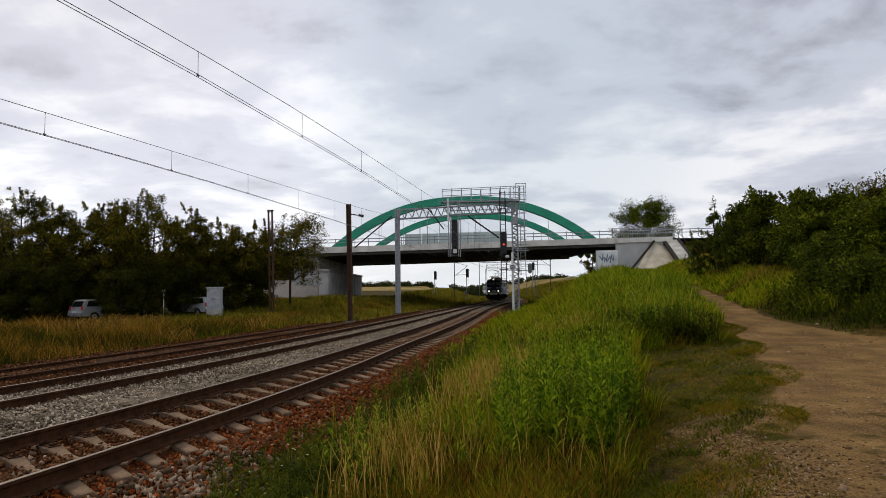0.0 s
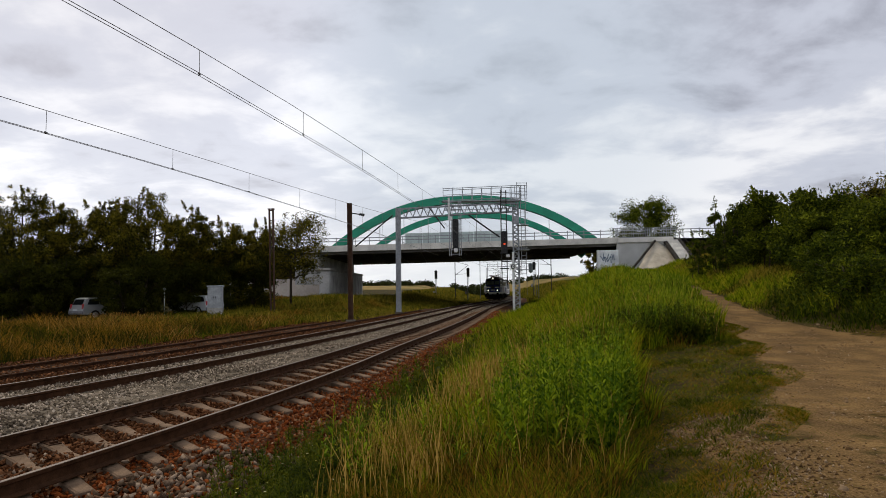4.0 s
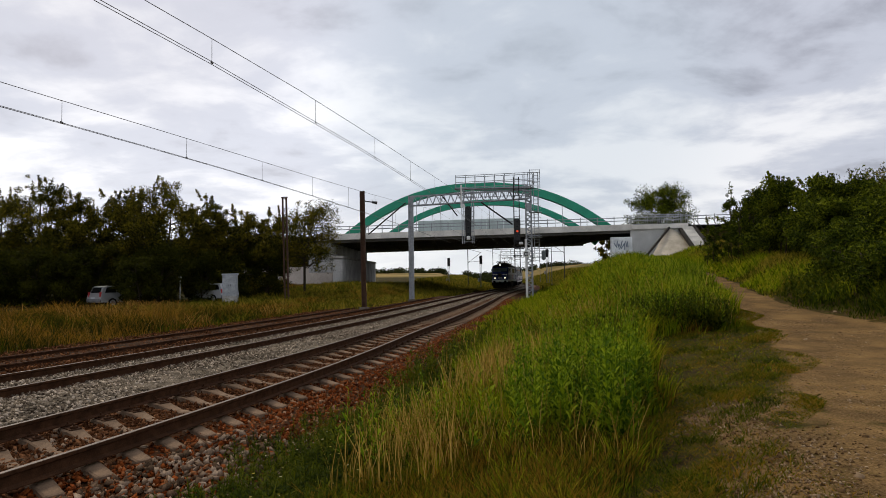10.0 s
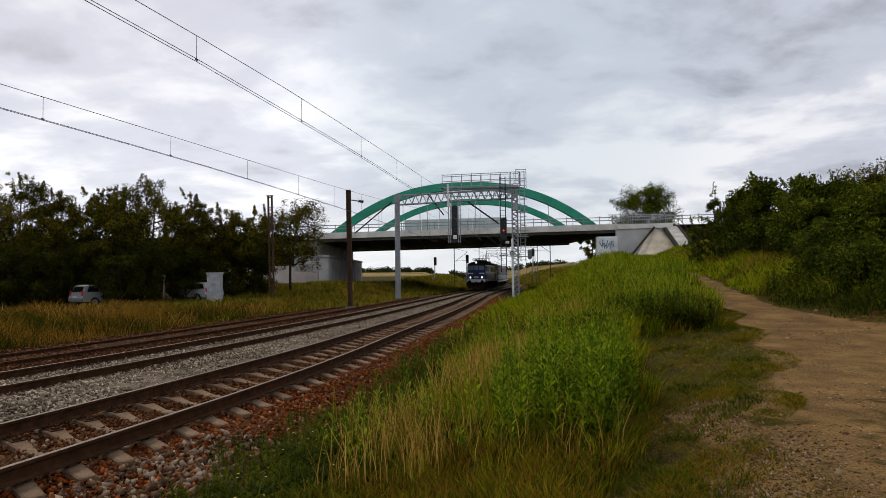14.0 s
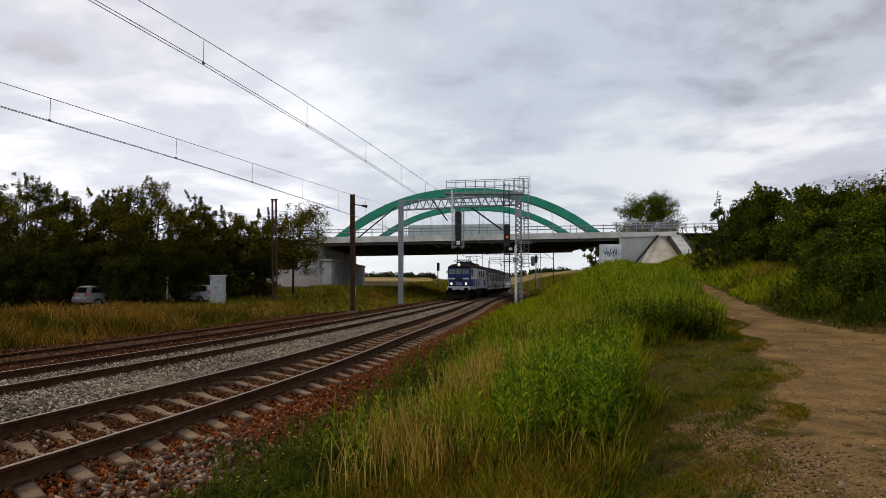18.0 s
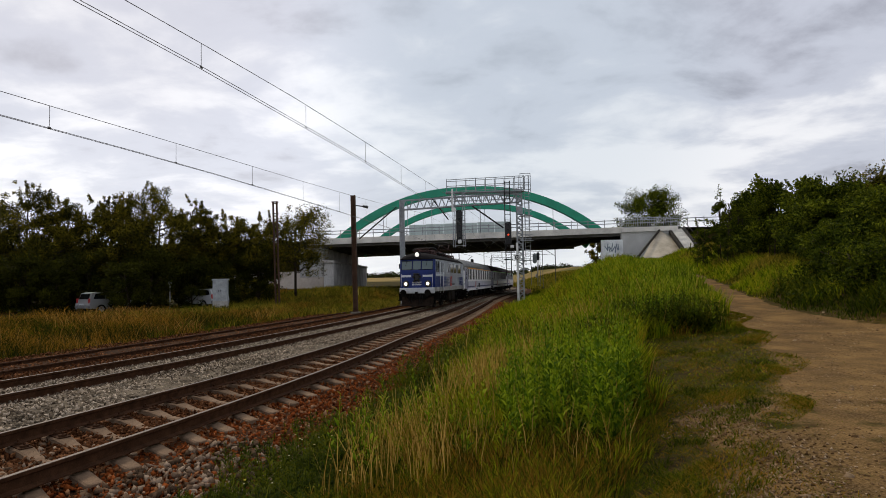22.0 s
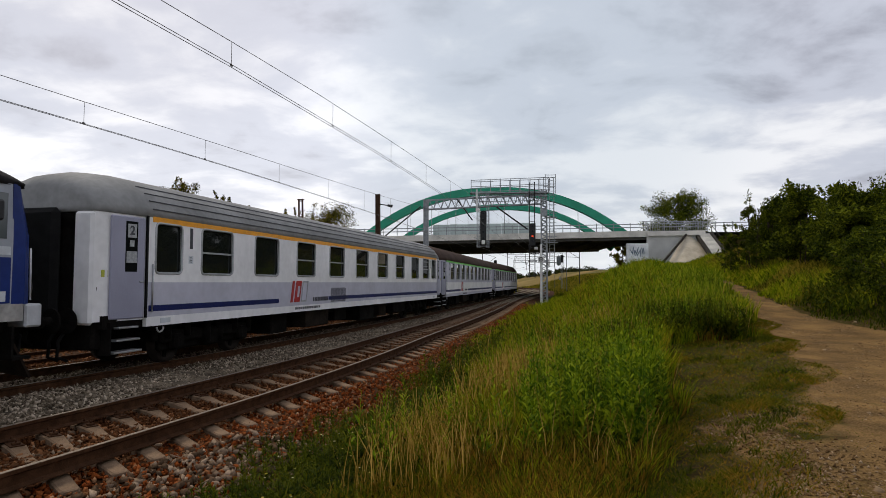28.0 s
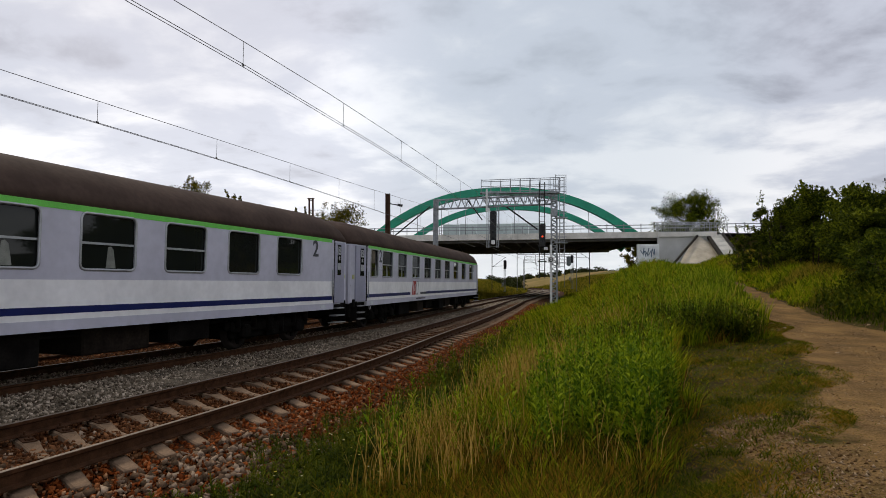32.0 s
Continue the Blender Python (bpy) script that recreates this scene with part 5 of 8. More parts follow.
def build_grass():
    # short sward everywhere on the bank
    x, y, r = scatter(11, 66000, 3.6, 46, lambda y: bank_left(y) + 1.15 * smooth(22, 12, y), bank_right, 1.7)
    keep = (x < tall_edge(y)) | (r.random(len(x)) < 0.3)
    x, y = x[keep], y[keep]
    h = np.where(x > tall_edge(y), 0.03 + 0.05 * r.random(len(x)), 0.10 + 0.22 * r.random(len(x)))
    worn = y + 1.2 * wave(x, y, 0.8, 3.0) < 9.0
    for pick, m, label, seed in ((~worn, GRASS, "short green and yellowing meadow grass", 21), (worn, TURF, "short brownish grass at the foot of the bank", 20)):
        blades("short_grass", x[pick], y[pick], h[pick], 0.008 + 0.0011 * y[pick], 0.8, m, label, seed)
    x, y, r = scatter(51, 9000, -4, 4, lambda y: -3.4 + 0 * y, lambda y: 4.0 + 0 * y, 1.0)
    blades("short_grass", x, y, 0.03 + 0.06 * r.random(len(x)), 0.010, 0.9, TURF, "short trodden grass round the standpoint", 52)
    # trodden turf between the tall growth and the path
    x, y, r = scatter(39, 120000, 3.4, 22, tall_edge, lambda y: bank_right(y) + 0.35, 1.25)
    keep = r.random(len(x)) < np.clip(0.72 + 0.8 * wave(x, y, 0.55, 2.0) + 0.4 * wave(x, y, 0.21, 6.0), 0.10, 1)
    keep &= r.random(len(x)) > 0.78 * worn_tongue(x, y)
    x, y = x[keep], y[keep]
    blades("trodden_turf", x, y, (0.02 + 0.05 * r.random(len(x))) * (1 + 1.2 * smooth(0.2, 0.7, wave(x, y, 0.9, 12.0))), 0.006 + 0.0008 * y, 1.1, TURF, "trodden green and brown turf beside the path", 40)
    x, y, r = scatter(49, 30000, 4.0, 17, lambda y: tall_edge(y) - 0.1, lambda y: bank_right(y) + 0.1, 1.2)
    keep = wave(x, y, 0.6, 15.0) + 0.5 * wave(x, y, 0.17, 3.0) > 0.42
    x, y = x[keep], y[keep]
    blades("grass_tufts", x, y, 0.04 + 0.10 * r.random(len(x)), 0.006 + 0.0006 * y, 0.9, HERB, "dark green tufts in the trodden turf", 50)
    # tall mixed grass on the bank
    # (tussocks: each a sheaf of blades leaning outward)
    cx, cy, r = scatter(12, 5200, 4.6, 46, lambda y: bank_left(y) + 1.1 + 0.6 * smooth(14, 8, y), tall_edge, 1.45)
    size = np.interp(cy, [4, 5.8, 7, 9, 14, 25, 40], [0.16, 0.22, 0.46, 0.58, 0.72, 0.85, 0.85]) * (0.72 + 0.22 * wave(cx, cy, 1.3, 1.0) + 0.55 * r.random(len(cx)) ** 1.6)
    size *= smooth(0, 1.6, cx - bank_left(cy) - 0.5) * 0.7 + 0.3
    size *= 1 - 0.5 * np.sqrt(patch(cx, cy, 1.75, 8.4, 1.2, 2.2)) - 0.55 * np.sqrt(patch(cx, cy, 6.3, 17.2, 2.2, 1.9))
    size *= 1 - 0.65 * smooth(3.2, 0.6, tall_edge(cy) - cx) * smooth(20, 25, cy)
    dry = r.random(len(cx)) < 0.15 + 0.6 * smooth(8.5, 5.8, cy)
    per = 27
    a = r.random((len(cx), per)) * 2 * math.pi
    d = (0.03 + 0.14 * r.random((len(cx), per))) * (0.6 + 0.03 * cy[:, None])
    x, y = (cx[:, None] + np.cos(a) * d).ravel(), (cy[:, None] + np.sin(a) * d).ravel()
    h = np.maximum(0.10, (size[:, None] * (0.55 + 0.5 * r.random((len(cx), per)))).ravel())
    dry, a = np.repeat(dry, per), a.ravel()
    for pick, m, label, seed in ((~dry, GRASS, "tall lush green meadow grass in tussocks", 22), (dry, VERGE, "tall yellow-brown grass among the green", 19)):
        blades("tall_grass", x[pick], y[pick], h[pick], 0.0056 + 0.0009 * y[pick], 0.45, m, label, seed, out=a[pick])
    # dry stalks with ears, in drifts
    x, y, r = scatter(13, 40000, 5.8, 24, lambda y: bank_left(y) + 0.7 + 0.5 * smooth(14, 8, y), tall_edge, 1.3)
    drifts = 0.8 * patch(x, y, -0.6, 7.2, 1.15, 1.6, -0.3) + 1.3 * patch(x, y, 1.1, 11.6, 0.9, 2.6, -0.35) + 0.7 * patch(x, y, 3.8, 18.6, 1.0, 2.2, -0.5) + 0.6 * patch(x, y, 0.4, 9.6, 0.7, 1.2)
    keep = r.random(len(x)) < drifts * np.clip(0.26 + 0.5 * wave(x, y, 0.32, 5.0), 0, 1) + 0.015
    x, y = x[keep], y[keep]
    h = np.interp(y, [4, 6, 9, 16, 30], [0.42, 0.66, 0.80, 0.92, 1.0]) * (0.65 + 0.5 * r.random(len(x)))
    blades("dry_stalks", x, y, h, 0.0030 + 0.0005 * y, 0.26, STRAW, "straw-coloured dry grass stalks with ears", 23, head=0.35)
    # soft seed heads over the crest
    x, y, r = scatter(59, 15000, 10, 40, lambda y: tall_edge(y) - np.interp(y, [10, 16, 40], [2.0, 4.2, 5.5]), lambda y: tall_edge(y) - 0.15, 1.1)
    keep = r.random(len(x)) < (0.25 + 0.6 * smooth(-0.2, 0.5, wave(x, y, 1.6, 9.0))) * (patch(x, y, 6.2, 16.9, 2.2, 1.5) < 0.1)
    x, y = x[keep], y[keep]
    blades("feather_grass", x, y, np.interp(y, [10, 18, 40], [0.55, 0.8, 0.95]) * (0.6 + 0.5 * r.random(len(x))), 0.004 + 0.0007 * y, 0.35, FEATHER, "pale green grass with soft seed heads", 60, head=0.7)
    # low dark herbs creeping into the ballast edge
    x, y, r = scatter(14, 26000, 3.6, 24, lambda y: bank_left(y) - 0.45, lambda y: bank_left(y) + 2.1, 1.4)
    keep = wave(x, y, 0.5, 7.0) > -0.25
    x, y = x[keep], y[keep]
    blades("low_herbs", x, y, 0.05 + 0.24 * r.random(len(x)) * smooth(-0.5, 0.8, x - bank_left(y)), 0.026, 1.2, HERB, "low dark green herbs at the ballast edge", 24, "herbs")
    # small flower heads among the herbs
    x, y, r = scatter(41, 50, 5.4, 9.0, lambda y: bank_left(y) + 0.1, lambda y: bank_left(y) + 1.2, 1.3)
    z = land(x, y) + 0.08 + 0.16 * r.random(len(x))
    ring = np.array([(math.cos(a), math.sin(a), 0.0) for a in (math.pi * k / 3 for k in range(6))])
    v = ring[None] * (0.010 + 0.008 * r.random((len(x), 1, 1))) + np.stack([x, y, z], 1)[:, None]
    tagged(arrays("small_flowers", v.reshape(-1, 3), np.arange(len(x) * 6).reshape(-1, 6), leaf_material("flower_heads", (0.3, (0.55, 0.42, 0.03)), (0.7, (0.70, 0.66, 0.40)))), "small yellow and whitish flower heads", "flowers", kind="stuff")
    # brown verge across the line
    def verge_r(y):
        return line_x(y) - 5.9 + 0.3 * np.sin(y)
    def verge_l(y):
        return line_x(y) - 15.5 - 0.12 * y
    x, y, r = scatter(15, 80000, 12, 74, verge_l, verge_r, 1.1)
    h = (0.45 + 0.35 * r.random(len(x))) * (0.8 + 0.45 * wave(x, y, 2.2)) * (0.35 + 0.65 * smooth(0, 2.2, verge_r(y) - x)) * (1 - 0.55 * smooth(32, 40, y) * smooth(9, 13, line_x(y) - x))
    h = h * (1 + 0.35 * wave(x, y, 0.9, 6.0))
    blades("verge_grass", x, y, np.maximum(h, 0.1), 0.007 + 0.0006 * y, 0.6, VERGE, "tall brownish verge grass beyond the tracks", 25)
    # seed heads in drifts above the verge
    x, y, r = scatter(55, 15000, 14, 40, lambda y: verge_l(y) + 0.5, lambda y: verge_r(y) - 0.6, 1.1)
    keep = r.random(len(x)) < 0.03 + 0.5 * smooth(0.05, 0.6, wave(x, y, 2.6, 11.0))
    x, y = x[keep], y[keep]
    blades("verge_stalks", x, y, 0.45 + 0.4 * r.random(len(x)), 0.005 + 0.0005 * y, 0.6, VERGE_STRAW, "reddish straw-coloured seed heads over the verge", 56, head=0.5)
    x, y, r = scatter(57, 14000, 14, 66, verge_l, lambda y: verge_r(y) - 0.3, 1.1)
    keep = wave(x, y, 3.1, 4.0) > -0.15
    x, y = x[keep], y[keep]
    blades("verge_grass", x, y, 0.25 + 0.35 * r.random(len(x)), 0.013 + 0.0008 * y, 0.8, HERB, "dark green grass patches in the verge", 58)
    x, y, r = scatter(63, 15000, 30, 74, lambda y: line_x(y) - 17, lambda y: verge_r(y) - 0.4, 1.0)
    keep = wave(x, y, 3.3, 2.0) > -0.3
    x, y = x[keep], y[keep]
    blades("verge_grass", x, y, 0.3 + 0.35 * r.random(len(x)), 0.012 + 0.0007 * y, 0.7, OLIVE, "olive and straw-coloured grass on the rising verge", 64)
    x, y, r = scatter(16, 22000, 40, 112, lambda y: line_x(y) - 12, lambda y: line_x(y) - 3.6, 1.0)
    blades("verge_grass", x, y, 0.3 + 0.4 * r.random(len(x)), 0.06, 0.7, OLIVE, "green and olive growth along the far cutting", 26)
    x, y, r = scatter(42, 16000, 106, 175, lambda y: line_x(y) - 16, lambda y: line_x(y) - 3.0, 1.0)
    blades("verge_grass", x, y, 0.4 + 0.5 * r.random(len(x)), 0.16, 0.6, OLIVE, "green cutting beyond the bridge", 43)
    x, y, r = scatter(17, 20000, 40, 110, lambda y: line_x(y) + 6.6, lambda y: line_x(y) + 13, 1.0)
    blades("verge_grass", x, y, 0.3 + 0.4 * r.random(len(x)), 0.06, 0.6, GRASS, "green growth on the bank towards the bridge", 27)
    x, y, r = scatter(47, 30000, 106, 215, lambda y: line_x(y) + 5.5, lambda y: line_x(y) + 32, 1.0)
    blades("verge_grass", x, y, 0.4 + 0.5 * r.random(len(x)), 0.18, 0.6, OLIVE, "olive green slope beyond the bridge", 48)
    # under the bushes, right of the path
    def hedge_l(y):
        return np.interp(y, PATH_Y, PATH_X) + np.interp(y, PATH_Y, PATH_W) * 1.02 + 0.2 * np.sin(y * 2)
    x, y, r = scatter(18, 46000, 12, 70, hedge_l, lambda y: hedge_l(y) + 8.5, 1.3)
    h = (0.18 + 0.5 * r.random(len(x))) * (0.25 + 0.75 * smooth(0, 1.6, x - hedge_l(y))) * (0.8 + 0.5 * wave(x, y, 1.4, 2.0))
    # near grass takes the dark herb colour, which paints the bushes' shade on it
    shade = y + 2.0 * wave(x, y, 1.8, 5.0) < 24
    for pick, m, label, seed in ((shade, HERB, "grass under the bushes, their shade in its dark green", 28), (~shade, OLIVE, "olive green grass on the slope below the bushes", 29)):
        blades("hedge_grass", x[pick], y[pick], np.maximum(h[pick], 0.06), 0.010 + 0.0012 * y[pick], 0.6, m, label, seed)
    x, y, r = scatter(44, 16000, 21, 62, hedge_l, lambda y: hedge_l(y) + 3.2, 1.0)
    keep = wave(x, y, 2.4, 8.0) > -0.1
    x, y = x[keep], y[keep]
    blades("hedge_grass", x, y, 0.2 + 0.5 * r.random(len(x)) * smooth(0, 1.0, x - hedge_l(y)), 0.010 + 0.0012 * y, 0.6, GRASS, "lighter yellow-green grass along the upper path", 45)
    # beyond the rise the path is grown over
    x, y, r = scatter(53, 14000, 37, 72, lambda y: np.interp(y, PATH_Y, PATH_X) - 2.2, lambda y: np.interp(y, PATH_Y, PATH_X) + 2.2, 1.0)
    blades("verge_grass", x, y, (0.2 + 0.4 * r.random(len(x))) * smooth(36, 44, y), 0.05, 0.6, GRASS, "green grass closing over the far path", 54)
    # thin tufts standing on the path itself
    x, y, r = scatter(19, 16000, 3.6, 16, lambda y: np.interp(y, PATH_Y, PATH_X - PATH_W), lambda y: np.interp(y, PATH_Y, PATH_X + PATH_W), 1.1)
    keep = (patch(x, y, 7.0, 12.0, 0.55, 0.7) + patch(x, y, 4.2, 7.4, 0.5, 1.4, -0.4) + patch(x, y, 5.4, 9.6, 0.4, 0.8) + 0.30 * (wave(x, y, 0.35, 9.0) > 0.50) * (y < 12)) > 0.75 * r.random(len(x)) + 0.1
    x, y = x[keep], y[keep]
    blades("grass_tufts", x, y, 0.02 + 0.04 * r.random(len(x)), 0.010, 1.2, TURF, "sparse trodden tufts on the path", 29)


build_grass()


def weeds(name, count, place, height, leaves, length, material, label, seed):
    """Upright weeds: a stem with narrow leaves all the way up."""
    rng = np.random.default_rng(seed)
    x, y = place(rng, count)
    z = land(x, y) - 0.03
    h = height * (0.45 + 0.65 * rng.random(count))
    lean_x, lean_y = (rng.random((2, count)) - 0.5) * 0.22
    t = (np.arange(leaves)[None, :] + rng.random((count, leaves))) / leaves
    t = 0.08 + 0.92 * t
    a = np.arange(leaves)[None, :] * 2.4 + rng.random((count, 1)) * 6
    ln = length * (1.1 - 0.75 * t) * (0.7 + 0.6 * rng.random((count, leaves)))
    bx, by, bz = x[:, None] + lean_x[:, None] * h[:, None] * t, y[:, None] + lean_y[:, None] * h[:, None] * t, z[:, None] + h[:, None] * t
    dx, dy, rise = np.cos(a), np.sin(a), 0.55 + 0.8 * rng.random((count, leaves))
    w = ln * 0.15
    v = np.empty((count, leaves, 6, 3))
    for k, (s, lift, f) in enumerate(((0.0, 0.0, 0.35), (0.5, 0.48, 1.0), (0.95, 0.62, 0.12))):
        cx, cy, cz = bx + dx * ln * s, by + dy * ln * s, bz + ln * rise * lift
        v[:, :, 2 * k] = np.stack([cx - dy * w * f, cy + dx * w * f, cz], -1)
        v[:, :, 2 * k + 1] = np.stack([cx + dy * w * f, cy - dx * w * f, cz], -1)
    n = count * leaves
    f = (np.array([(0, 1, 3, 2), (2, 3, 5, 4)])[None] + 6 * np.arange(n)[:, None, None]).reshape(-1, 4)
    stem = np.empty((count, 4, 3))
    stem[:, 0], stem[:, 1] = np.stack([x - 0.004, y, z], 1), np.stack([x + 0.004, y, z], 1)
    top = np.stack([x + lean_x * h, y + lean_y * h, z + h], 1)
    stem[:, 2], stem[:, 3] = top + (0.002, 0, 0), top - (0.002, 0, 0)
    verts = np.concatenate([v.reshape(-1, 3), stem.reshape(-1, 3)])
    f = np.concatenate([f, n * 6 + np.arange(count * 4).reshape(-1, 4)])
    return tagged(arrays(name, verts, f, material), label, "weeds", kind="stuff")


def clump(cx, cy, rx, ry):
    def place(rng, n):
        y = cy + ry * np.clip(rng.normal(size=n) * 0.5, -0.9, 0.9)
        return np.minimum(cx + rx * np.clip(rng.normal(size=n) * 0.5, -0.9, 0.9), tall_edge(y) - 0.1 - 0.3 * rng.random(n)), y
    return place


def along_ridge(y0, y1, back=1.8, gap=0.2):
    def place(rng, n):
        y = y0 + (y1 - y0) * rng.random(n)
        return tall_edge(y) - gap - back * rng.random(n) ** 1.3, y
    return place


weeds("tall_weeds", 250, clump(1.75, 8.4, 1.2, 2.2), 1.30, 36, 0.15, WEED, "green upright weeds with narrow leaves", 31)
weeds("tall_weeds", 60, clump(1.2, 7.4, 1.0, 0.9), 0.95, 30, 0.15, WEED, "green upright weeds with narrow leaves", 32)
weeds("tall_weeds", 420, lambda rng, n: (4.6 + 2.3 * rng.random(n), 16.1 + 2.4 * rng.random(n)), 0.95, 24, 0.17, HERB, "dark leafy weeds in a clump beside the path", 47)
weeds("tall_weeds", 150, lambda rng, n: (4.5 + 2.3 * rng.random(n), 16.2 + 2.4 * rng.random(n)), 1.05, 24, 0.17, WEED, "fresh green weeds rising from the dark clump", 65)
weeds("tall_weeds", 260, lambda rng, n: (lambda y: (line_x(y) + 6.3 + 2.6 * rng.random(n), y))(13 + 14 * rng.random(n)), 0.8, 22, 0.18, HERB, "dark leafy weeds at the foot of the bank", 48)
weeds("tall_weeds", 260, along_ridge(10.5, 13.5, 2.4), 0.7, 20, 0.17, WEED, "green weeds along the crest of the bank", 33)
weeds("tall_weeds", 700, along_ridge(13.5, 19, 2.6), 0.80, 20, 0.20, HERB, "dark weeds along the crest of the bank", 34)
weeds("tall_weeds", 900, along_ridge(20, 46, 4.0, 2.2), 0.85, 14, 0.28, WEED, "green weeds along the far crest of the bank", 35)
weeds("tall_weeds", 160, lambda rng, n: (lambda y: (bank_left(y) + 0.6 + 1.2 * rng.random(n), y))(7 + 14 * rng.random(n)), 0.5, 18, 0.15, HERB, "dark weeds at the foot of the bank", 36)
weeds("tall_weeds", 420, along_ridge(19, 32, 5.5, 0.3), 0.85, 20, 0.20, HERB, "dark leafy weeds among the crest grass", 49)
weeds("low_herbs", 2600, lambda rng, n: (lambda y: (bank_left(y) - 0.5 + 2.0 * rng.random(n) ** 0.8, y))(4.2 + 16 * rng.random(n) ** 1.4), 0.24, 16, 0.085, HERB, "low dark leafy herbs creeping into the ballast", 38)
weeds("low_herbs", 160, lambda rng, n: (lambda y: (bank_left(y) + 0.2 + 1.6 * rng.random(n), y))(4.6 + 9 * rng.random(n) ** 1.4), 0.34, 16, 0.10, HERB, "taller leafy herbs at the foot of the bank", 39)
weeds("tall_weeds", 420, lambda rng, n: (lambda y: (bank_left(y) + 1.0 + (tall_edge(y) - bank_left(y) - 1.3) * rng.random(n), y))(6.5 + 14 * rng.random(n)), 0.85, 20, 0.15, WEED, "single weeds standing among the grass", 46)
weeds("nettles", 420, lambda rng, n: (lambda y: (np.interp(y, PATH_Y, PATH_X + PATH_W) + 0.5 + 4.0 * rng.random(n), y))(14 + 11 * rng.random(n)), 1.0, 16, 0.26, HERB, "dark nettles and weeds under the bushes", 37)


def foliage(rng, centres, radii, count, leaf, material, name):
    """Leaf faces spread over many clumps, denser towards each clump's skin."""
    k = rng.choice(len(centres), count, p=radii**1.7 / np.sum(radii**1.7))
    d = rng.normal(size=(count, 3))
    d /= np.linalg.norm(d, axis=1)[:, None]
    c = centres[k] + d * (radii[k] * (0.15 + 1.15 * rng.random(count) ** 0.7))[:, None] * np.array([1, 1, 0.85])
    a = rng.normal(size=(count, 3))
    a /= np.linalg.norm(a, axis=1)[:, None]
    b = np.cross(a, d + rng.normal(size=(count, 3)) * 0.7)
    b /= np.linalg.norm(b, axis=1)[:, None] + 1e-9
    s = (leaf * (0.6 + 0.8 * rng.random(count)))[:, None]
    v = np.stack([c - a * s, c + b * s * 0.75, c + a * s], 1)
    return arrays(name, v.reshape(-1, 3), np.arange(count * 3).reshape(-1, 3), material)


def tree(x, y, height, spread, label, seed, material, leaves=7000, leaf=0.16, trunk=0.28, low=0.25, stems=1, name="tree", category="tree", base=None, shoots=0, limbs=11, puff=1.0):
    rng = np.random.default_rng(seed)
    z = float(land(x, y)) if base is None else base
    t = thing(name, pose(x, y, z - 0.05), label, category, "trees and bushes")
    centres, radii = [], []
    wood = Solid()
    for s in range(stems):
        a0 = rng.random() * 6.28
        off = (0.35 * stems * 0.3 * math.cos(a0), 0.35 * stems * 0.3 * math.sin(a0))
        top = (off[0] + rng.normal() * spread * 0.25, off[1] + rng.normal() * spread * 0.25, height * (0.82 + 0.1 * rng.random()))
        pts = [Vector((off[0], off[1], 0)), Vector((off[0] * 1.3 + rng.normal() * 0.1, off[1] * 1.3, height * low)), Vector(((off[0] + top[0]) / 2, (off[1] + top[1]) / 2, height * 0.55)), Vector(top)]
        wood.tube(pts, [trunk / stems**0.5, trunk * 0.8 / stems**0.5, trunk * 0.5 / stems**0.5, 0.03], 8)
        for k in range(limbs):
            f = low * 0.8 + (0.95 - low * 0.8) * (k + rng.random()) / limbs
            root = pts[0].lerp(pts[3], f)
            g = (f - low * 0.6) / (1 - low * 0.6)
            reach = spread * (0.45 + 0.6 * math.sin(min(1, max(0.05, g)) * math.pi * 0.86 + 0.25)) * (0.7 + 0.45 * rng.random())
            a = k * 2.4 + rng.random() * 1.2
            tip = root + Vector((math.cos(a) * reach, math.sin(a) * reach, reach * (0.25 + 0.4 * rng.random())))
            wood.tube([root, root.lerp(tip, 0.5) + Vector((0, 0, reach * 0.08)), tip], [trunk * 0.28, trunk * 0.17, 0.015], 6)
            for q in (0.55, 0.8, 1.0):
                for _ in range(2):
                    p = root.lerp(tip, q) + Vector(rng.normal(size=3) * spread * 0.13)
                    centres.append(tuple(p))
                    radii.append(spread * puff * (0.08 + 0.20 * rng.random() ** 1.5))
        for _ in range(7):
            centres.append((top[0] + rng.normal() * spread * 0.22, top[1] + rng.normal() * spread * 0.22, height * (0.80 + 0.24 * rng.random())))
            radii.append(spread * (0.05 + 0.10 * rng.random()))
    # upright shoots breaking the crown's outline
    skin = [c for c in centres if c[2] > height * 0.45]
    for _ in range(shoots):
        c = Vector(skin[rng.integers(len(skin))])
        tip = c + Vector((rng.normal() * 0.18, rng.normal() * 0.18, 0.55 + 0.6 * rng.random())) * spread * 0.5
        wood.tube([c, tip], [0.02, 0.006], 4, False)
        for q in (0.35, 0.55, 0.72, 0.86, 1.0):
            centres.append(tuple(c.lerp(tip, q)))
            radii.append(spread * (0.075 - 0.045 * q))
    part("trunk", wood, BARK, t, "grey-brown trunk and limbs")
    crown = foliage(rng, np.array(centres), np.array(radii) * 1.12, int(leaves * 2.0), leaf * 0.72, material, "crown")
    crown.parent = t
    return t


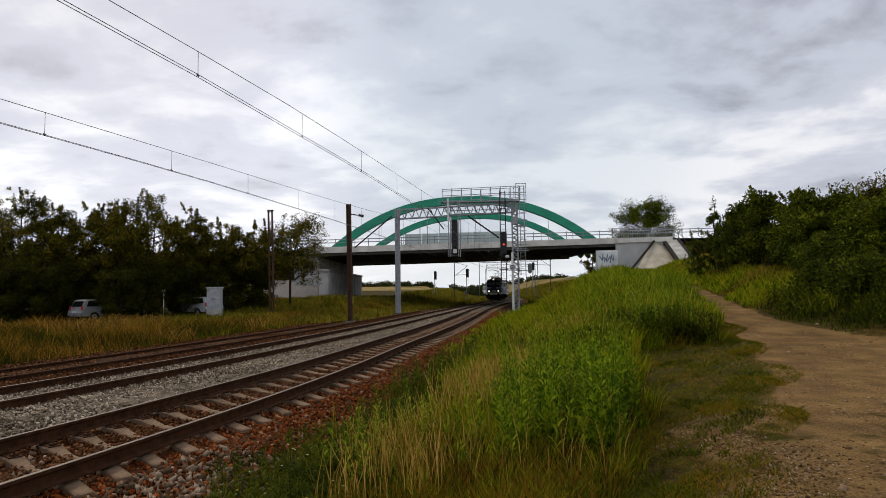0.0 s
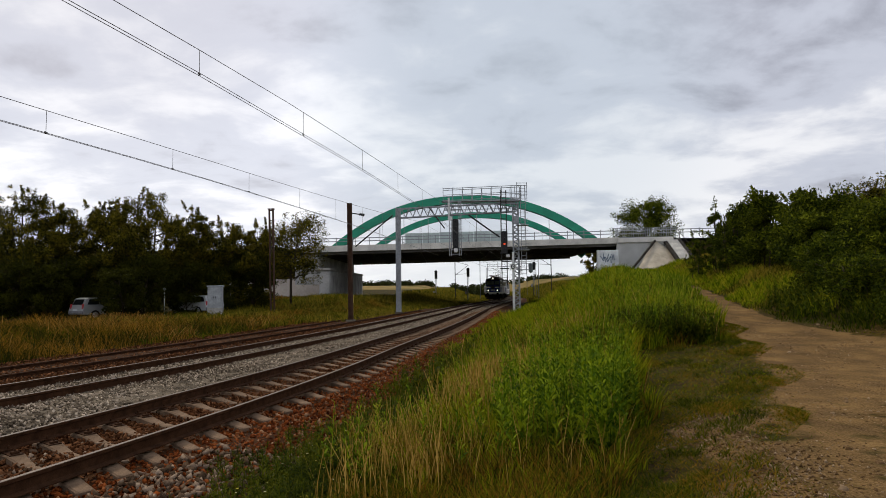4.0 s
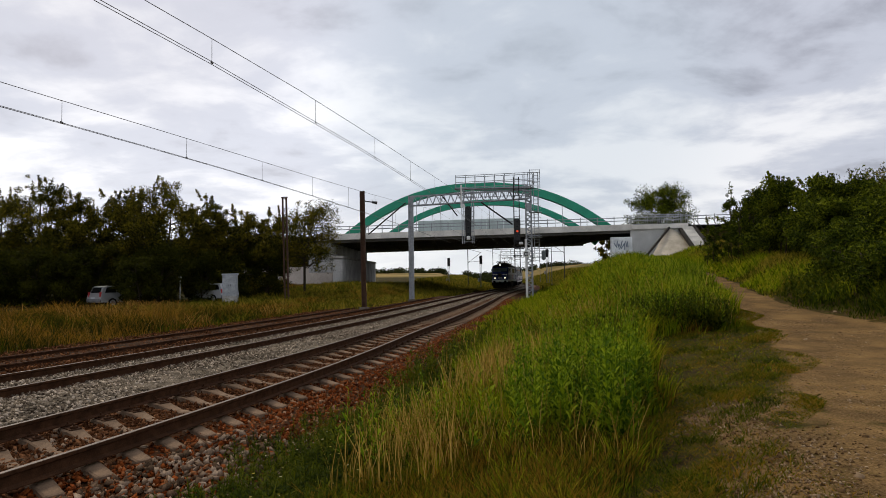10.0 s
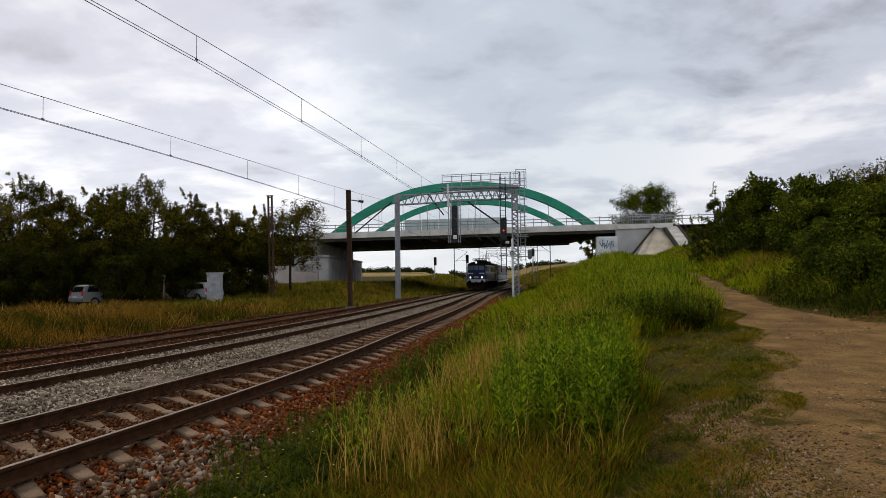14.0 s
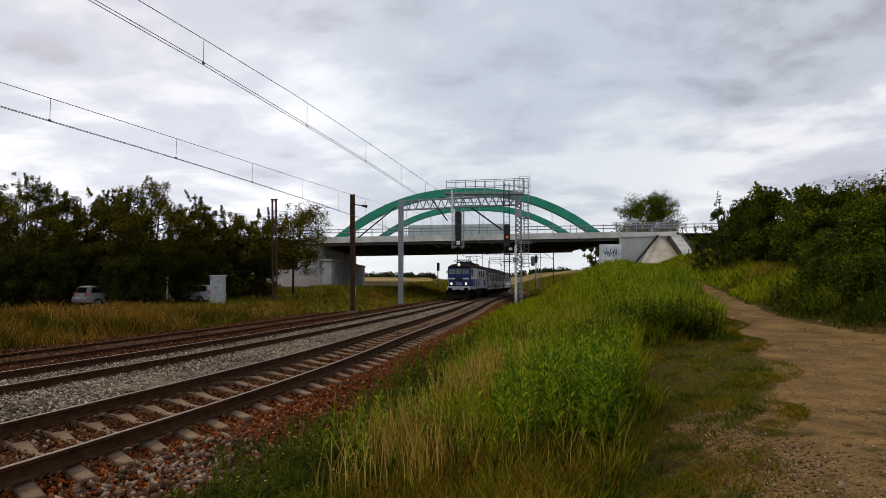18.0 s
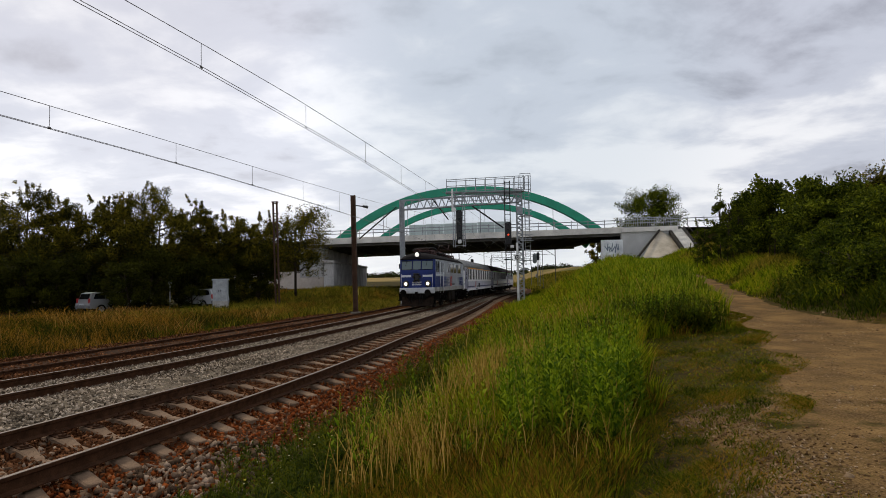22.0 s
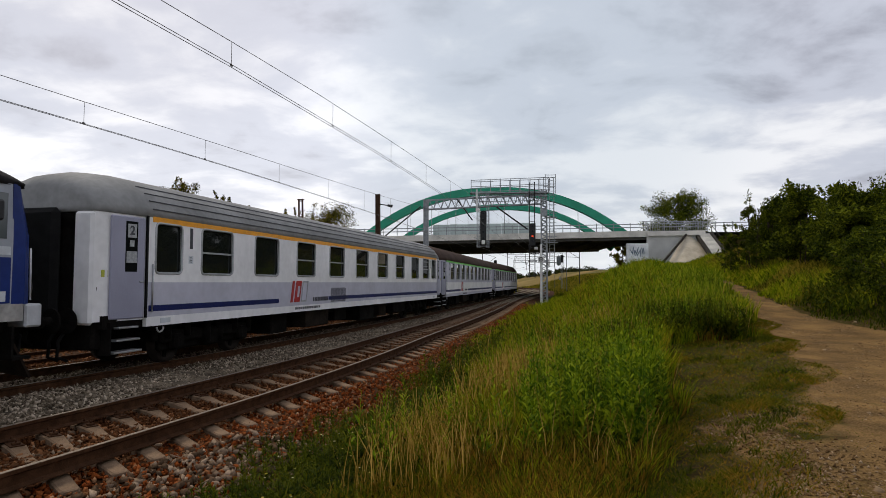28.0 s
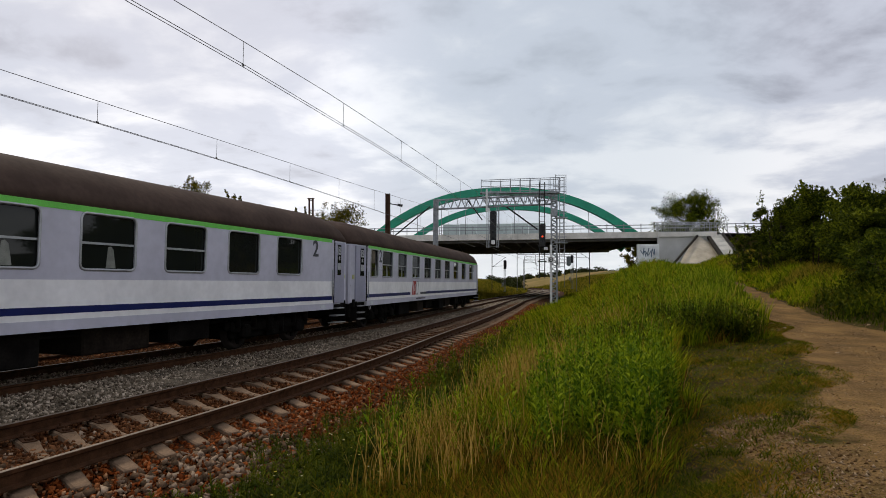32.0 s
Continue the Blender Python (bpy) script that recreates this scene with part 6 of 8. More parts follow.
def build_trees():
    dark, thin = "dark green broadleaf tree in full leaf", "slender tree with an airy crown and bare lower trunk"
    for i, (x, y, top, s) in enumerate(((-35.8, 48, 9.0, 2.2), (-33.0, 48, 10.2, 2.3), (-30.8, 49, 9.2, 1.9), (-27.9, 50, 9.3, 2.1), (-26.2, 49, 9.2, 1.9), (-22.4, 48, 9.7, 2.6), (-20.6, 50, 8.8, 1.9), (-24.4, 47, 6.8, 1.8), (-17.6, 50, 7.6, 1.9), (-16.6, 54.5, 7.8, 1.7), (-29.5, 46.5, 6.5, 2.0), (-19.2, 49, 6.2, 1.6))):
        tree(x, y, (top - float(land(x, y))) * 0.96, s, dark, 40 + i, TREE_LEAF, 15000, 0.115, 0.22, 0.12, 2, shoots=24)
    tree(-14.3, 57.4, 8.4, 2.6, thin, 54, TREE_LEAF, 7000, 0.14, 0.15, 0.36, 3, shoots=10, puff=1.15)
    # bushes whose dark leaf colour carries the shade below the crowns
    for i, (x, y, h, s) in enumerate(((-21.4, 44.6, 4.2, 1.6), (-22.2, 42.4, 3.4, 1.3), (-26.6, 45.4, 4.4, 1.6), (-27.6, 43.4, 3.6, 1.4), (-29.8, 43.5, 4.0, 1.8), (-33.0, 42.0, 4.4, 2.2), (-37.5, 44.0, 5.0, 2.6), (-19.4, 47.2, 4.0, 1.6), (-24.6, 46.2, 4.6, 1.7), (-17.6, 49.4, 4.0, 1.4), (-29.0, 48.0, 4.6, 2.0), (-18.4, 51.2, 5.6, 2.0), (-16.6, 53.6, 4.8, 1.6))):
        tree(x, y, h, s, "dense bush under the trees, their shade in its leaf colour", 60 + i, UNDER_LEAF, 6500, 0.12, 0.10, 0.02, 3, "bush", "bush", shoots=6)
    tree(37.4, 118, 14.6, 4.9, "big round tree behind the bridge", 76, BUSH_LEAF, 20000, 0.22, 0.5, 0.2, 1, shoots=0, limbs=22, puff=1.25)
    tree(28.0, 117, 7.6, 1.7, "small dark tree beyond the bridge opening", 72, TREE_LEAF, 3600, 0.2, 0.2, 0.15, 2)
    bush = "large dense green bush beside the path"
    for i, (x, y, top, s, n) in enumerate(((23.2, 50.0, 6.0, 1.0, 4000), (20.6, 43.5, 6.9, 1.1, 6000), (19.3, 39.0, 7.0, 1.3, 9000), (18.5, 35.0, 6.7, 1.5, 11000), (18.9, 32.0, 6.0, 1.7, 13000), (17.4, 29.0, 4.5, 1.4, 11000), (20.6, 30.0, 5.4, 1.8, 11000), (18.9, 25.5, 4.7, 1.6, 13000), (16.6, 26.0, 3.7, 1.1, 8000), (18.0, 22.6, 3.6, 1.2, 9000), (20.8, 26.5, 4.9, 1.8, 10000), (20.0, 22.0, 4.2, 1.6, 9000), (23.6, 47.0, 6.6, 1.5, 5000))):
        tree(x, y, top - float(land(x, y)), s, bush, 80 + i, BUSH_LEAF, n, 0.075 + 0.0012 * y, 0.08, 0.03, 3, "bush", "bush", shoots=12, limbs=5, puff=1.25)
    rng = random.Random(7)
    for i, y in enumerate((16.0, 18.5, 20.5, 22.5, 24.5)):
        x = float(np.interp(y, PATH_Y, PATH_X + PATH_W)) + rng.uniform(2.4, 3.8)
        tree(x, y, rng.uniform(1.1, 1.8), rng.uniform(0.8, 1.1), "low leafy shrub in front of the bushes", 110 + i, BUSH_LEAF, 4200, 0.06 + 0.001 * y, 0.04, 0.02, 4, "shrub", "shrub", shoots=6)
    for i, (x, y, top, s) in enumerate(((17.9, 40.0, 7.3, 0.55), (17.2, 38.6, 6.2, 0.6), (18.6, 39.4, 7.0, 0.6), (16.9, 40.8, 5.4, 0.6))):
        tree(x, y, top - float(land(x, y)), s, "tall feathery shoots standing above the bushes", 95 + i, BUSH_LEAF, 2600, 0.085, 0.05, 0.1, 3, "sapling", "sapling", shoots=16)
    for i, (x, y, top, s) in enumerate(((22.6, 32.5, 6.8, 1.7), (24.5, 33.0, 7.0, 1.9), (21.2, 34.0, 6.0, 1.5))):
        tree(x, y, top - float(land(x, y)), s, "tall dark tree behind the bushes", 130 + i, TREE_LEAF, 9000, 0.10, 0.14, 0.1, 3, shoots=14)


build_trees()


def build_hedge():
    """A clipped hedge with a flat top under the trees."""
    rng = np.random.default_rng(99)
    h = thing("clipped_hedge", pose(-36.0, 45.0, float(land(-33, 45))), "dark clipped hedge with a flat top", "hedge")
    n = 9000
    c = np.stack([rng.uniform(-6, 6.0, n), rng.uniform(-0.6, 0.6, n), rng.uniform(0.0, 1.75, n) ** 0.8 * 1.1], 1)
    a, b = rng.normal(size=(2, n, 3)) * 0.07
    v = np.stack([c - a, c + b, c + a, c - b], 1)
    arrays("leaves", v.reshape(-1, 3), np.arange(n * 4).reshape(-1, 4), BUSH_LEAF, h)


build_hedge()


def build_far_woods():
    """The distant tree line and hedges on the fields, far too many trees to count."""
    rng = np.random.default_rng(90)
    x = rng.uniform(-260, 160, 420)
    y = rng.uniform(380, 460, 420)
    z = land(x, y)
    r = rng.uniform(1.0, 2.6, 420)
    centres = np.stack([x, y, z + r * 0.5], 1)
    ob = foliage(rng, centres, r, 40000, 0.7, FAR_LEAF, "far_woods")
    tagged(ob, "low dark line of distant woods on the horizon", "woods", kind="stuff")
    hx, hy = rng.normal(6.5, 2.4, 26), rng.normal(205, 6, 26)
    centres = np.stack([hx, hy, land(hx, hy) + 1.4], 1)
    ob = foliage(rng, centres, rng.uniform(1.2, 2.4, 26), 5200, 0.4, FAR_LEAF, "far_hedge")
    tagged(ob, "dark thicket beyond the railway curve", "woods", kind="stuff")


build_far_woods()


# ---- train ----
BLUE = mat("deep_blue_paint", (0.009, 0.026, 0.15), 0.38, vary=0.18, scale=1.2, fine=8, bump=0.01, coat=0.0, spec=0.25)
LOCO_GREY = mat("light_grey_paint", (0.345, 0.365, 0.405), 0.4, vary=0.14, scale=1.0, fine=7, bump=0.01)
FRAME_GREY = mat("pale_frame_grey", (0.52, 0.53, 0.55), 0.5, vary=0.2, scale=1.3, fine=9, bump=0.02)
SILL_GREY = mat("dirty_frame_grey", (0.36, 0.345, 0.325), 0.6, vary=0.35, scale=1.6, fine=9, bump=0.03)
ROOF_BLACK = mat("sooty_roof", (0.020, 0.018, 0.018), 0.8, vary=0.3, scale=1.0, fine=8)
UNDER = mat("grimy_underframe", (0.009, 0.008, 0.007), 0.9, vary=0.5, scale=3, fine=20)
UNDER_BROWN = mat("brown_dusty_boxes", (0.022, 0.017, 0.013), 0.9, vary=0.4, scale=3, fine=20)
WHEEL = mat("wheel_steel", (0.025, 0.020, 0.017), 0.7, 0.2, vary=0.3, scale=4)
PANE = glass("dark_window_glass", (0.008, 0.009, 0.009), 0.10, 0.0, 0.3, 1.14)
COACH_PANE = glass("coach_window_glass", (0.012, 0.014, 0.012), 0.02, 0.0, 0.5, 1.36)
# cab side glass and windscreens: lighter tint paints in the sky's reflection
CAB_PANE = glass("cab_side_glass", (0.10, 0.115, 0.12), 0.05, 0.0, 0.5, 1.5)
SCREEN = glass("windscreen_glass", (0.13, 0.17, 0.175), 0.08, 0.0, 0.3)
RUBBER = mat("black_rubber", (0.015, 0.015, 0.015), 0.8, vary=0.2)
ALLOY = mat("window_alloy", (0.40, 0.41, 0.42), 0.4, 0.7, vary=0.15)
RED = mat("signal_red_paint", (0.42, 0.025, 0.025), 0.4, vary=0.1)
PALE_MARK = mat("pale_lettering", (0.60, 0.63, 0.66), 0.5, vary=0.1)
STICKER = mat("greyed_sticker", (0.38, 0.39, 0.40), 0.5, vary=0.25, scale=18)
DARK_MARK = mat("dark_lettering", (0.05, 0.05, 0.06), 0.5, vary=0.1)
RAIL_WHITE = mat("white_handrail", (0.66, 0.67, 0.68), 0.45, vary=0.1)
COPPER_ARM = mat("red_brown_roof_gear", (0.075, 0.032, 0.028), 0.6, 0.3, vary=0.3)
HEADLIGHT = glow("lit_headlamp", (1.0, 0.90, 0.72), 2.4)
TRAIN, WHEELS = [], []


def slab(name, parent, x, y0, y1, z0, z1, material, thick=0.04, label=""):
    """A flat upright plate on a vehicle's side at x, from y0 to y1."""
    return part(name, Solid().box((x, (y0 + y1) / 2, (z0 + z1) / 2), (thick, abs(y1 - y0), abs(z1 - z0))), material, parent, label)


def wheelset(parent, y, r):
    w = part("wheelset", Solid().tube([(-0.95, 0, 0), (0.95, 0, 0)], 0.085, 10), WHEEL, parent)
    w.matrix_basis = pose(0, y, r)
    for x in (-0.755, 0.755):
        o = 1 if x > 0 else -1
        rim = [(x - 0.07 * o, r + 0.028), (x - 0.045 * o, r + 0.026), (x - 0.04 * o, r), (x + 0.065 * o, r - 0.004), (x + 0.065 * o, r - 0.10), (x + 0.02 * o, r - 0.12), (x + 0.015 * o, 0.14), (x + 0.07 * o, 0.10), (x + 0.07 * o, 0.0)]
        rings = [[(px, pr * math.cos(a), pr * math.sin(a)) for px, pr in rim] for a in (2 * math.pi * k / 20 for k in range(21))]
        part("wheel", Solid().sweep(rings, True, False, False), WHEEL, w)
        spokes = Solid()
        for k in range(3):
            spokes.box((x + 0.03 * o, 0, 0), (0.05, 0.09, r * 1.7), pose(0, 0, 0, 60 * k, 0, 0))
        part("web", spokes, UNDER, w)
    WHEELS.append((w, y, r))
    return w


def bogie(parent, y, half, r, heavy):
    b = part("bogie", Solid(), UNDER, parent)
    s = Solid()
    for x in (-1.02, 1.02):
        s.box((x, 0, r + 0.12), (0.14, half * 2 + 1.0, 0.26), b=0.04)
        for dy in (-half, half):
            s.box((x * 1.06, dy, r), (0.22, 0.34, 0.34), b=0.06)
            s.tube([(x * 1.06, dy - 0.32, r + 0.1), (x * 1.06, dy - 0.32, r + 0.42)], 0.09, 8)
            s.tube([(x * 1.06, dy + 0.32, r + 0.1), (x * 1.06, dy + 0.32, r + 0.42)], 0.09, 8)
        s.box((x * 1.03, 0, r + 0.02), (0.2, 0.7, 0.4), b=0.05)
        s.tube([(x * 1.08, -0.25, r - 0.1), (x * 1.08, -0.25, r + 0.35)], 0.11, 10)
        s.tube([(x * 1.08, 0.25, r - 0.1), (x * 1.08, 0.25, r + 0.35)], 0.11, 10)
    # added dark filler block: closes the see-through, stands for shade under the train
    s.box((0, 0, r + 0.06), (1.9, half * 2 + 0.7, 0.52), b=0.05)
    for dy in (-half - 0.55, 0, half + 0.55):
        s.box((0, dy, r + 0.15), (2.0, 0.2, 0.22), b=0.03)
    b.data = s.mesh("bogie")
    b.data.materials.append(UNDER)
    b.matrix_basis = pose(0, y, 0)
    for dy in (-half, half):
        wheelset(b, dy, r)
    return b


def buffers(parent, end, reach, z=1.05):
    for x in (-0.875, 0.875):
        s = Solid().tube([(x, end, z), (x, end + reach * 0.6, z)], 0.11, 10).tube([(x, end + reach * 0.55, z), (x, end + reach, z)], [0.08, 0.08], 10)
        s.tube([(x, end + reach * 0.93, z), (x, end + reach, z)], 0.23, 14)
        part("buffer", s, UNDER, parent)
    s = Solid().box((0, end + reach * 0.4, z), (0.14, abs(reach) * 0.9, 0.16), b=0.03)
    s.tube([(0.05, end + reach * 0.7, z), (0.05, end + reach * 0.9, z - 0.35), (-0.05, end + reach * 0.7, z - 0.45)], 0.035, 6)
    part("coupling", s, UNDER, parent)


def lettering(name, parent, text, m, size, material, label, bold=0.0):
    cu = bpy.data.curves.new(name, "FONT")
    cu.body, cu.size, cu.extrude, cu.offset, cu.align_x, cu.align_y = text, size, 0.002, bold, "CENTER", "CENTER"
    ob = new(name, cu)
    me = bpy.data.meshes.new_from_object(ob)
    bpy.data.objects.remove(ob)
    bpy.data.curves.remove(cu)
    ob = part(name, me, material, parent, label)
    if not me.materials:
        me.materials.append(material)
    else:
        me.materials[0] = material
    ob.matrix_basis = m
    return ob


def on_side(side, x, y, z):
    """Pose of lettering on a vehicle's side: it reads upright from outside."""
    return pose(side * x, y, z, 90, 0, 90 if side > 0 else -90)


def logo(parent, side, x, y, z, h):
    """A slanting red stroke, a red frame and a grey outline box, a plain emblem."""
    d = side  # along the side, the reader's right
    def slant(name, o, w, z0, z1, material, label):
        q = [(y + d * (u + v * 0.22) * h, z + v * h) for u, v in ((o, z0), (o + w, z0), (o + w, z1), (o, z1))]
        part(name, Solid().sweep([[(side * (x + e), p, r) for p, r in q] for e in (-0.002, 0.004)]), material, parent, label)

    for o, w, z0, z1 in ((0.0, 0.22, 0.0, 1.0), (0.36, 0.22, 0.0, 1.0), (0.58, 0.34, 0.76, 1.0), (0.58, 0.34, 0.0, 0.24), (0.82, 0.10, 0.24, 0.76)):
        slant("emblem_stroke", o, w, z0, z1, RED, "red emblem stroke")
    for o, w, z0, z1 in ((1.04, 0.07, 0.0, 1.0), (1.11, 0.44, 0.92, 1.0), (1.11, 0.44, 0.0, 0.08), (1.55, 0.07, 0.0, 1.0)):
        slant("emblem_outline", o, w, z0, z1, STICKER, "grey emblem outline")


def text_bars(parent, side, x, y, z, n, pitch, h, material):
    """Writing too small to read, as a row of short bars."""
    rng = random.Random(int(abs(y) * 100) + n)
    for k in range(n):
        w = pitch * rng.uniform(0.55, 0.85)
        part("marking", Solid().box((side * x, y + side * pitch * k, z), (0.006, w, h)), material, parent)


def half_width(y):
    """Half the locomotive's width: the cabs narrow towards the ends."""
    return 1.46 - 0.084 * max(0.0, abs(y) - 5.2)


def plate(name, parent, s, out, y0, y1, z0, z1, material, label=""):
    """A thin plate that follows the locomotive's side."""
    cuts = sorted({y0, y1} | {c for c in (-5.2, 5.2) if min(y0, y1) < c < max(y0, y1)})
    rings = [[(s * (half_width(y) + o), y, z) for o, z in ((-0.02, z0), (out, z0), (out, z1), (-0.02, z1))] for y in cuts]
    return part(name, Solid().sweep(rings), material, parent, label)


def build_locomotive():
    L = 15.2
    loco = thing("locomotive", pose(0, 0, 0), "blue and light grey electric locomotive, headlamps lit, rear pantograph raised", "locomotive")
    # body between the cabs
    side = [(-1.46, 1.39), (-1.47, 2.4), (-1.44, 3.30), (1.44, 3.30), (1.47, 2.4), (1.46, 1.39)]
    part("body", Solid().sweep([[(x * w, y, z) for x, z in side] for y, w in ((-7.1, 0.89), (-5.2, 1), (5.2, 1), (7.1, 0.89))]), LOCO_GREY, loco, "light grey ribbed body")
    # cab noses: five-sided in plan, the upper half leaning back
    for e in (1, -1):
        rings = []
        for z, back in ((1.39, 0.0), (2.50, 0.02), (2.52, 0.03), (3.30, 0.24)):
            rings.append([(-1.30, 7.08 * e, z), (-1.275, (7.34 - back * 0.6) * e, z), (-1.16, (7.48 - back) * e, z), (0, (7.60 - back) * e, z), (1.16, (7.48 - back) * e, z), (1.275, (7.34 - back * 0.6) * e, z), (1.30, 7.08 * e, z)])
        if e < 0:
            rings = [r[::-1] for r in rings]
        nose = part("cab_front", Solid().sweep(rings), BLUE, loco, "deep blue cab front")
        # windscreens lie on the leaning facets
        def face(px, z, out=0.012):
            ax = abs(px)
            back = 0.03 + (z - 2.52) / 0.78 * 0.21 if z > 2.52 else 0.02 * (z - 1.39) / 1.11
            yy = 7.60 - back - (0.12 / 1.16) * min(ax, 1.16) - max(0, ax - 1.16) * 1.2
            return (px, (yy + out) * e, z)

        for x0, x1, za, zb in ((-1.14, -0.36, 2.60, 3.17), (-0.30, 0.30, 2.60, 3.17), (0.36, 1.14, 2.60, 3.17)):
            rings = [[face(px, za, -0.03), face(px, za), face(px, zb), face(px, zb, -0.03)] for px in (x0, (x0 + x1) / 2, x1)]
            pane = part("windscreen", Solid().sweep(rings), SCREEN, nose, "windscreen with a grey sky reflection in its colour")
            edge = Solid().tube([face(x0, za, 0.016), face(x1, za, 0.016), face(x1, zb, 0.016), face(x0, zb, 0.016), face(x0, za, 0.016)], 0.018, 5)
            part("gasket", edge, RUBBER, pane)
        for px in (-0.75, 0.75):
            part("wiper", Solid().tube([face(px, 3.22, 0.03), face(px + 0.08, 2.85, 0.05)], 0.014, 5), RUBBER, nose)
        for x0, x1 in ((-1.14, -0.42), (0.42, 1.14)):
            q = [face(x0, 2.10, 0.004), face(x1, 2.10, 0.004), face(x1, 2.24, 0.004), face(x0, 2.24, 0.004)]
            part("front_stripe", Solid().sweep([[(p[0], p[1] - 0.01 * e, p[2]) for p in q], q]), PALE_MARK, nose, "pale stripe")
        for px in (-0.80, 0.80):
            c = face(px, 1.65, 0.0)
            lamp = part("headlamp", Solid().tube([c, (c[0], c[1] + 0.13 * e, c[2])], [0.235, 0.215], 16), BLACK, nose, "dark round lamp housing")
            ring = [(c[0] + 0.165 * math.cos(a), c[1] + 0.14 * e, c[2] + 0.165 * math.sin(a)) for a in (2 * math.pi * k / 16 for k in range(17))]
            part("chrome_ring", Solid().tube(ring, 0.03, 6), mat("worn_lamp_ring", (0.10, 0.085, 0.07), 0.5, 0.3), lamp)
            part("lens", Solid().ball((c[0], c[1] + 0.12 * e, c[2]), 0.115, 12, (1, 0.35, 1)), HEADLIGHT if e > 0 else mat("unlit_lens", (0.25, 0.25, 0.24), 0.15), lamp)
        # plate, socket box and number bars
        socket = Solid()
        socket.box((0, 7.66 * e, 2.06), (0.34, 0.16, 0.40), b=0.05).box((0, 7.68 * e, 2.30), (0.46, 0.14, 0.10), b=0.03)
        part("jumper_box", socket, BLACK, nose, "black jumper box")
        for px, pz in ((-0.22, 2.14), (0.22, 2.14), (-0.16, 1.88), (0.16, 1.88)):
            part("jumper_socket", Solid().tube([(px, 7.58 * e, pz), (px, 7.76 * e, pz - 0.05)], [0.09, 0.075], 10), BLACK, nose, "black jumper socket")
        for row, n in ((1.74, 8), (1.60, 8)):
            for k in range(n):
                part("marking", Solid().box(((k - n / 2 + 0.5) * 0.085, 7.605 * e, row), (0.06, 0.012, 0.10)), PALE_MARK, nose)
        for px in (-1.12, 1.12):
            part("handrail", Solid().tube([face(px, 1.45, 0.06), face(px, 2.30, 0.06)], 0.016, 6), RAIL_WHITE, nose)
        # top lamp and lip over the windscreens
        part("eyebrow", Solid().tube([(-1.28, 7.16 * e, 3.31), (-1.14, 7.34 * e, 3.33), (0, 7.44 * e, 3.35), (1.14, 7.34 * e, 3.33), (1.28, 7.16 * e, 3.31)], 0.035, 6), ROOF_BLACK, nose)
        lamp = part("top_lamp", Solid().tube([(0, 6.6 * e, 3.64), (0, 7.38 * e, 3.60)], [0.20, 0.215], 16), ROOF_BLACK, loco, "single lamp on the roof edge")
        part("lens", Solid().ball((0, 7.37 * e, 3.60), 0.165, 12, (1, 0.3, 1)), glow("dim_top_lamp", (1.0, 0.95, 0.86), 0.8) if e > 0 else MATS["unlit_lens"], lamp)
        # beam, buffers, plough
        part("front_beam", Solid().box((0, 7.52 * e, 1.20), (2.52, 0.30, 0.38), b=0.03), FRAME_GREY, loco, "pale grey buffer beam")
        part("beam_skirt", Solid().sweep([[(-0.9, yy, 1.02), (0.9, yy, 1.02), (0.65, yy, 0.62), (-0.65, yy, 0.62)] for yy in ((7.40 * e, 7.60 * e) if e < 0 else (7.60 * e, 7.40 * e))]), UNDER, loco)
        buffers(loco, 7.62 * e, 0.52 * e)
        plough = Solid()
        prof = [(0.85, 7.35), (0.75, 7.55), (0.18, 7.85)]
        plough.sweep([[(x, (y - abs(x) * 0.22) * e, z) for z, y in prof] + [(x, (y - abs(x) * 0.22 - 0.05) * e, z) for z, y in prof[::-1]] for x in (-1.15, -0.6, 0, 0.6, 1.15)])
        part("snow_plough", plough, mat("rusty_plough", (0.022, 0.015, 0.011), 0.85, vary=0.5, scale=4), loco, "grimy brown snow plough")
        for px in (-0.45, -0.28, 0.3, 0.5):
            part("brake_hose", Solid().tube([(px, 7.62 * e, 1.0), (px, 7.86 * e, 0.82), (px + 0.05, 7.88 * e, 0.55), (px + 0.02, 7.75 * e, 0.42)], 0.03, 6), RUBBER, loco)
        for px in (-1.3, 1.3):
            part("front_step", Solid().box((px, 7.2 * e, 0.55), (0.32, 0.3, 0.05)), UNDER, loco)
            part("step_hanger", Solid().box((px, 7.05 * e, 0.8), (0.3, 0.04, 0.5)), UNDER, loco)
    # frame along the sides and roof
    for s in (-1, 1):
        part("side_frame", Solid().sweep([[(s * (w - 0.05), y, 1.125), (s * (w + 0.05), y, 1.125), (s * (w + 0.05), y, 1.395), (s * (w - 0.05), y, 1.395)] for y, w in ((-7.3, 1.26), (-5.2, 1.44), (5.2, 1.44), (7.3, 1.26))]), SILL_GREY, loco, "dirty grey frame edge")
    arc = [(-1.46, 3.28), (-1.36, 3.44), (-1.05, 3.62), (-0.5, 3.74), (0, 3.77), (0.5, 3.74), (1.05, 3.62), (1.36, 3.44), (1.46, 3.28)]
    roof = []
    for y, w, h in ((-7.45, 0.70, 0.25), (-7.30, 0.84, 0.62), (-6.9, 0.905, 0.92), (-5.2, 1.0, 1.0), (5.2, 1.0, 1.0), (6.9, 0.905, 0.92), (7.30, 0.84, 0.62), (7.45, 0.70, 0.25)):
        roof.append([(x * w, y, 3.285 + (z - 3.285) * h) for x, z in arc])
    part("roof", Solid().sweep(roof, True), ROOF_BLACK, loco, "sooty dark roof")
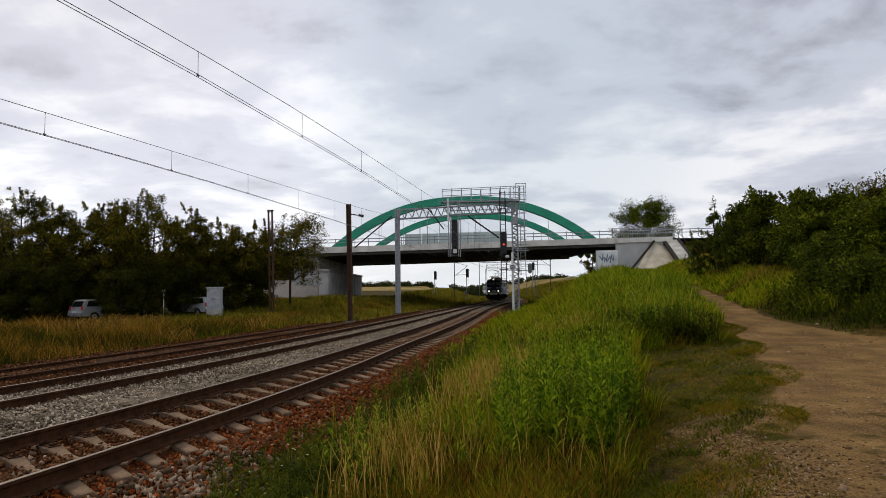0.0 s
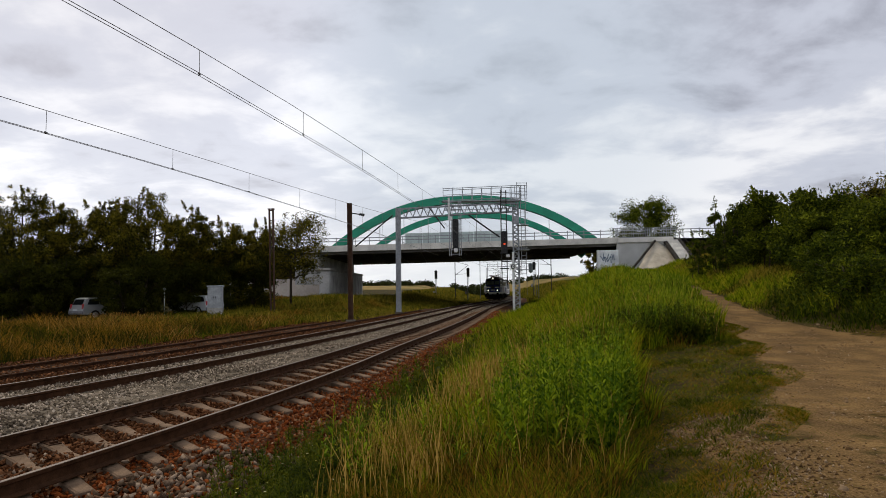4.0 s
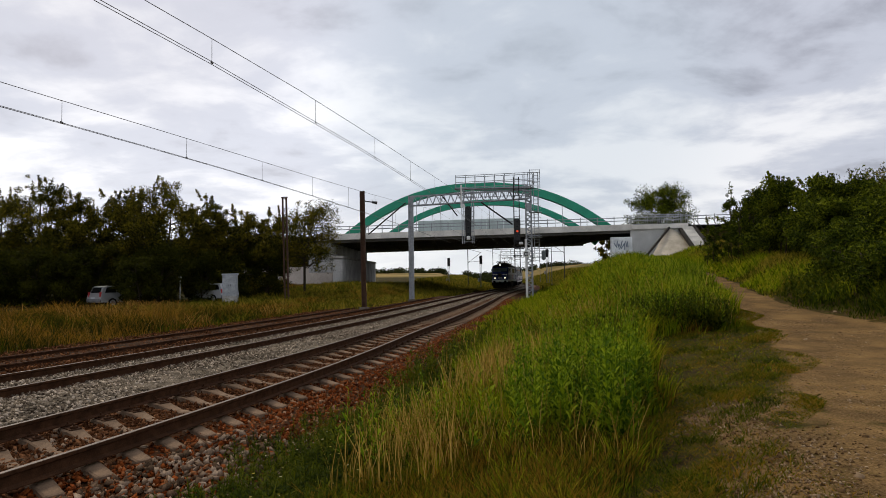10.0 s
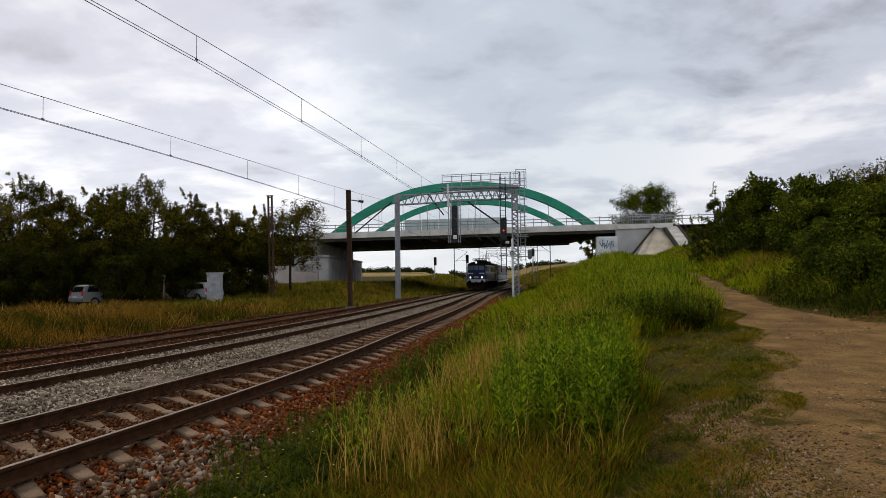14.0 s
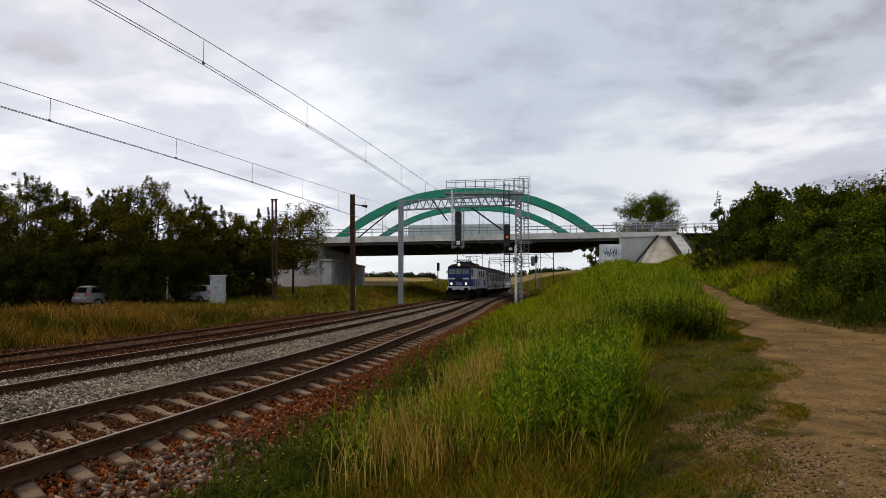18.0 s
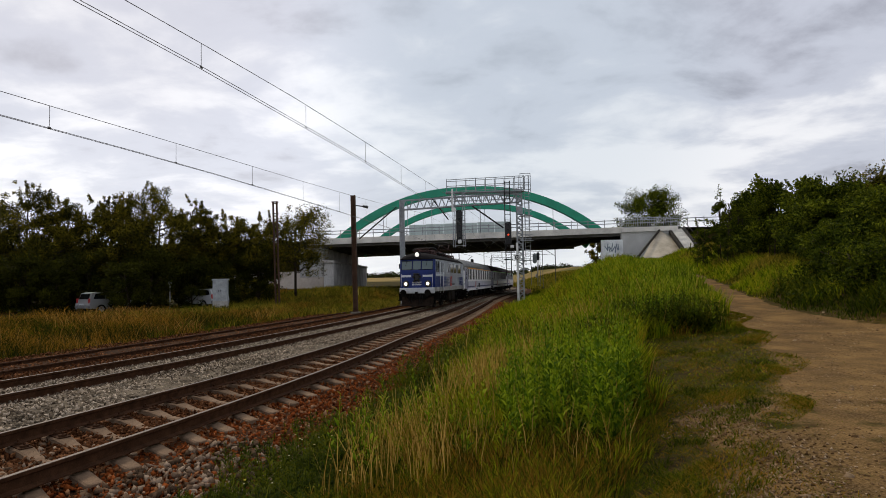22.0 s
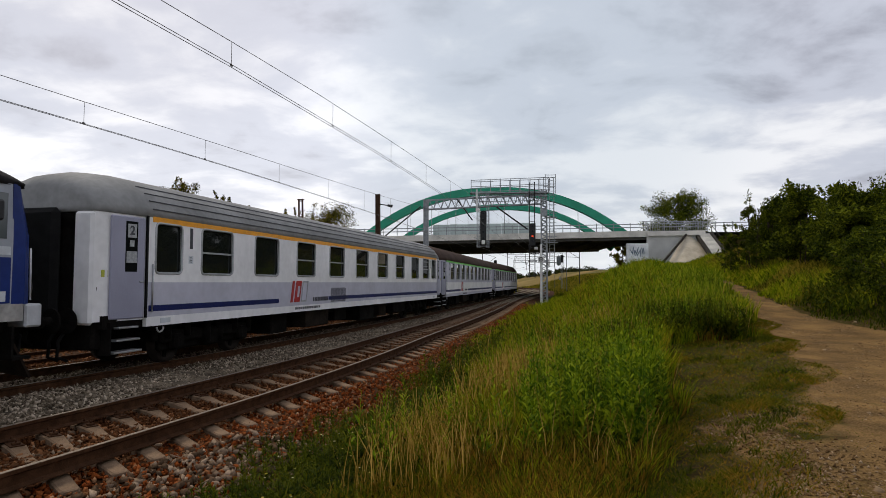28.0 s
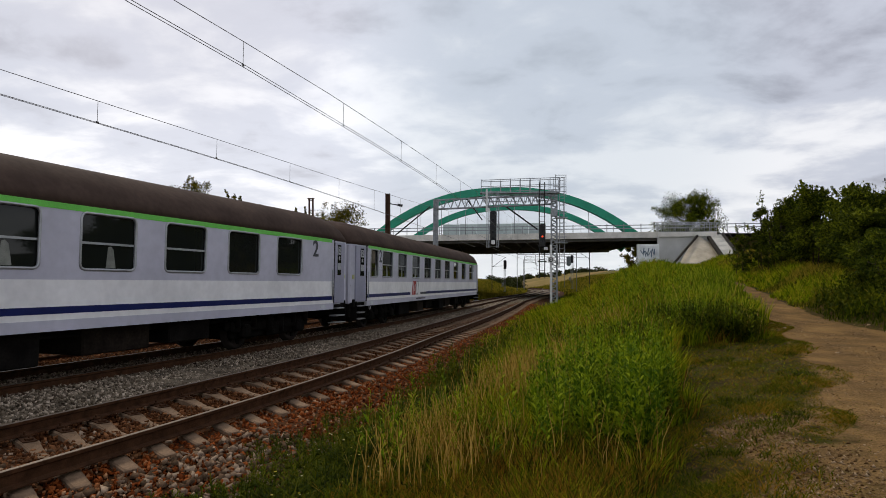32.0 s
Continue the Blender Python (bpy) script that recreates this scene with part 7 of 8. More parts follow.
    # sides: blue ends that break up into stripes, ribs, doors, windows
    for s in (-1, 1):
        for e in (1, -1):
            y = 3.6 * e if e > 0 else 4.6 * e
            plate("blue_panel", loco, s, 0.014, 7.07 * e, y, 1.41, 2.13, BLUE, "deep blue side panel")
            if e < 0:
                dots, rows = Solid(), 22
                for k in range(rows):
                    z = 1.44 + k * (0.68 / rows)
                    for c in range(26):
                        size = 0.022 * (1 - c / 27)
                        yy = y + 0.075 * c + 0.037 * (k % 2)
                        dots.box((s * 1.473, yy, z), (0.014, size * 2.2, size * 1.5))
                tagged(part("halftone_dots", dots, BLUE, loco, "fading field of small blue dots"), kind="stuff")
            n = 15 if e > 0 else 0
            for k in range(n):
                z = 1.43 + k * (0.70 / n)
                reach = (0.5 + 1.9 * (0.5 + 0.5 * math.sin(k * 2.4 + 0.6))) * (1.1 if e > 0 else 0.8)
                plate("blue_streak", loco, s, 0.013, y, y - e * reach, z, z + 0.026, BLUE)
            plate("pale_band", loco, s, 0.013, 7.06 * e, 5.25 * e, 2.17, 2.30, PALE_MARK, "pale band")
            # cab door with handrails
            plate("cab_door", loco, s, 0.016, 5.95 * e, 5.40 * e, 2.31, 3.18, LOCO_GREY)
            plate("door_lower", loco, s, 0.020, 5.94 * e, 5.41 * e, 1.46, 2.12, BLUE)
            plate("door_window", loco, s, 0.022, 5.84 * e, 5.52 * e, 2.42, 3.10, CAB_PANE)
            for y in (6.06, 5.28):
                hw = half_width(y) + 0.07
                part("handrail", Solid().tube([(s * hw, y * e, 1.0), (s * hw, y * e, 3.12)], 0.026, 6), RAIL_WHITE, loco)
            for z in (0.45, 0.85):
                part("door_step", Solid().box((s * 1.34, 5.67 * e, z), (0.3, 0.5, 0.04)), UNDER, loco)
            win = plate("cab_window", loco, s, 0.018, 6.98 * e, 6.18 * e, 2.42, 3.14, CAB_PANE)
            plate("window_bar", win, s, 0.03, 6.66 * e, 6.62 * e, 2.42, 3.14, ALLOY)
            part("mirror", Solid().box((s * 1.45, 6.75 * e, 2.85), (0.10, 0.16, 0.32), b=0.03), BLACK, loco)
        # machine room windows along the side
        for y0, y1, z0, z1, m in ((5.12, 4.72, 2.42, 3.10, PANE), (2.55, 2.18, 2.45, 3.10, PANE), (1.62, 0.20, 2.42, 3.10, PANE), (-0.05, -1.48, 2.42, 3.10, PANE), (-1.95, -2.32, 2.45, 3.10, PANE), (-2.65, -4.25, 2.40, 3.12, PANE)):
            win = slab("side_window", loco, s * 1.466, y0, y1, z0, z1, m, 0.03)
            ring = [(s * 1.478, y0, z0), (s * 1.478, y1, z0), (s * 1.474, y1, z1), (s * 1.474, y0, z1), (s * 1.478, y0, z0)]
            part("window_frame", Solid().tube(ring, 0.022, 5), ALLOY, win)
        for z in (1.62, 1.82, 2.33):
            part("rib", Solid().box((s * 1.474, -0.2, z), (0.022, 10.0, 0.018)), PALE_MARK if z > 2 else LOCO_GREY, loco)
        slab("hatch", loco, s * 1.474, -2.3, -2.7, 1.75, 2.1, LOCO_GREY, 0.02)
        for z0 in (1.55, 1.86):
            for ya, yb in ((5.25, 3.2), (-4.7, -6.4)):
                plate("thin_line", loco, s, 0.017, ya, yb, z0, z0 + 0.014, PALE_MARK)
        plate("small_tag", loco, s, 0.018, 6.02, 5.97, 1.83, 1.93, PALE_MARK)
        logo(loco, s, 1.486, 1.75, 1.44, 0.72)
        text_bars(loco, s, 1.478, 0.9, 1.56, 9, 0.17, 0.12, DARK_MARK)
        text_bars(loco, s, 1.482, -6.0 if s < 0 else -5.2, 1.52, 8, 0.12, 0.16, PALE_MARK)
        slab("info_plate", loco, s * 1.484, -5.45, -6.0, 1.74, 1.87, PALE_MARK, 0.008)
    for y in (-4.0, 4.0):
        bogie(loco, y, 1.52, 0.62, True)
    boxes = Solid()
    for y, w in ((0.9, 1.5), (-0.9, 1.5)):
        boxes.box((0, y, 0.72), (2.6, w, 0.75), b=0.04)
    part("battery_boxes", boxes, UNDER_BROWN, loco, "brown dusty equipment boxes")
    tanks = Solid()
    for y in (-6.0, -2.4, 2.4, 6.0):
        tanks.box((0, y, 0.98), (2.3, 0.9, 0.35), b=0.03)
    part("underframe", tanks.box((0, 0, 1.06), (2.5, 14.2, 0.2)), UNDER, loco)
    # roof gear: two pantographs, bus bars, resistor hood
    gear = Solid().box((0, 1.2, 3.86), (1.5, 3.0, 0.26), b=0.08).box((0, -1.3, 3.84), (1.3, 1.6, 0.22), b=0.06)
    part("roof_boxes", gear, ROOF_BLACK, loco)
    for y in np.arange(-5.6, 5.8, 0.9):
        part("insulator", Solid().tube([(-0.62, y, 3.66), (-0.62, y, 3.78), (-0.62, y, 3.82), (-0.62, y, 3.95)], [0.05, 0.09, 0.05, 0.09], 8), COPPER_ARM, loco)
    part("bus_bar", Solid().tube([(-0.62, y, 3.97 + 0.04 * math.sin(y * 2)) for y in np.arange(-5.8, 6.0, 0.6)], 0.02, 5), COPPER_ARM, loco)
    tangle = Solid()
    rng = random.Random(4)
    for k in range(14):
        y = rng.uniform(1.2, 5.6)
        tangle.tube([(rng.uniform(-1, 1), y, 3.7), (rng.uniform(-1, 1), y - 0.5, 3.95 + rng.random() * 0.22), (rng.uniform(-1, 1), y - 1.2, 3.85)], 0.018, 5)
    part("roof_cables", tangle, COPPER_ARM, loco)
    for y, up in ((4.6, 0.0), (-4.6, 1.0)):
        base, h = 3.92, 4.16 + up * 0.78
        p = part("pantograph", Solid().box((0, y, base), (1.3, 1.7, 0.06)), COPPER_ARM, loco, "red-brown pantograph, raised" if up else "red-brown pantograph, folded")
        arms = Solid()
        knee = 0.55 + 0.35 * (1 - up)
        for x in (-0.55, 0.55):
            for d in (-1, 1):
                mid = (x * 0.9, y + d * (1.15 - 0.2 * up), base + (h - base) * 0.52)
                arms.tube([(x, y + d * 0.35, base), mid, (x * 0.75, y + d * 0.12, h)], 0.02, 6)
        for d in (-1, 1):
            arms.tube([(-0.5, y + d * (1.15 - 0.2 * up), base + (h - base) * 0.52), (0.5, y + d * (1.15 - 0.2 * up), base + (h - base) * 0.52)], 0.016, 6)
            arms.tube([(-0.5, y + d * (1.15 - 0.2 * up), base + (h - base) * 0.52), (0.42, y + d * 0.12, h)], 0.01, 5)
        part("arms", arms, COPPER_ARM, p)
        bow = Solid()
        for d in (-0.15, 0.15):
            bow.tube([(-0.95, y + d, h - 0.18), (-0.75, y + d, h + 0.02), (0.75, y + d, h + 0.02), (0.95, y + d, h - 0.18)], 0.025, 6)
        part("contact_bow", bow, BLACK, p)
    # the body is a little narrower than its running gear's reach
    for ob in loco.children_recursive:
        if ob.name.split(".")[0] not in ("bogie", "wheelset", "wheel", "web"):
            for v in ob.data.vertices:
                v.co.x *= 0.93
    TRAIN.append((loco, -0.45, L, 0.12))
    return loco


def build_coach(front, upper, band, skirt, stripe_col, roof_col, windows, cls, label, first, gap, ribs):
    L, H = 24.8, 11.25
    coach = thing("passenger_coach", pose(0, 0, 0), label, "railway coach", "coaches of the train")
    # side walls in strips, with real openings between the window posts
    for s in (-1, 1):
        x = s * 1.40
        wall = part("side_wall", Solid().box((x, 0, 1.83), (0.08, 2 * H, 0.18)), upper, coach)
        slab("skirt", coach, x, -H, H, 0.875, 1.06, skirt, 0.085)
        slab("lower_band", coach, x, -H, H, 1.06, 1.74, band, 0.08)
        slab("upper_strip", coach, x, -H, H, 2.93, 3.05, upper, 0.08)
        slab("colour_line", coach, x, -H + 0.15, H - 0.12, 2.94, 3.047, stripe_col, 0.092, "bright colour line under the roof")
        g0, g1 = H - gap[0], H - gap[1]
        blue = MATS["stripe_blue"]
        slab("blue_line", coach, x, H - 0.05, g0, 1.165, 1.285, blue, 0.088)
        slab("blue_line", coach, x, g1, -H + 0.02, 1.165, 1.285, blue, 0.088)
        edges = [H] + [H - v for w in windows for v in w[:2]] + [-H]
        for k in range(0, len(edges), 2):
            slab("window_post", coach, x, edges[k], edges[k + 1], 1.92, 2.93, upper, 0.08)
        for k, (a, b, sash) in enumerate(windows):
            ya, yb = H - a, H - b
            pane = slab("window", coach, s * 1.385, ya, yb, 1.92, 2.93, COACH_PANE, 0.02, "dark compartment window")
            r, o = 0.10, s * 1.437
            loop = []
            for cy, cz, a0 in ((yb + r, 2.93 - r, 90), (yb + r, 1.92 + r, 180), (ya - r, 1.92 + r, 270), (ya - r, 2.93 - r, 0)):
                loop += [(o, cy + r * math.cos(math.radians(a0 + q)), cz + r * math.sin(math.radians(a0 + q))) for q in (0, 30, 60, 90)]
            part("window_frame", Solid().tube(loop + loop[:2], 0.028, 6), ALLOY, pane)
            corner = Solid()
            for cy, cz in ((ya, 1.92), (ya, 2.93), (yb, 1.92), (yb, 2.93)):
                dy, dz = (-1 if cy == ya else 1), (1 if cz < 2 else -1)
                corner.sweep([[(xx, cy, cz), (xx, cy + dy * 0.07, cz), (xx, cy, cz + dz * 0.07)] for xx in (s * 1.39, s * 1.438)])
            part("corner_fillet", corner, upper, pane)
            if sash:
                slab("sash_bar", pane, s * 1.405, ya, yb, 2.38, 2.42, ALLOY, 0.04)
            if sash == 2:
                # the upper light has been pulled down
                slab("sash_bar", pane, s * 1.408, ya, yb, 2.54, 2.56, ALLOY, 0.03)
                slab("sash_bar", pane, s * 1.408, ya, yb, 2.76, 2.79, ALLOY, 0.03)
            # a pale seat back seen through the glass
            if cls == "2" and k < 7:
                q = [(ya - 0.58, 1.96), (ya - 0.80, 1.96), (ya - 0.74, 2.30), (ya - 0.68, 2.36), (ya - 0.62, 2.34)]
                part("headrest", Solid().sweep([[(s * xx, yy, zz) for yy, zz in q] for xx in (1.391, 1.399)]), mat("dim_headrest", (0.24, 0.25, 0.22), 0.8), pane, "pale seat headrest")
        if ribs:
            # ventilation grille across the blue line
            a, b = H - 8.62, H - 9.82
            grille = slab("grille", coach, s * 1.446, a, b, 1.545, 1.555, DARK_MARK, 0.006, "dark outlined ventilation grille")
            slab("grille_edge", grille, s * 1.446, a, b, 1.10, 1.11, DARK_MARK, 0.006)
            for k in range(25):
                slab("grille_bar", grille, s * 1.446, a - k * 0.05, a - k * 0.05 - 0.012, 1.11, 1.545, DARK_MARK, 0.006)
        # class number, emblem, small writing
        for yc in (H - first, -H + first):
            if cls == "1":
                lettering("class_number", coach, cls, on_side(s, 1.446, yc, 2.66), 0.60, DARK_MARK, "black class number " + cls, 0.018)
            else:
                lettering("class_number", coach, cls, on_side(s, 1.446, yc, 2.68), 0.66, DARK_MARK, "dark blue-black class number " + cls, 0.012)
        for k, yc in enumerate((H - first,) if cls == "1" else (H - first + 0.10, H - first - 0.10)):
            sign = slab("pictogram", coach, s * 1.442, yc + 0.075, yc - 0.075, 2.14, 2.31, PALE_MARK, 0.006, "small pale pictogram")
            for z in (2.17, 2.21, 2.26):
                slab("pictogram_bar", sign, s * 1.446, yc + 0.05, yc - 0.03 - 0.02 * k, z, z + 0.018, DARK_MARK, 0.006)
        back = 0.4 if ribs else 0.0
        logo(coach, s, 1.446, H - gap[0] - back - (0.25 if s < 0 else 1.5), 1.16, 0.62)
        text_bars(coach, s, 1.446, H - gap[0] - back - 1.75, 1.22, 10, 0.11, 0.13 if ribs else 0.10, DARK_MARK)
        text_bars(coach, s, 1.446, H - gap[0] - 1.0, 0.98, 14, 0.12, 0.07, DARK_MARK)
        for yy in (H - 0.4, -H + 0.8):
            slab("data_panel", coach, s * 1.446, yy, yy - 0.3, 0.92, 1.02, PALE_MARK, 0.008)
        part("towing_hook", Solid().tube([(s * 1.40, H - 0.45 + 0.1 * math.cos(a), 0.84 + 0.1 * math.sin(a)) for a in (math.pi * k / 6 for k in range(6, 13))], 0.02, 5), ALLOY, coach)
        # end doors, set in and tapering towards the coupling
        for e in (1, -1):
            outer = Solid().sweep([[(s * 1.40, H * e, z), (s * 1.30, (H + 0.92) * e, z), (s * 1.24, (H + 1.15) * e, z), (s * 1.10, (H + 1.15) * e, z), (s * 1.20, H * e, z)] if s * e > 0 else [(s * 1.40, H * e, z), (s * 1.30, (H + 0.92) * e, z), (s * 1.24, (H + 1.15) * e, z), (s * 1.10, (H + 1.15) * e, z), (s * 1.20, H * e, z)][::-1] for z in (1.02, 3.05)])
            wall_end = part("vestibule_wall", outer, upper, coach)
            part("tail_lamp", Solid().tube([(s * 1.245, (H + 0.98) * e, 1.62), (s * 1.275, (H + 0.985) * e, 1.62)], 0.10, 12), RUBBER, wall_end, "dark round tail lamp")
            part("notice", Solid().box((s * 1.292, (H + 0.93) * e, 1.90), (0.01, 0.14, 0.13), pose(0, 0, 0, 0, 0, s * e * 8)), mat("yellow_green_notice", (0.45, 0.47, 0.05), 0.5), wall_end, "yellow-green notice")
            door = part("door", Solid().box((s * 1.375, (H + 0.46) * e, 2.02), (0.05, 0.80, 1.94), pose(0, 0, 0, 0, 0, s * e * 6.2), b=0.02), MATS["door_lilac"], coach, "pale lilac folding door")
            part("door_window", Solid().box((s * 1.395, (H + 0.40) * e, 2.42), (0.03, 0.30, 0.98), pose(0, 0, 0, 0, 0, s * e * 6.2), b=0.012), PANE, door)
            for dz, w, h in ((2.72, 0.20, 0.26), (2.48, 0.10, 0.12), (2.22, 0.24, 0.22)):
                part("door_sticker", Solid().box((s * 1.412, (H + 0.40) * e, dz), (0.01, w, h), pose(0, 0, 0, 0, 0, s * e * 6.2)), STICKER, door)
            lettering("sticker_number", door, "2", pose(s * 1.42, (H + 0.40) * e, 2.72, 90, 0, (90 if s > 0 else -90) + s * e * 6.2), 0.24, DARK_MARK, "black 2 on a pale sticker", 0.006)
            part("door_seam", Solid().box((s * 1.43, (H + 0.01) * e, 2.05), (0.03, 0.05, 2.0)), RUBBER, door)
            part("handle", Solid().box((s * 1.42, (H + 0.14) * e, 1.75), (0.05, 0.12, 0.04), b=0.01), ALLOY, door, "bright metal handle")
            part("grab_rail", Solid().tube([(s * 1.47, (H - 0.12) * e, 1.15), (s * 1.47, (H - 0.12) * e, 2.1)], 0.017, 6), ALLOY, coach)
            for z, w in ((0.89, 0.5), (0.66, 0.6), (0.44, 0.72)):
                part("step", Solid().box((s * 1.32, (H + 0.46) * e, z), (0.26, w, 0.035), b=0.008), ALLOY, coach, "worn metal footstep")
            part("step_side", Solid().box((s * 1.25, (H + 0.86) * e, 0.7), (0.3, 0.03, 0.6)), UNDER, coach)
    # roof with rounded ends
    arc = [(-1.445, 3.03), (-1.40, 3.22), (-1.22, 3.50), (-0.85, 3.76), (-0.4, 3.90), (0, 3.94), (0.4, 3.90), (0.85, 3.76), (1.22, 3.50), (1.40, 3.22), (1.445, 3.03)]
    rings = []
    for y, w, h in ((-12.42, 0.86, 0.55), (-12.2, 0.90, 0.82), (-11.7, 0.955, 0.96), (-11.2, 1.0, 1.0), (11.2, 1.0, 1.0), (11.7, 0.955, 0.96), (12.2, 0.90, 0.82), (12.42, 0.86, 0.55)):
        rings.append([(x * w, y, 3.03 + (z - 3.03) * h) for x, z in arc])
    part("roof", Solid().sweep(rings, True), roof_col, coach)
    if ribs:
        for x, z in ((1.417, 3.20), (1.315, 3.37), (1.20, 3.525), (0.98, 3.677)):
            for s in (-1, 1):
                part("roof_rib", Solid().box((s * x, 0, z), (0.03, 2 * H - 0.3, 0.014)), DARK_MARK, coach)
    part("floor_pan", Solid().box((0, 0, 1.0), (2.66, 24.5, 0.25)), UNDER, coach)
    # solid filler block; the unlit inside is put into its dark colour
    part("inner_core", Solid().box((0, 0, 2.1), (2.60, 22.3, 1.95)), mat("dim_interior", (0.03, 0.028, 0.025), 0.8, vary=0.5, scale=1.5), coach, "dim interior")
    for e in (1, -1):
        # near-black colour puts the shade between vehicles on the end wall
        part("end_wall", Solid().box((0, 12.36 * e, 2.0), (2.30, 0.06, 2.0)), UNDER, coach, "end wall, shade between the vehicles in its dark colour")
        for s in (-1, 1):
            part("end_pillar", Solid().box((s * 1.05, 12.40 * e, 2.0), (0.42, 0.12, 2.06), b=0.05), upper, coach)
        part("gangway", Solid().box((0, 12.50 * e, 2.0), (1.2, 0.22, 2.2), b=0.1), RUBBER, coach, "black rubber gangway")
        for s in (-1, 1) if e < 0 else ():
            part("tail_lamp", Solid().tube([(s * 1.0, 12.42 * e, 1.35), (s * 1.0, 12.47 * e, 1.35)], 0.08, 10), RED, coach)
        part("headstock", Solid().box((0, 12.22 * e, 0.82), (2.4, 0.22, 0.62), b=0.03), UNDER, coach)
        for px in (-0.7, -0.5, 0.45, 0.65):
            part("brake_hose", Solid().tube([(px, 12.34 * e, 0.95), (px, 12.55 * e, 0.70), (px + 0.06, 12.52 * e, 0.40), (px, 12.36 * e, 0.32)], 0.03, 6), RUBBER, coach)
        buffers(coach, 12.30 * e, 0.28 * e)
        bogie(coach, 8.6 * e, 1.25, 0.46, False)
    rng = random.Random(int(front))
    for k, y in enumerate((-5.2, -3.4, -1.2, 1.0, 3.2, 5.4)):
        w = rng.uniform(0.9, 1.7)
        part("equipment_box", Solid().box((0, y, 0.66), (2.5 - 0.3 * (k % 2), w, 0.50 + 0.12 * (k % 3)), b=0.03), UNDER_BROWN if k % 3 == 1 else UNDER, coach)
    part("truss_pipe", Solid().tube([(-1.0, -6.6, 0.75), (-1.0, 6.6, 0.75)], 0.04, 6), UNDER, coach)
    TRAIN.append((coach, front, L, 0.0))
    return coach


def build_train():
    lilac = mat("lilac_grey_paint", (0.52, 0.515, 0.595), 0.42, vary=0.10, scale=0.8, fine=6, bump=0.01)
    white = mat("coach_white_paint", (0.85, 0.84, 0.84), 0.42, vary=0.10, scale=0.8, fine=6, bump=0.01)
    mat("stripe_blue", (0.007, 0.013, 0.095), 0.45, vary=0.12, spec=0.2)
    mat("door_lilac", (0.33, 0.33, 0.42), 0.45, vary=0.12, scale=1)
    yellow = mat("amber_line", (0.84, 0.35, 0.010), 0.45, vary=0.1)
    green = mat("bright_green_line", (0.15, 0.60, 0.075), 0.45, vary=0.1)
    silver = mat("grey_ribbed_roof", (0.27, 0.27, 0.265), 0.7, vary=0.18, scale=0.9, fine=8)
    brown = mat("brown_roof", (0.068, 0.046, 0.036), 0.8, vary=0.22, scale=0.9, fine=8)
    build_locomotive()
    first = [(0.22, 1.03, 0), (1.70, 2.92, 1), (3.92, 5.14, 0), (6.22, 7.44, 1), (8.50, 9.72, 1), (10.80, 12.02, 1), (13.08, 14.30, 1), (15.38, 16.58, 1), (17.72, 18.90, 0), (19.66, 20.84, 2), (21.34, 22.16, 0)]
    second = [(1.50 + 1.99 * k, 2.72 + 1.99 * k, (2 if k == 0 else 1) if k < 8 else 0) for k in range(10)]
    third = [(0.38, 1.20, 0), (1.70, 3.00, 1), (3.72, 4.99, 1), (5.86, 7.15, 1), (7.99, 9.29, 1), (10.15, 11.45, 1), (12.40, 13.65, 1), (14.70, 15.95, 1), (17.10, 18.35, 0), (19.60, 20.85, 1)]
    build_coach(15.55, white, lilac, white, yellow, silver, first, "1", "white and lilac first class coach with amber line and grey roof", 1.33, (5.19, 8.45), True)
    build_coach(40.80, lilac, white, lilac, green, brown, second, "2", "lilac and white second class coach with green line and brown roof", 1.12, (5.05, 8.25), False)
    build_coach(66.05, lilac, white, lilac, green, brown, third, "2", "last lilac and white second class coach with brown roof", 1.48, (5.6, 8.4), False)


build_train()


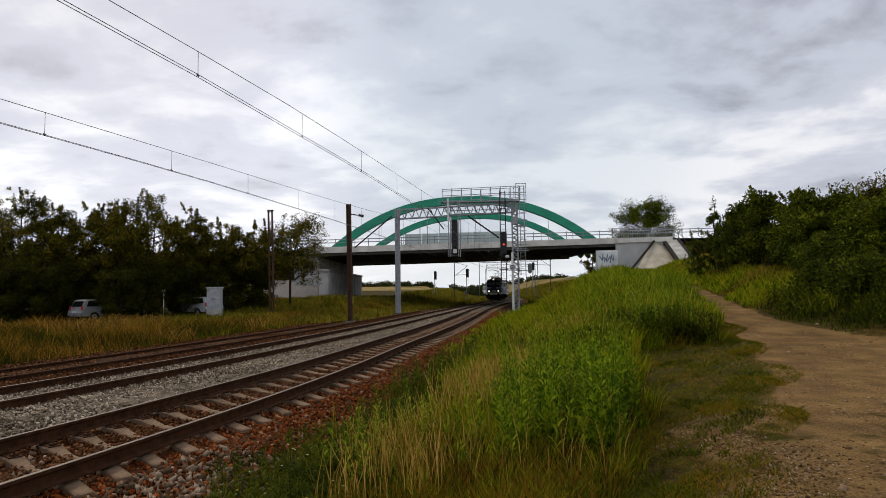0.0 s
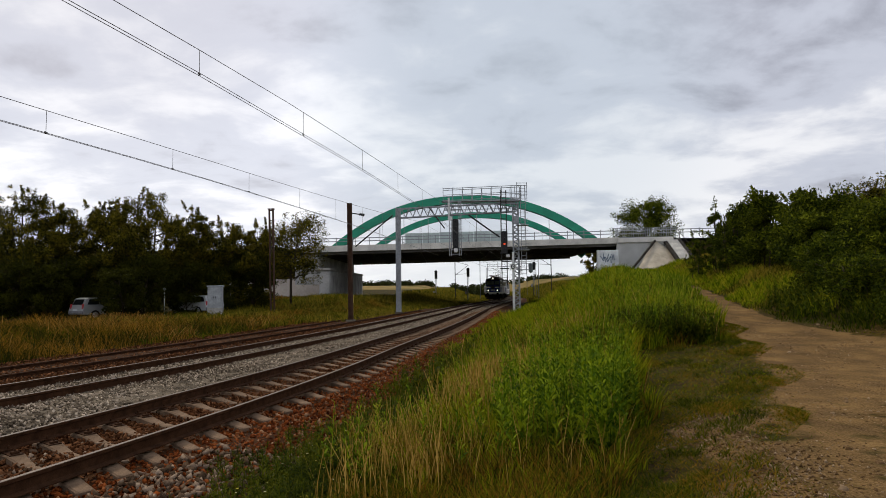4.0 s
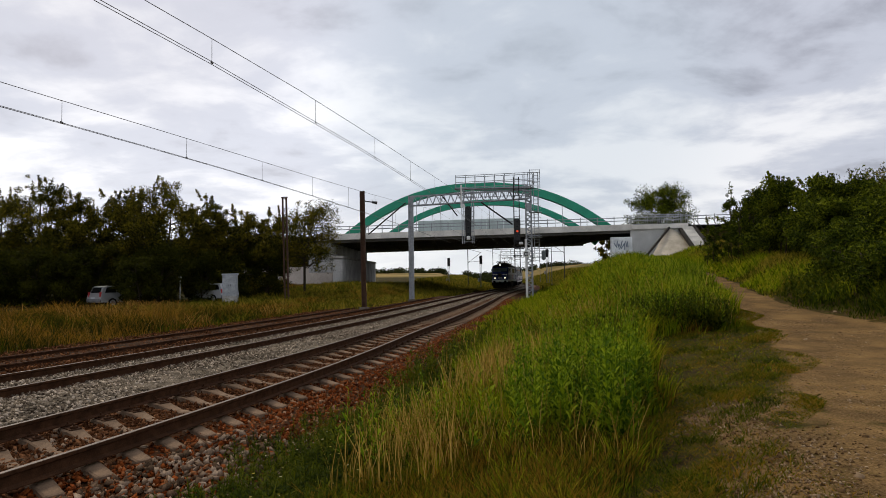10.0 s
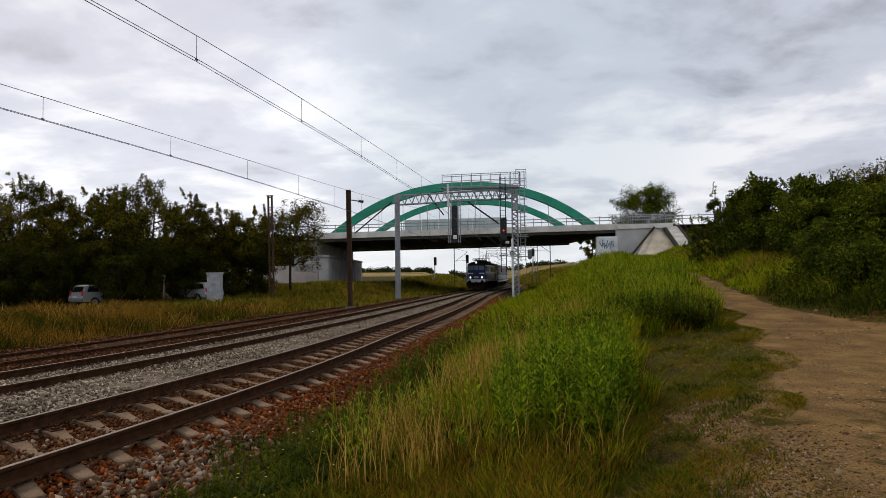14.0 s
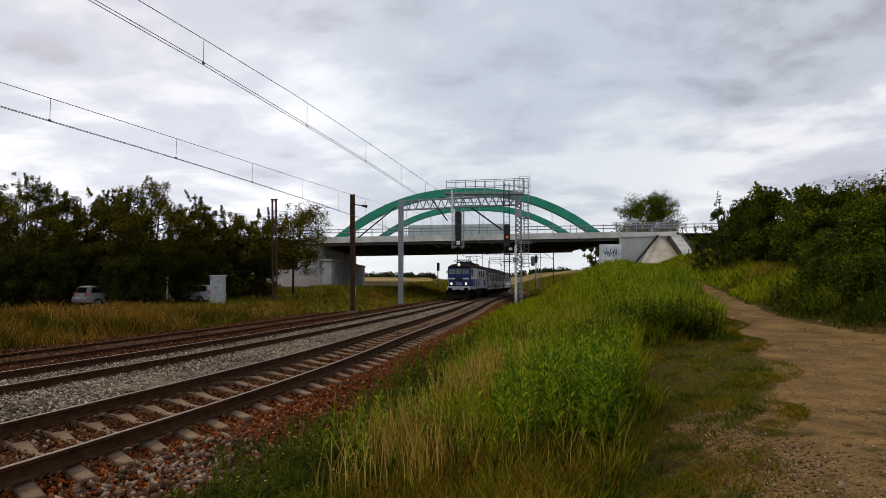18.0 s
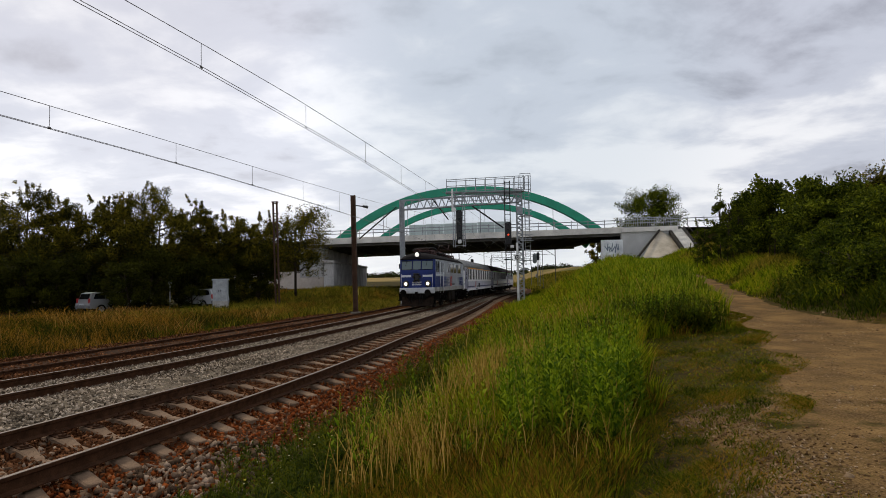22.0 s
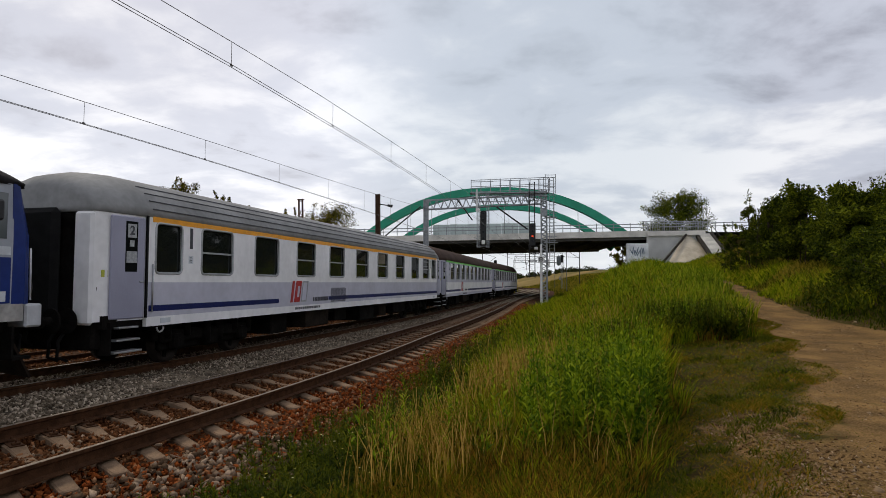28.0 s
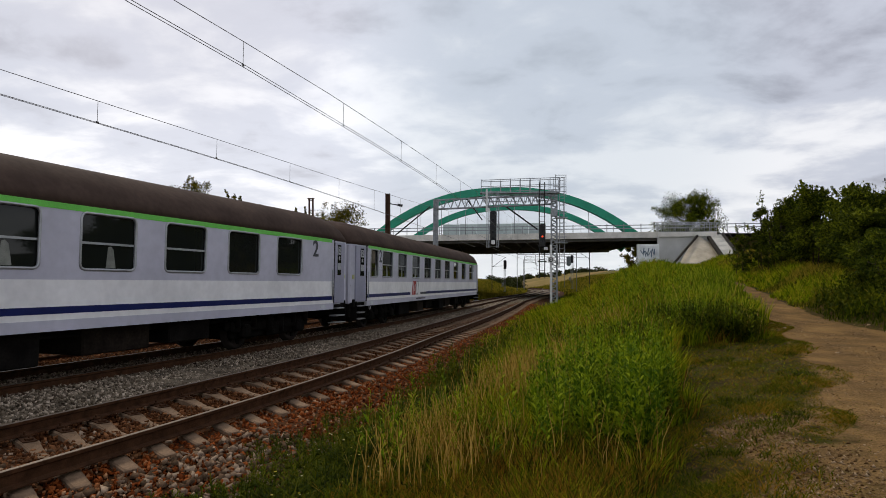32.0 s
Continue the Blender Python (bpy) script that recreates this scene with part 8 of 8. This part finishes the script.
# ---- cars, cabinet, small posts ----
def build_car(m, paint, label, group=""):
    """An estate car; its nose points to +x."""
    car = thing("car", m, label, "car", group)
    w = 0.86
    low = [(-2.12, 0.35), (-2.16, 0.62), (-2.08, 0.95), (1.0, 0.98), (1.95, 0.82), (2.12, 0.62), (2.10, 0.34)]
    body = Solid().sweep([[(x, y * f, z) for x, z in low] for y, f in ((-w, 0.98), (-w * 0.97, 1.0), (w * 0.97, 1.0), (w, 0.98))])
    part("body", body, paint, car)
    cab = [(-2.04, 0.94), (-1.85, 1.40), (-1.55, 1.47), (0.05, 1.47), (0.40, 1.38), (1.02, 0.96)]
    part("cabin", Solid().sweep([[(x, y, z) for x, z in cab] for y in (-0.68, 0.68)]), paint, car)
    for s in (-1, 1):
        for x0, x1 in ((-1.78, -0.98), (-0.92, -0.10), (-0.04, 0.72)):
            q = [(x0, 1.0), (x1, 1.0), (min(x1, 0.36), 1.37), (max(x0, -1.66), 1.37)]
            win = part("side_window", Solid().sweep([[(x, s * 0.665, z) for x, z in q], [(x, s * 0.692, z) for x, z in q]]), PANE, car)
        for x in (-1.35, 1.30):
            tyre = part("wheel", Solid().tube([(x, s * 0.70, 0.31), (x, s * 0.88, 0.31)], 0.31, 18), RUBBER, car)
            part("rim", Solid().tube([(x, s * 0.875, 0.31), (x, s * 0.89, 0.31)], 0.20, 12), ALLOY, tyre)
        part("tail_light", Solid().box((-2.10, s * 0.70, 0.88), (0.08, 0.18, 0.34), b=0.02), RED, car)
        part("headlight", Solid().box((2.02, s * 0.62, 0.72), (0.12, 0.30, 0.16), b=0.04), ALLOY, car)
        part("mirror", Solid().box((0.62, s * 0.95, 1.02), (0.12, 0.18, 0.13), b=0.03), paint, car)
    back = [(-2.055, 1.0), (-1.905, 1.36)]
    part("rear_window", Solid().sweep([[(back[0][0] - e, -0.58, back[0][1]), (back[0][0] - e, 0.58, back[0][1]), (back[1][0] - e, 0.52, back[1][1]), (back[1][0] - e, -0.52, back[1][1])] for e in (0.0, 0.015)]), PANE, car)
    front = [(0.97, 1.0), (0.42, 1.37)]
    part("windscreen", Solid().sweep([[(front[0][0] + e, -0.60, front[0][1]), (front[0][0] + e, 0.60, front[0][1]), (front[1][0] + e, 0.55, front[1][1]), (front[1][0] + e, -0.55, front[1][1])] for e in (0.0, 0.02)]), PANE, car)
    for x in (-2.16, 2.12):
        part("bumper", Solid().box((x, 0, 0.48), (0.12, 1.66, 0.22), b=0.04), mat("grey_bumper", (0.16, 0.16, 0.17), 0.6), car)
    part("plate", Solid().box((-2.225, 0, 0.66), (0.015, 0.52, 0.11)), PALE_MARK, car)
    return car


SILVER = mat("silver_car_paint", (0.42, 0.43, 0.44), 0.3, 0.5, vary=0.06, scale=1, bump=0.0, coat=0.6)
WHITE_CAR = mat("white_car_paint", (0.45, 0.46, 0.47), 0.3, vary=0.06, scale=1, bump=0.0, coat=0.6)
GREY_CAR = mat("dark_grey_car_paint", (0.10, 0.11, 0.12), 0.3, 0.4, vary=0.06, scale=1, bump=0.0, coat=0.6)
build_car(pose(-23.7, 43.8, float(land(-23.7, 43.8)) + 0.02, 0, 0, 60), SILVER, "silver estate car parked under the trees", "parked cars")
build_car(pose(-19.2, 48.2, float(land(-19.2, 48.2)) + 0.02, 0, 0, 150), WHITE_CAR, "pale car parked behind the grey cabinet", "parked cars")
ROAD_CAR = build_car(pose(0, 79, 7.3), GREY_CAR, "dark grey car driving over the bridge")


def build_cabinet():
    c = thing("cable_cabinet", pose(-16.2, 44.1, float(land(-16.2, 44.1)) + 0.42, 0, 0, 6), "pale grey weathered cable cabinet in the grass", "cabinet")
    grey = mat("weathered_cabinet", (0.40, 0.42, 0.43), 0.7, vary=0.25, scale=3, fine=15)
    part("plinth", Solid().box((0, 0, -0.1), (1.0, 0.5, 0.72), b=0.02), CONCRETE_DARK, c)
    part("body", Solid().box((0, 0, 0.98), (0.98, 0.46, 1.5), b=0.015), grey, c)
    part("roof", Solid().box((0, 0, 1.78), (1.10, 0.58, 0.10), b=0.03), grey, c)
    for x in (-0.245, 0.245):
        d = part("door", Solid().box((x, -0.236, 0.98), (0.47, 0.02, 1.38), b=0.006), grey, c)
        part("handle", Solid().box((x * 0.3, -0.26, 1.0), (0.03, 0.03, 0.14)), BLACK, d)


build_cabinet()


def build_small_post():
    p = thing("marker_stake", pose(-20.4, 45.4, float(land(-20.4, 45.4))), "thin white stake with a small head under the trees", "stake")
    part("stake", Solid().tube([(0, 0, 0), (0, 0, 2.0)], 0.035, 6), WHITE, p)
    part("head", Solid().box((0, 0, 2.1), (0.22, 0.1, 0.2), b=0.03), WHITE, p)


build_small_post()


# ---- the train's run: metres along the line of the locomotive's lamps ----
RUN_T = np.array([-1, 0, 3, 5.5, 8, 10, 11.5, 13, 14.5, 16.5, 18, 19, 20, 21, 22, 23, 24, 25, 25.5, 27.5, 28, 29.5, 30, 30.8, 32, 33])
RUN_S = np.array([107.2, 106.8, 105.2, 102.3, 98.9, 95.4, 91.9, 87.0, 81.0, 71.8, 64.9, 60.5, 55.4, 49.6, 42.9, 35.9, 28.55, 21.15, 17.4, 0.35, -3.95, -18.5, -23.45, -31.06, -44.1, -55.1])
run_at = natural_spline(RUN_T, RUN_S)


def on_rails(t, front, length, off):
    """Pose of a vehicle whose nose lies `front` metres behind the lamps; it stands on its two bogies. +y is its nose."""
    s = float(run_at(t)) + front + length / 2
    (ax, ay, _), (bx, by, _) = on_line(s - length * 0.36, off), on_line(s + length * 0.36, off)
    return pose(float(ax + bx) / 2, float(ay + by) / 2, 0, 0, 0, math.degrees(math.atan2(-(ax - bx), ay - by)))


def motions():
    times = [i * 0.5 for i in range(65)]
    for ob, front, length, off in TRAIN:
        walk(ob, [(t, on_rails(t, front, length, off)) for t in times])
    # wheels roll without slipping, a row for every 75 degrees or so
    for wheel, y, r in WHEELS:
        rows, last = [], None
        for k in range(961):
            t = k / 30
            a = -math.degrees((float(run_at(0)) - float(run_at(t))) / r)
            if k in (0, 960) or abs(a - last) > 34:
                rows.append((t, pose(0, y, r, a, 0, 0)))
                last = a
        walk(wheel, rows)
    # the car crosses the bridge from left to right
    walk(ROAD_CAR, [(t, pose(13.2 + 18.6 * (t - 6.0), 84.0, 7.30 + 0.018 * (13.2 + 18.6 * (min(max(t, 4), 8) - 6.0)))) for t in (0.0, 4.0, 5.0, 6.0, 7.0, 8.0, 20.0, 32.0)])


motions()
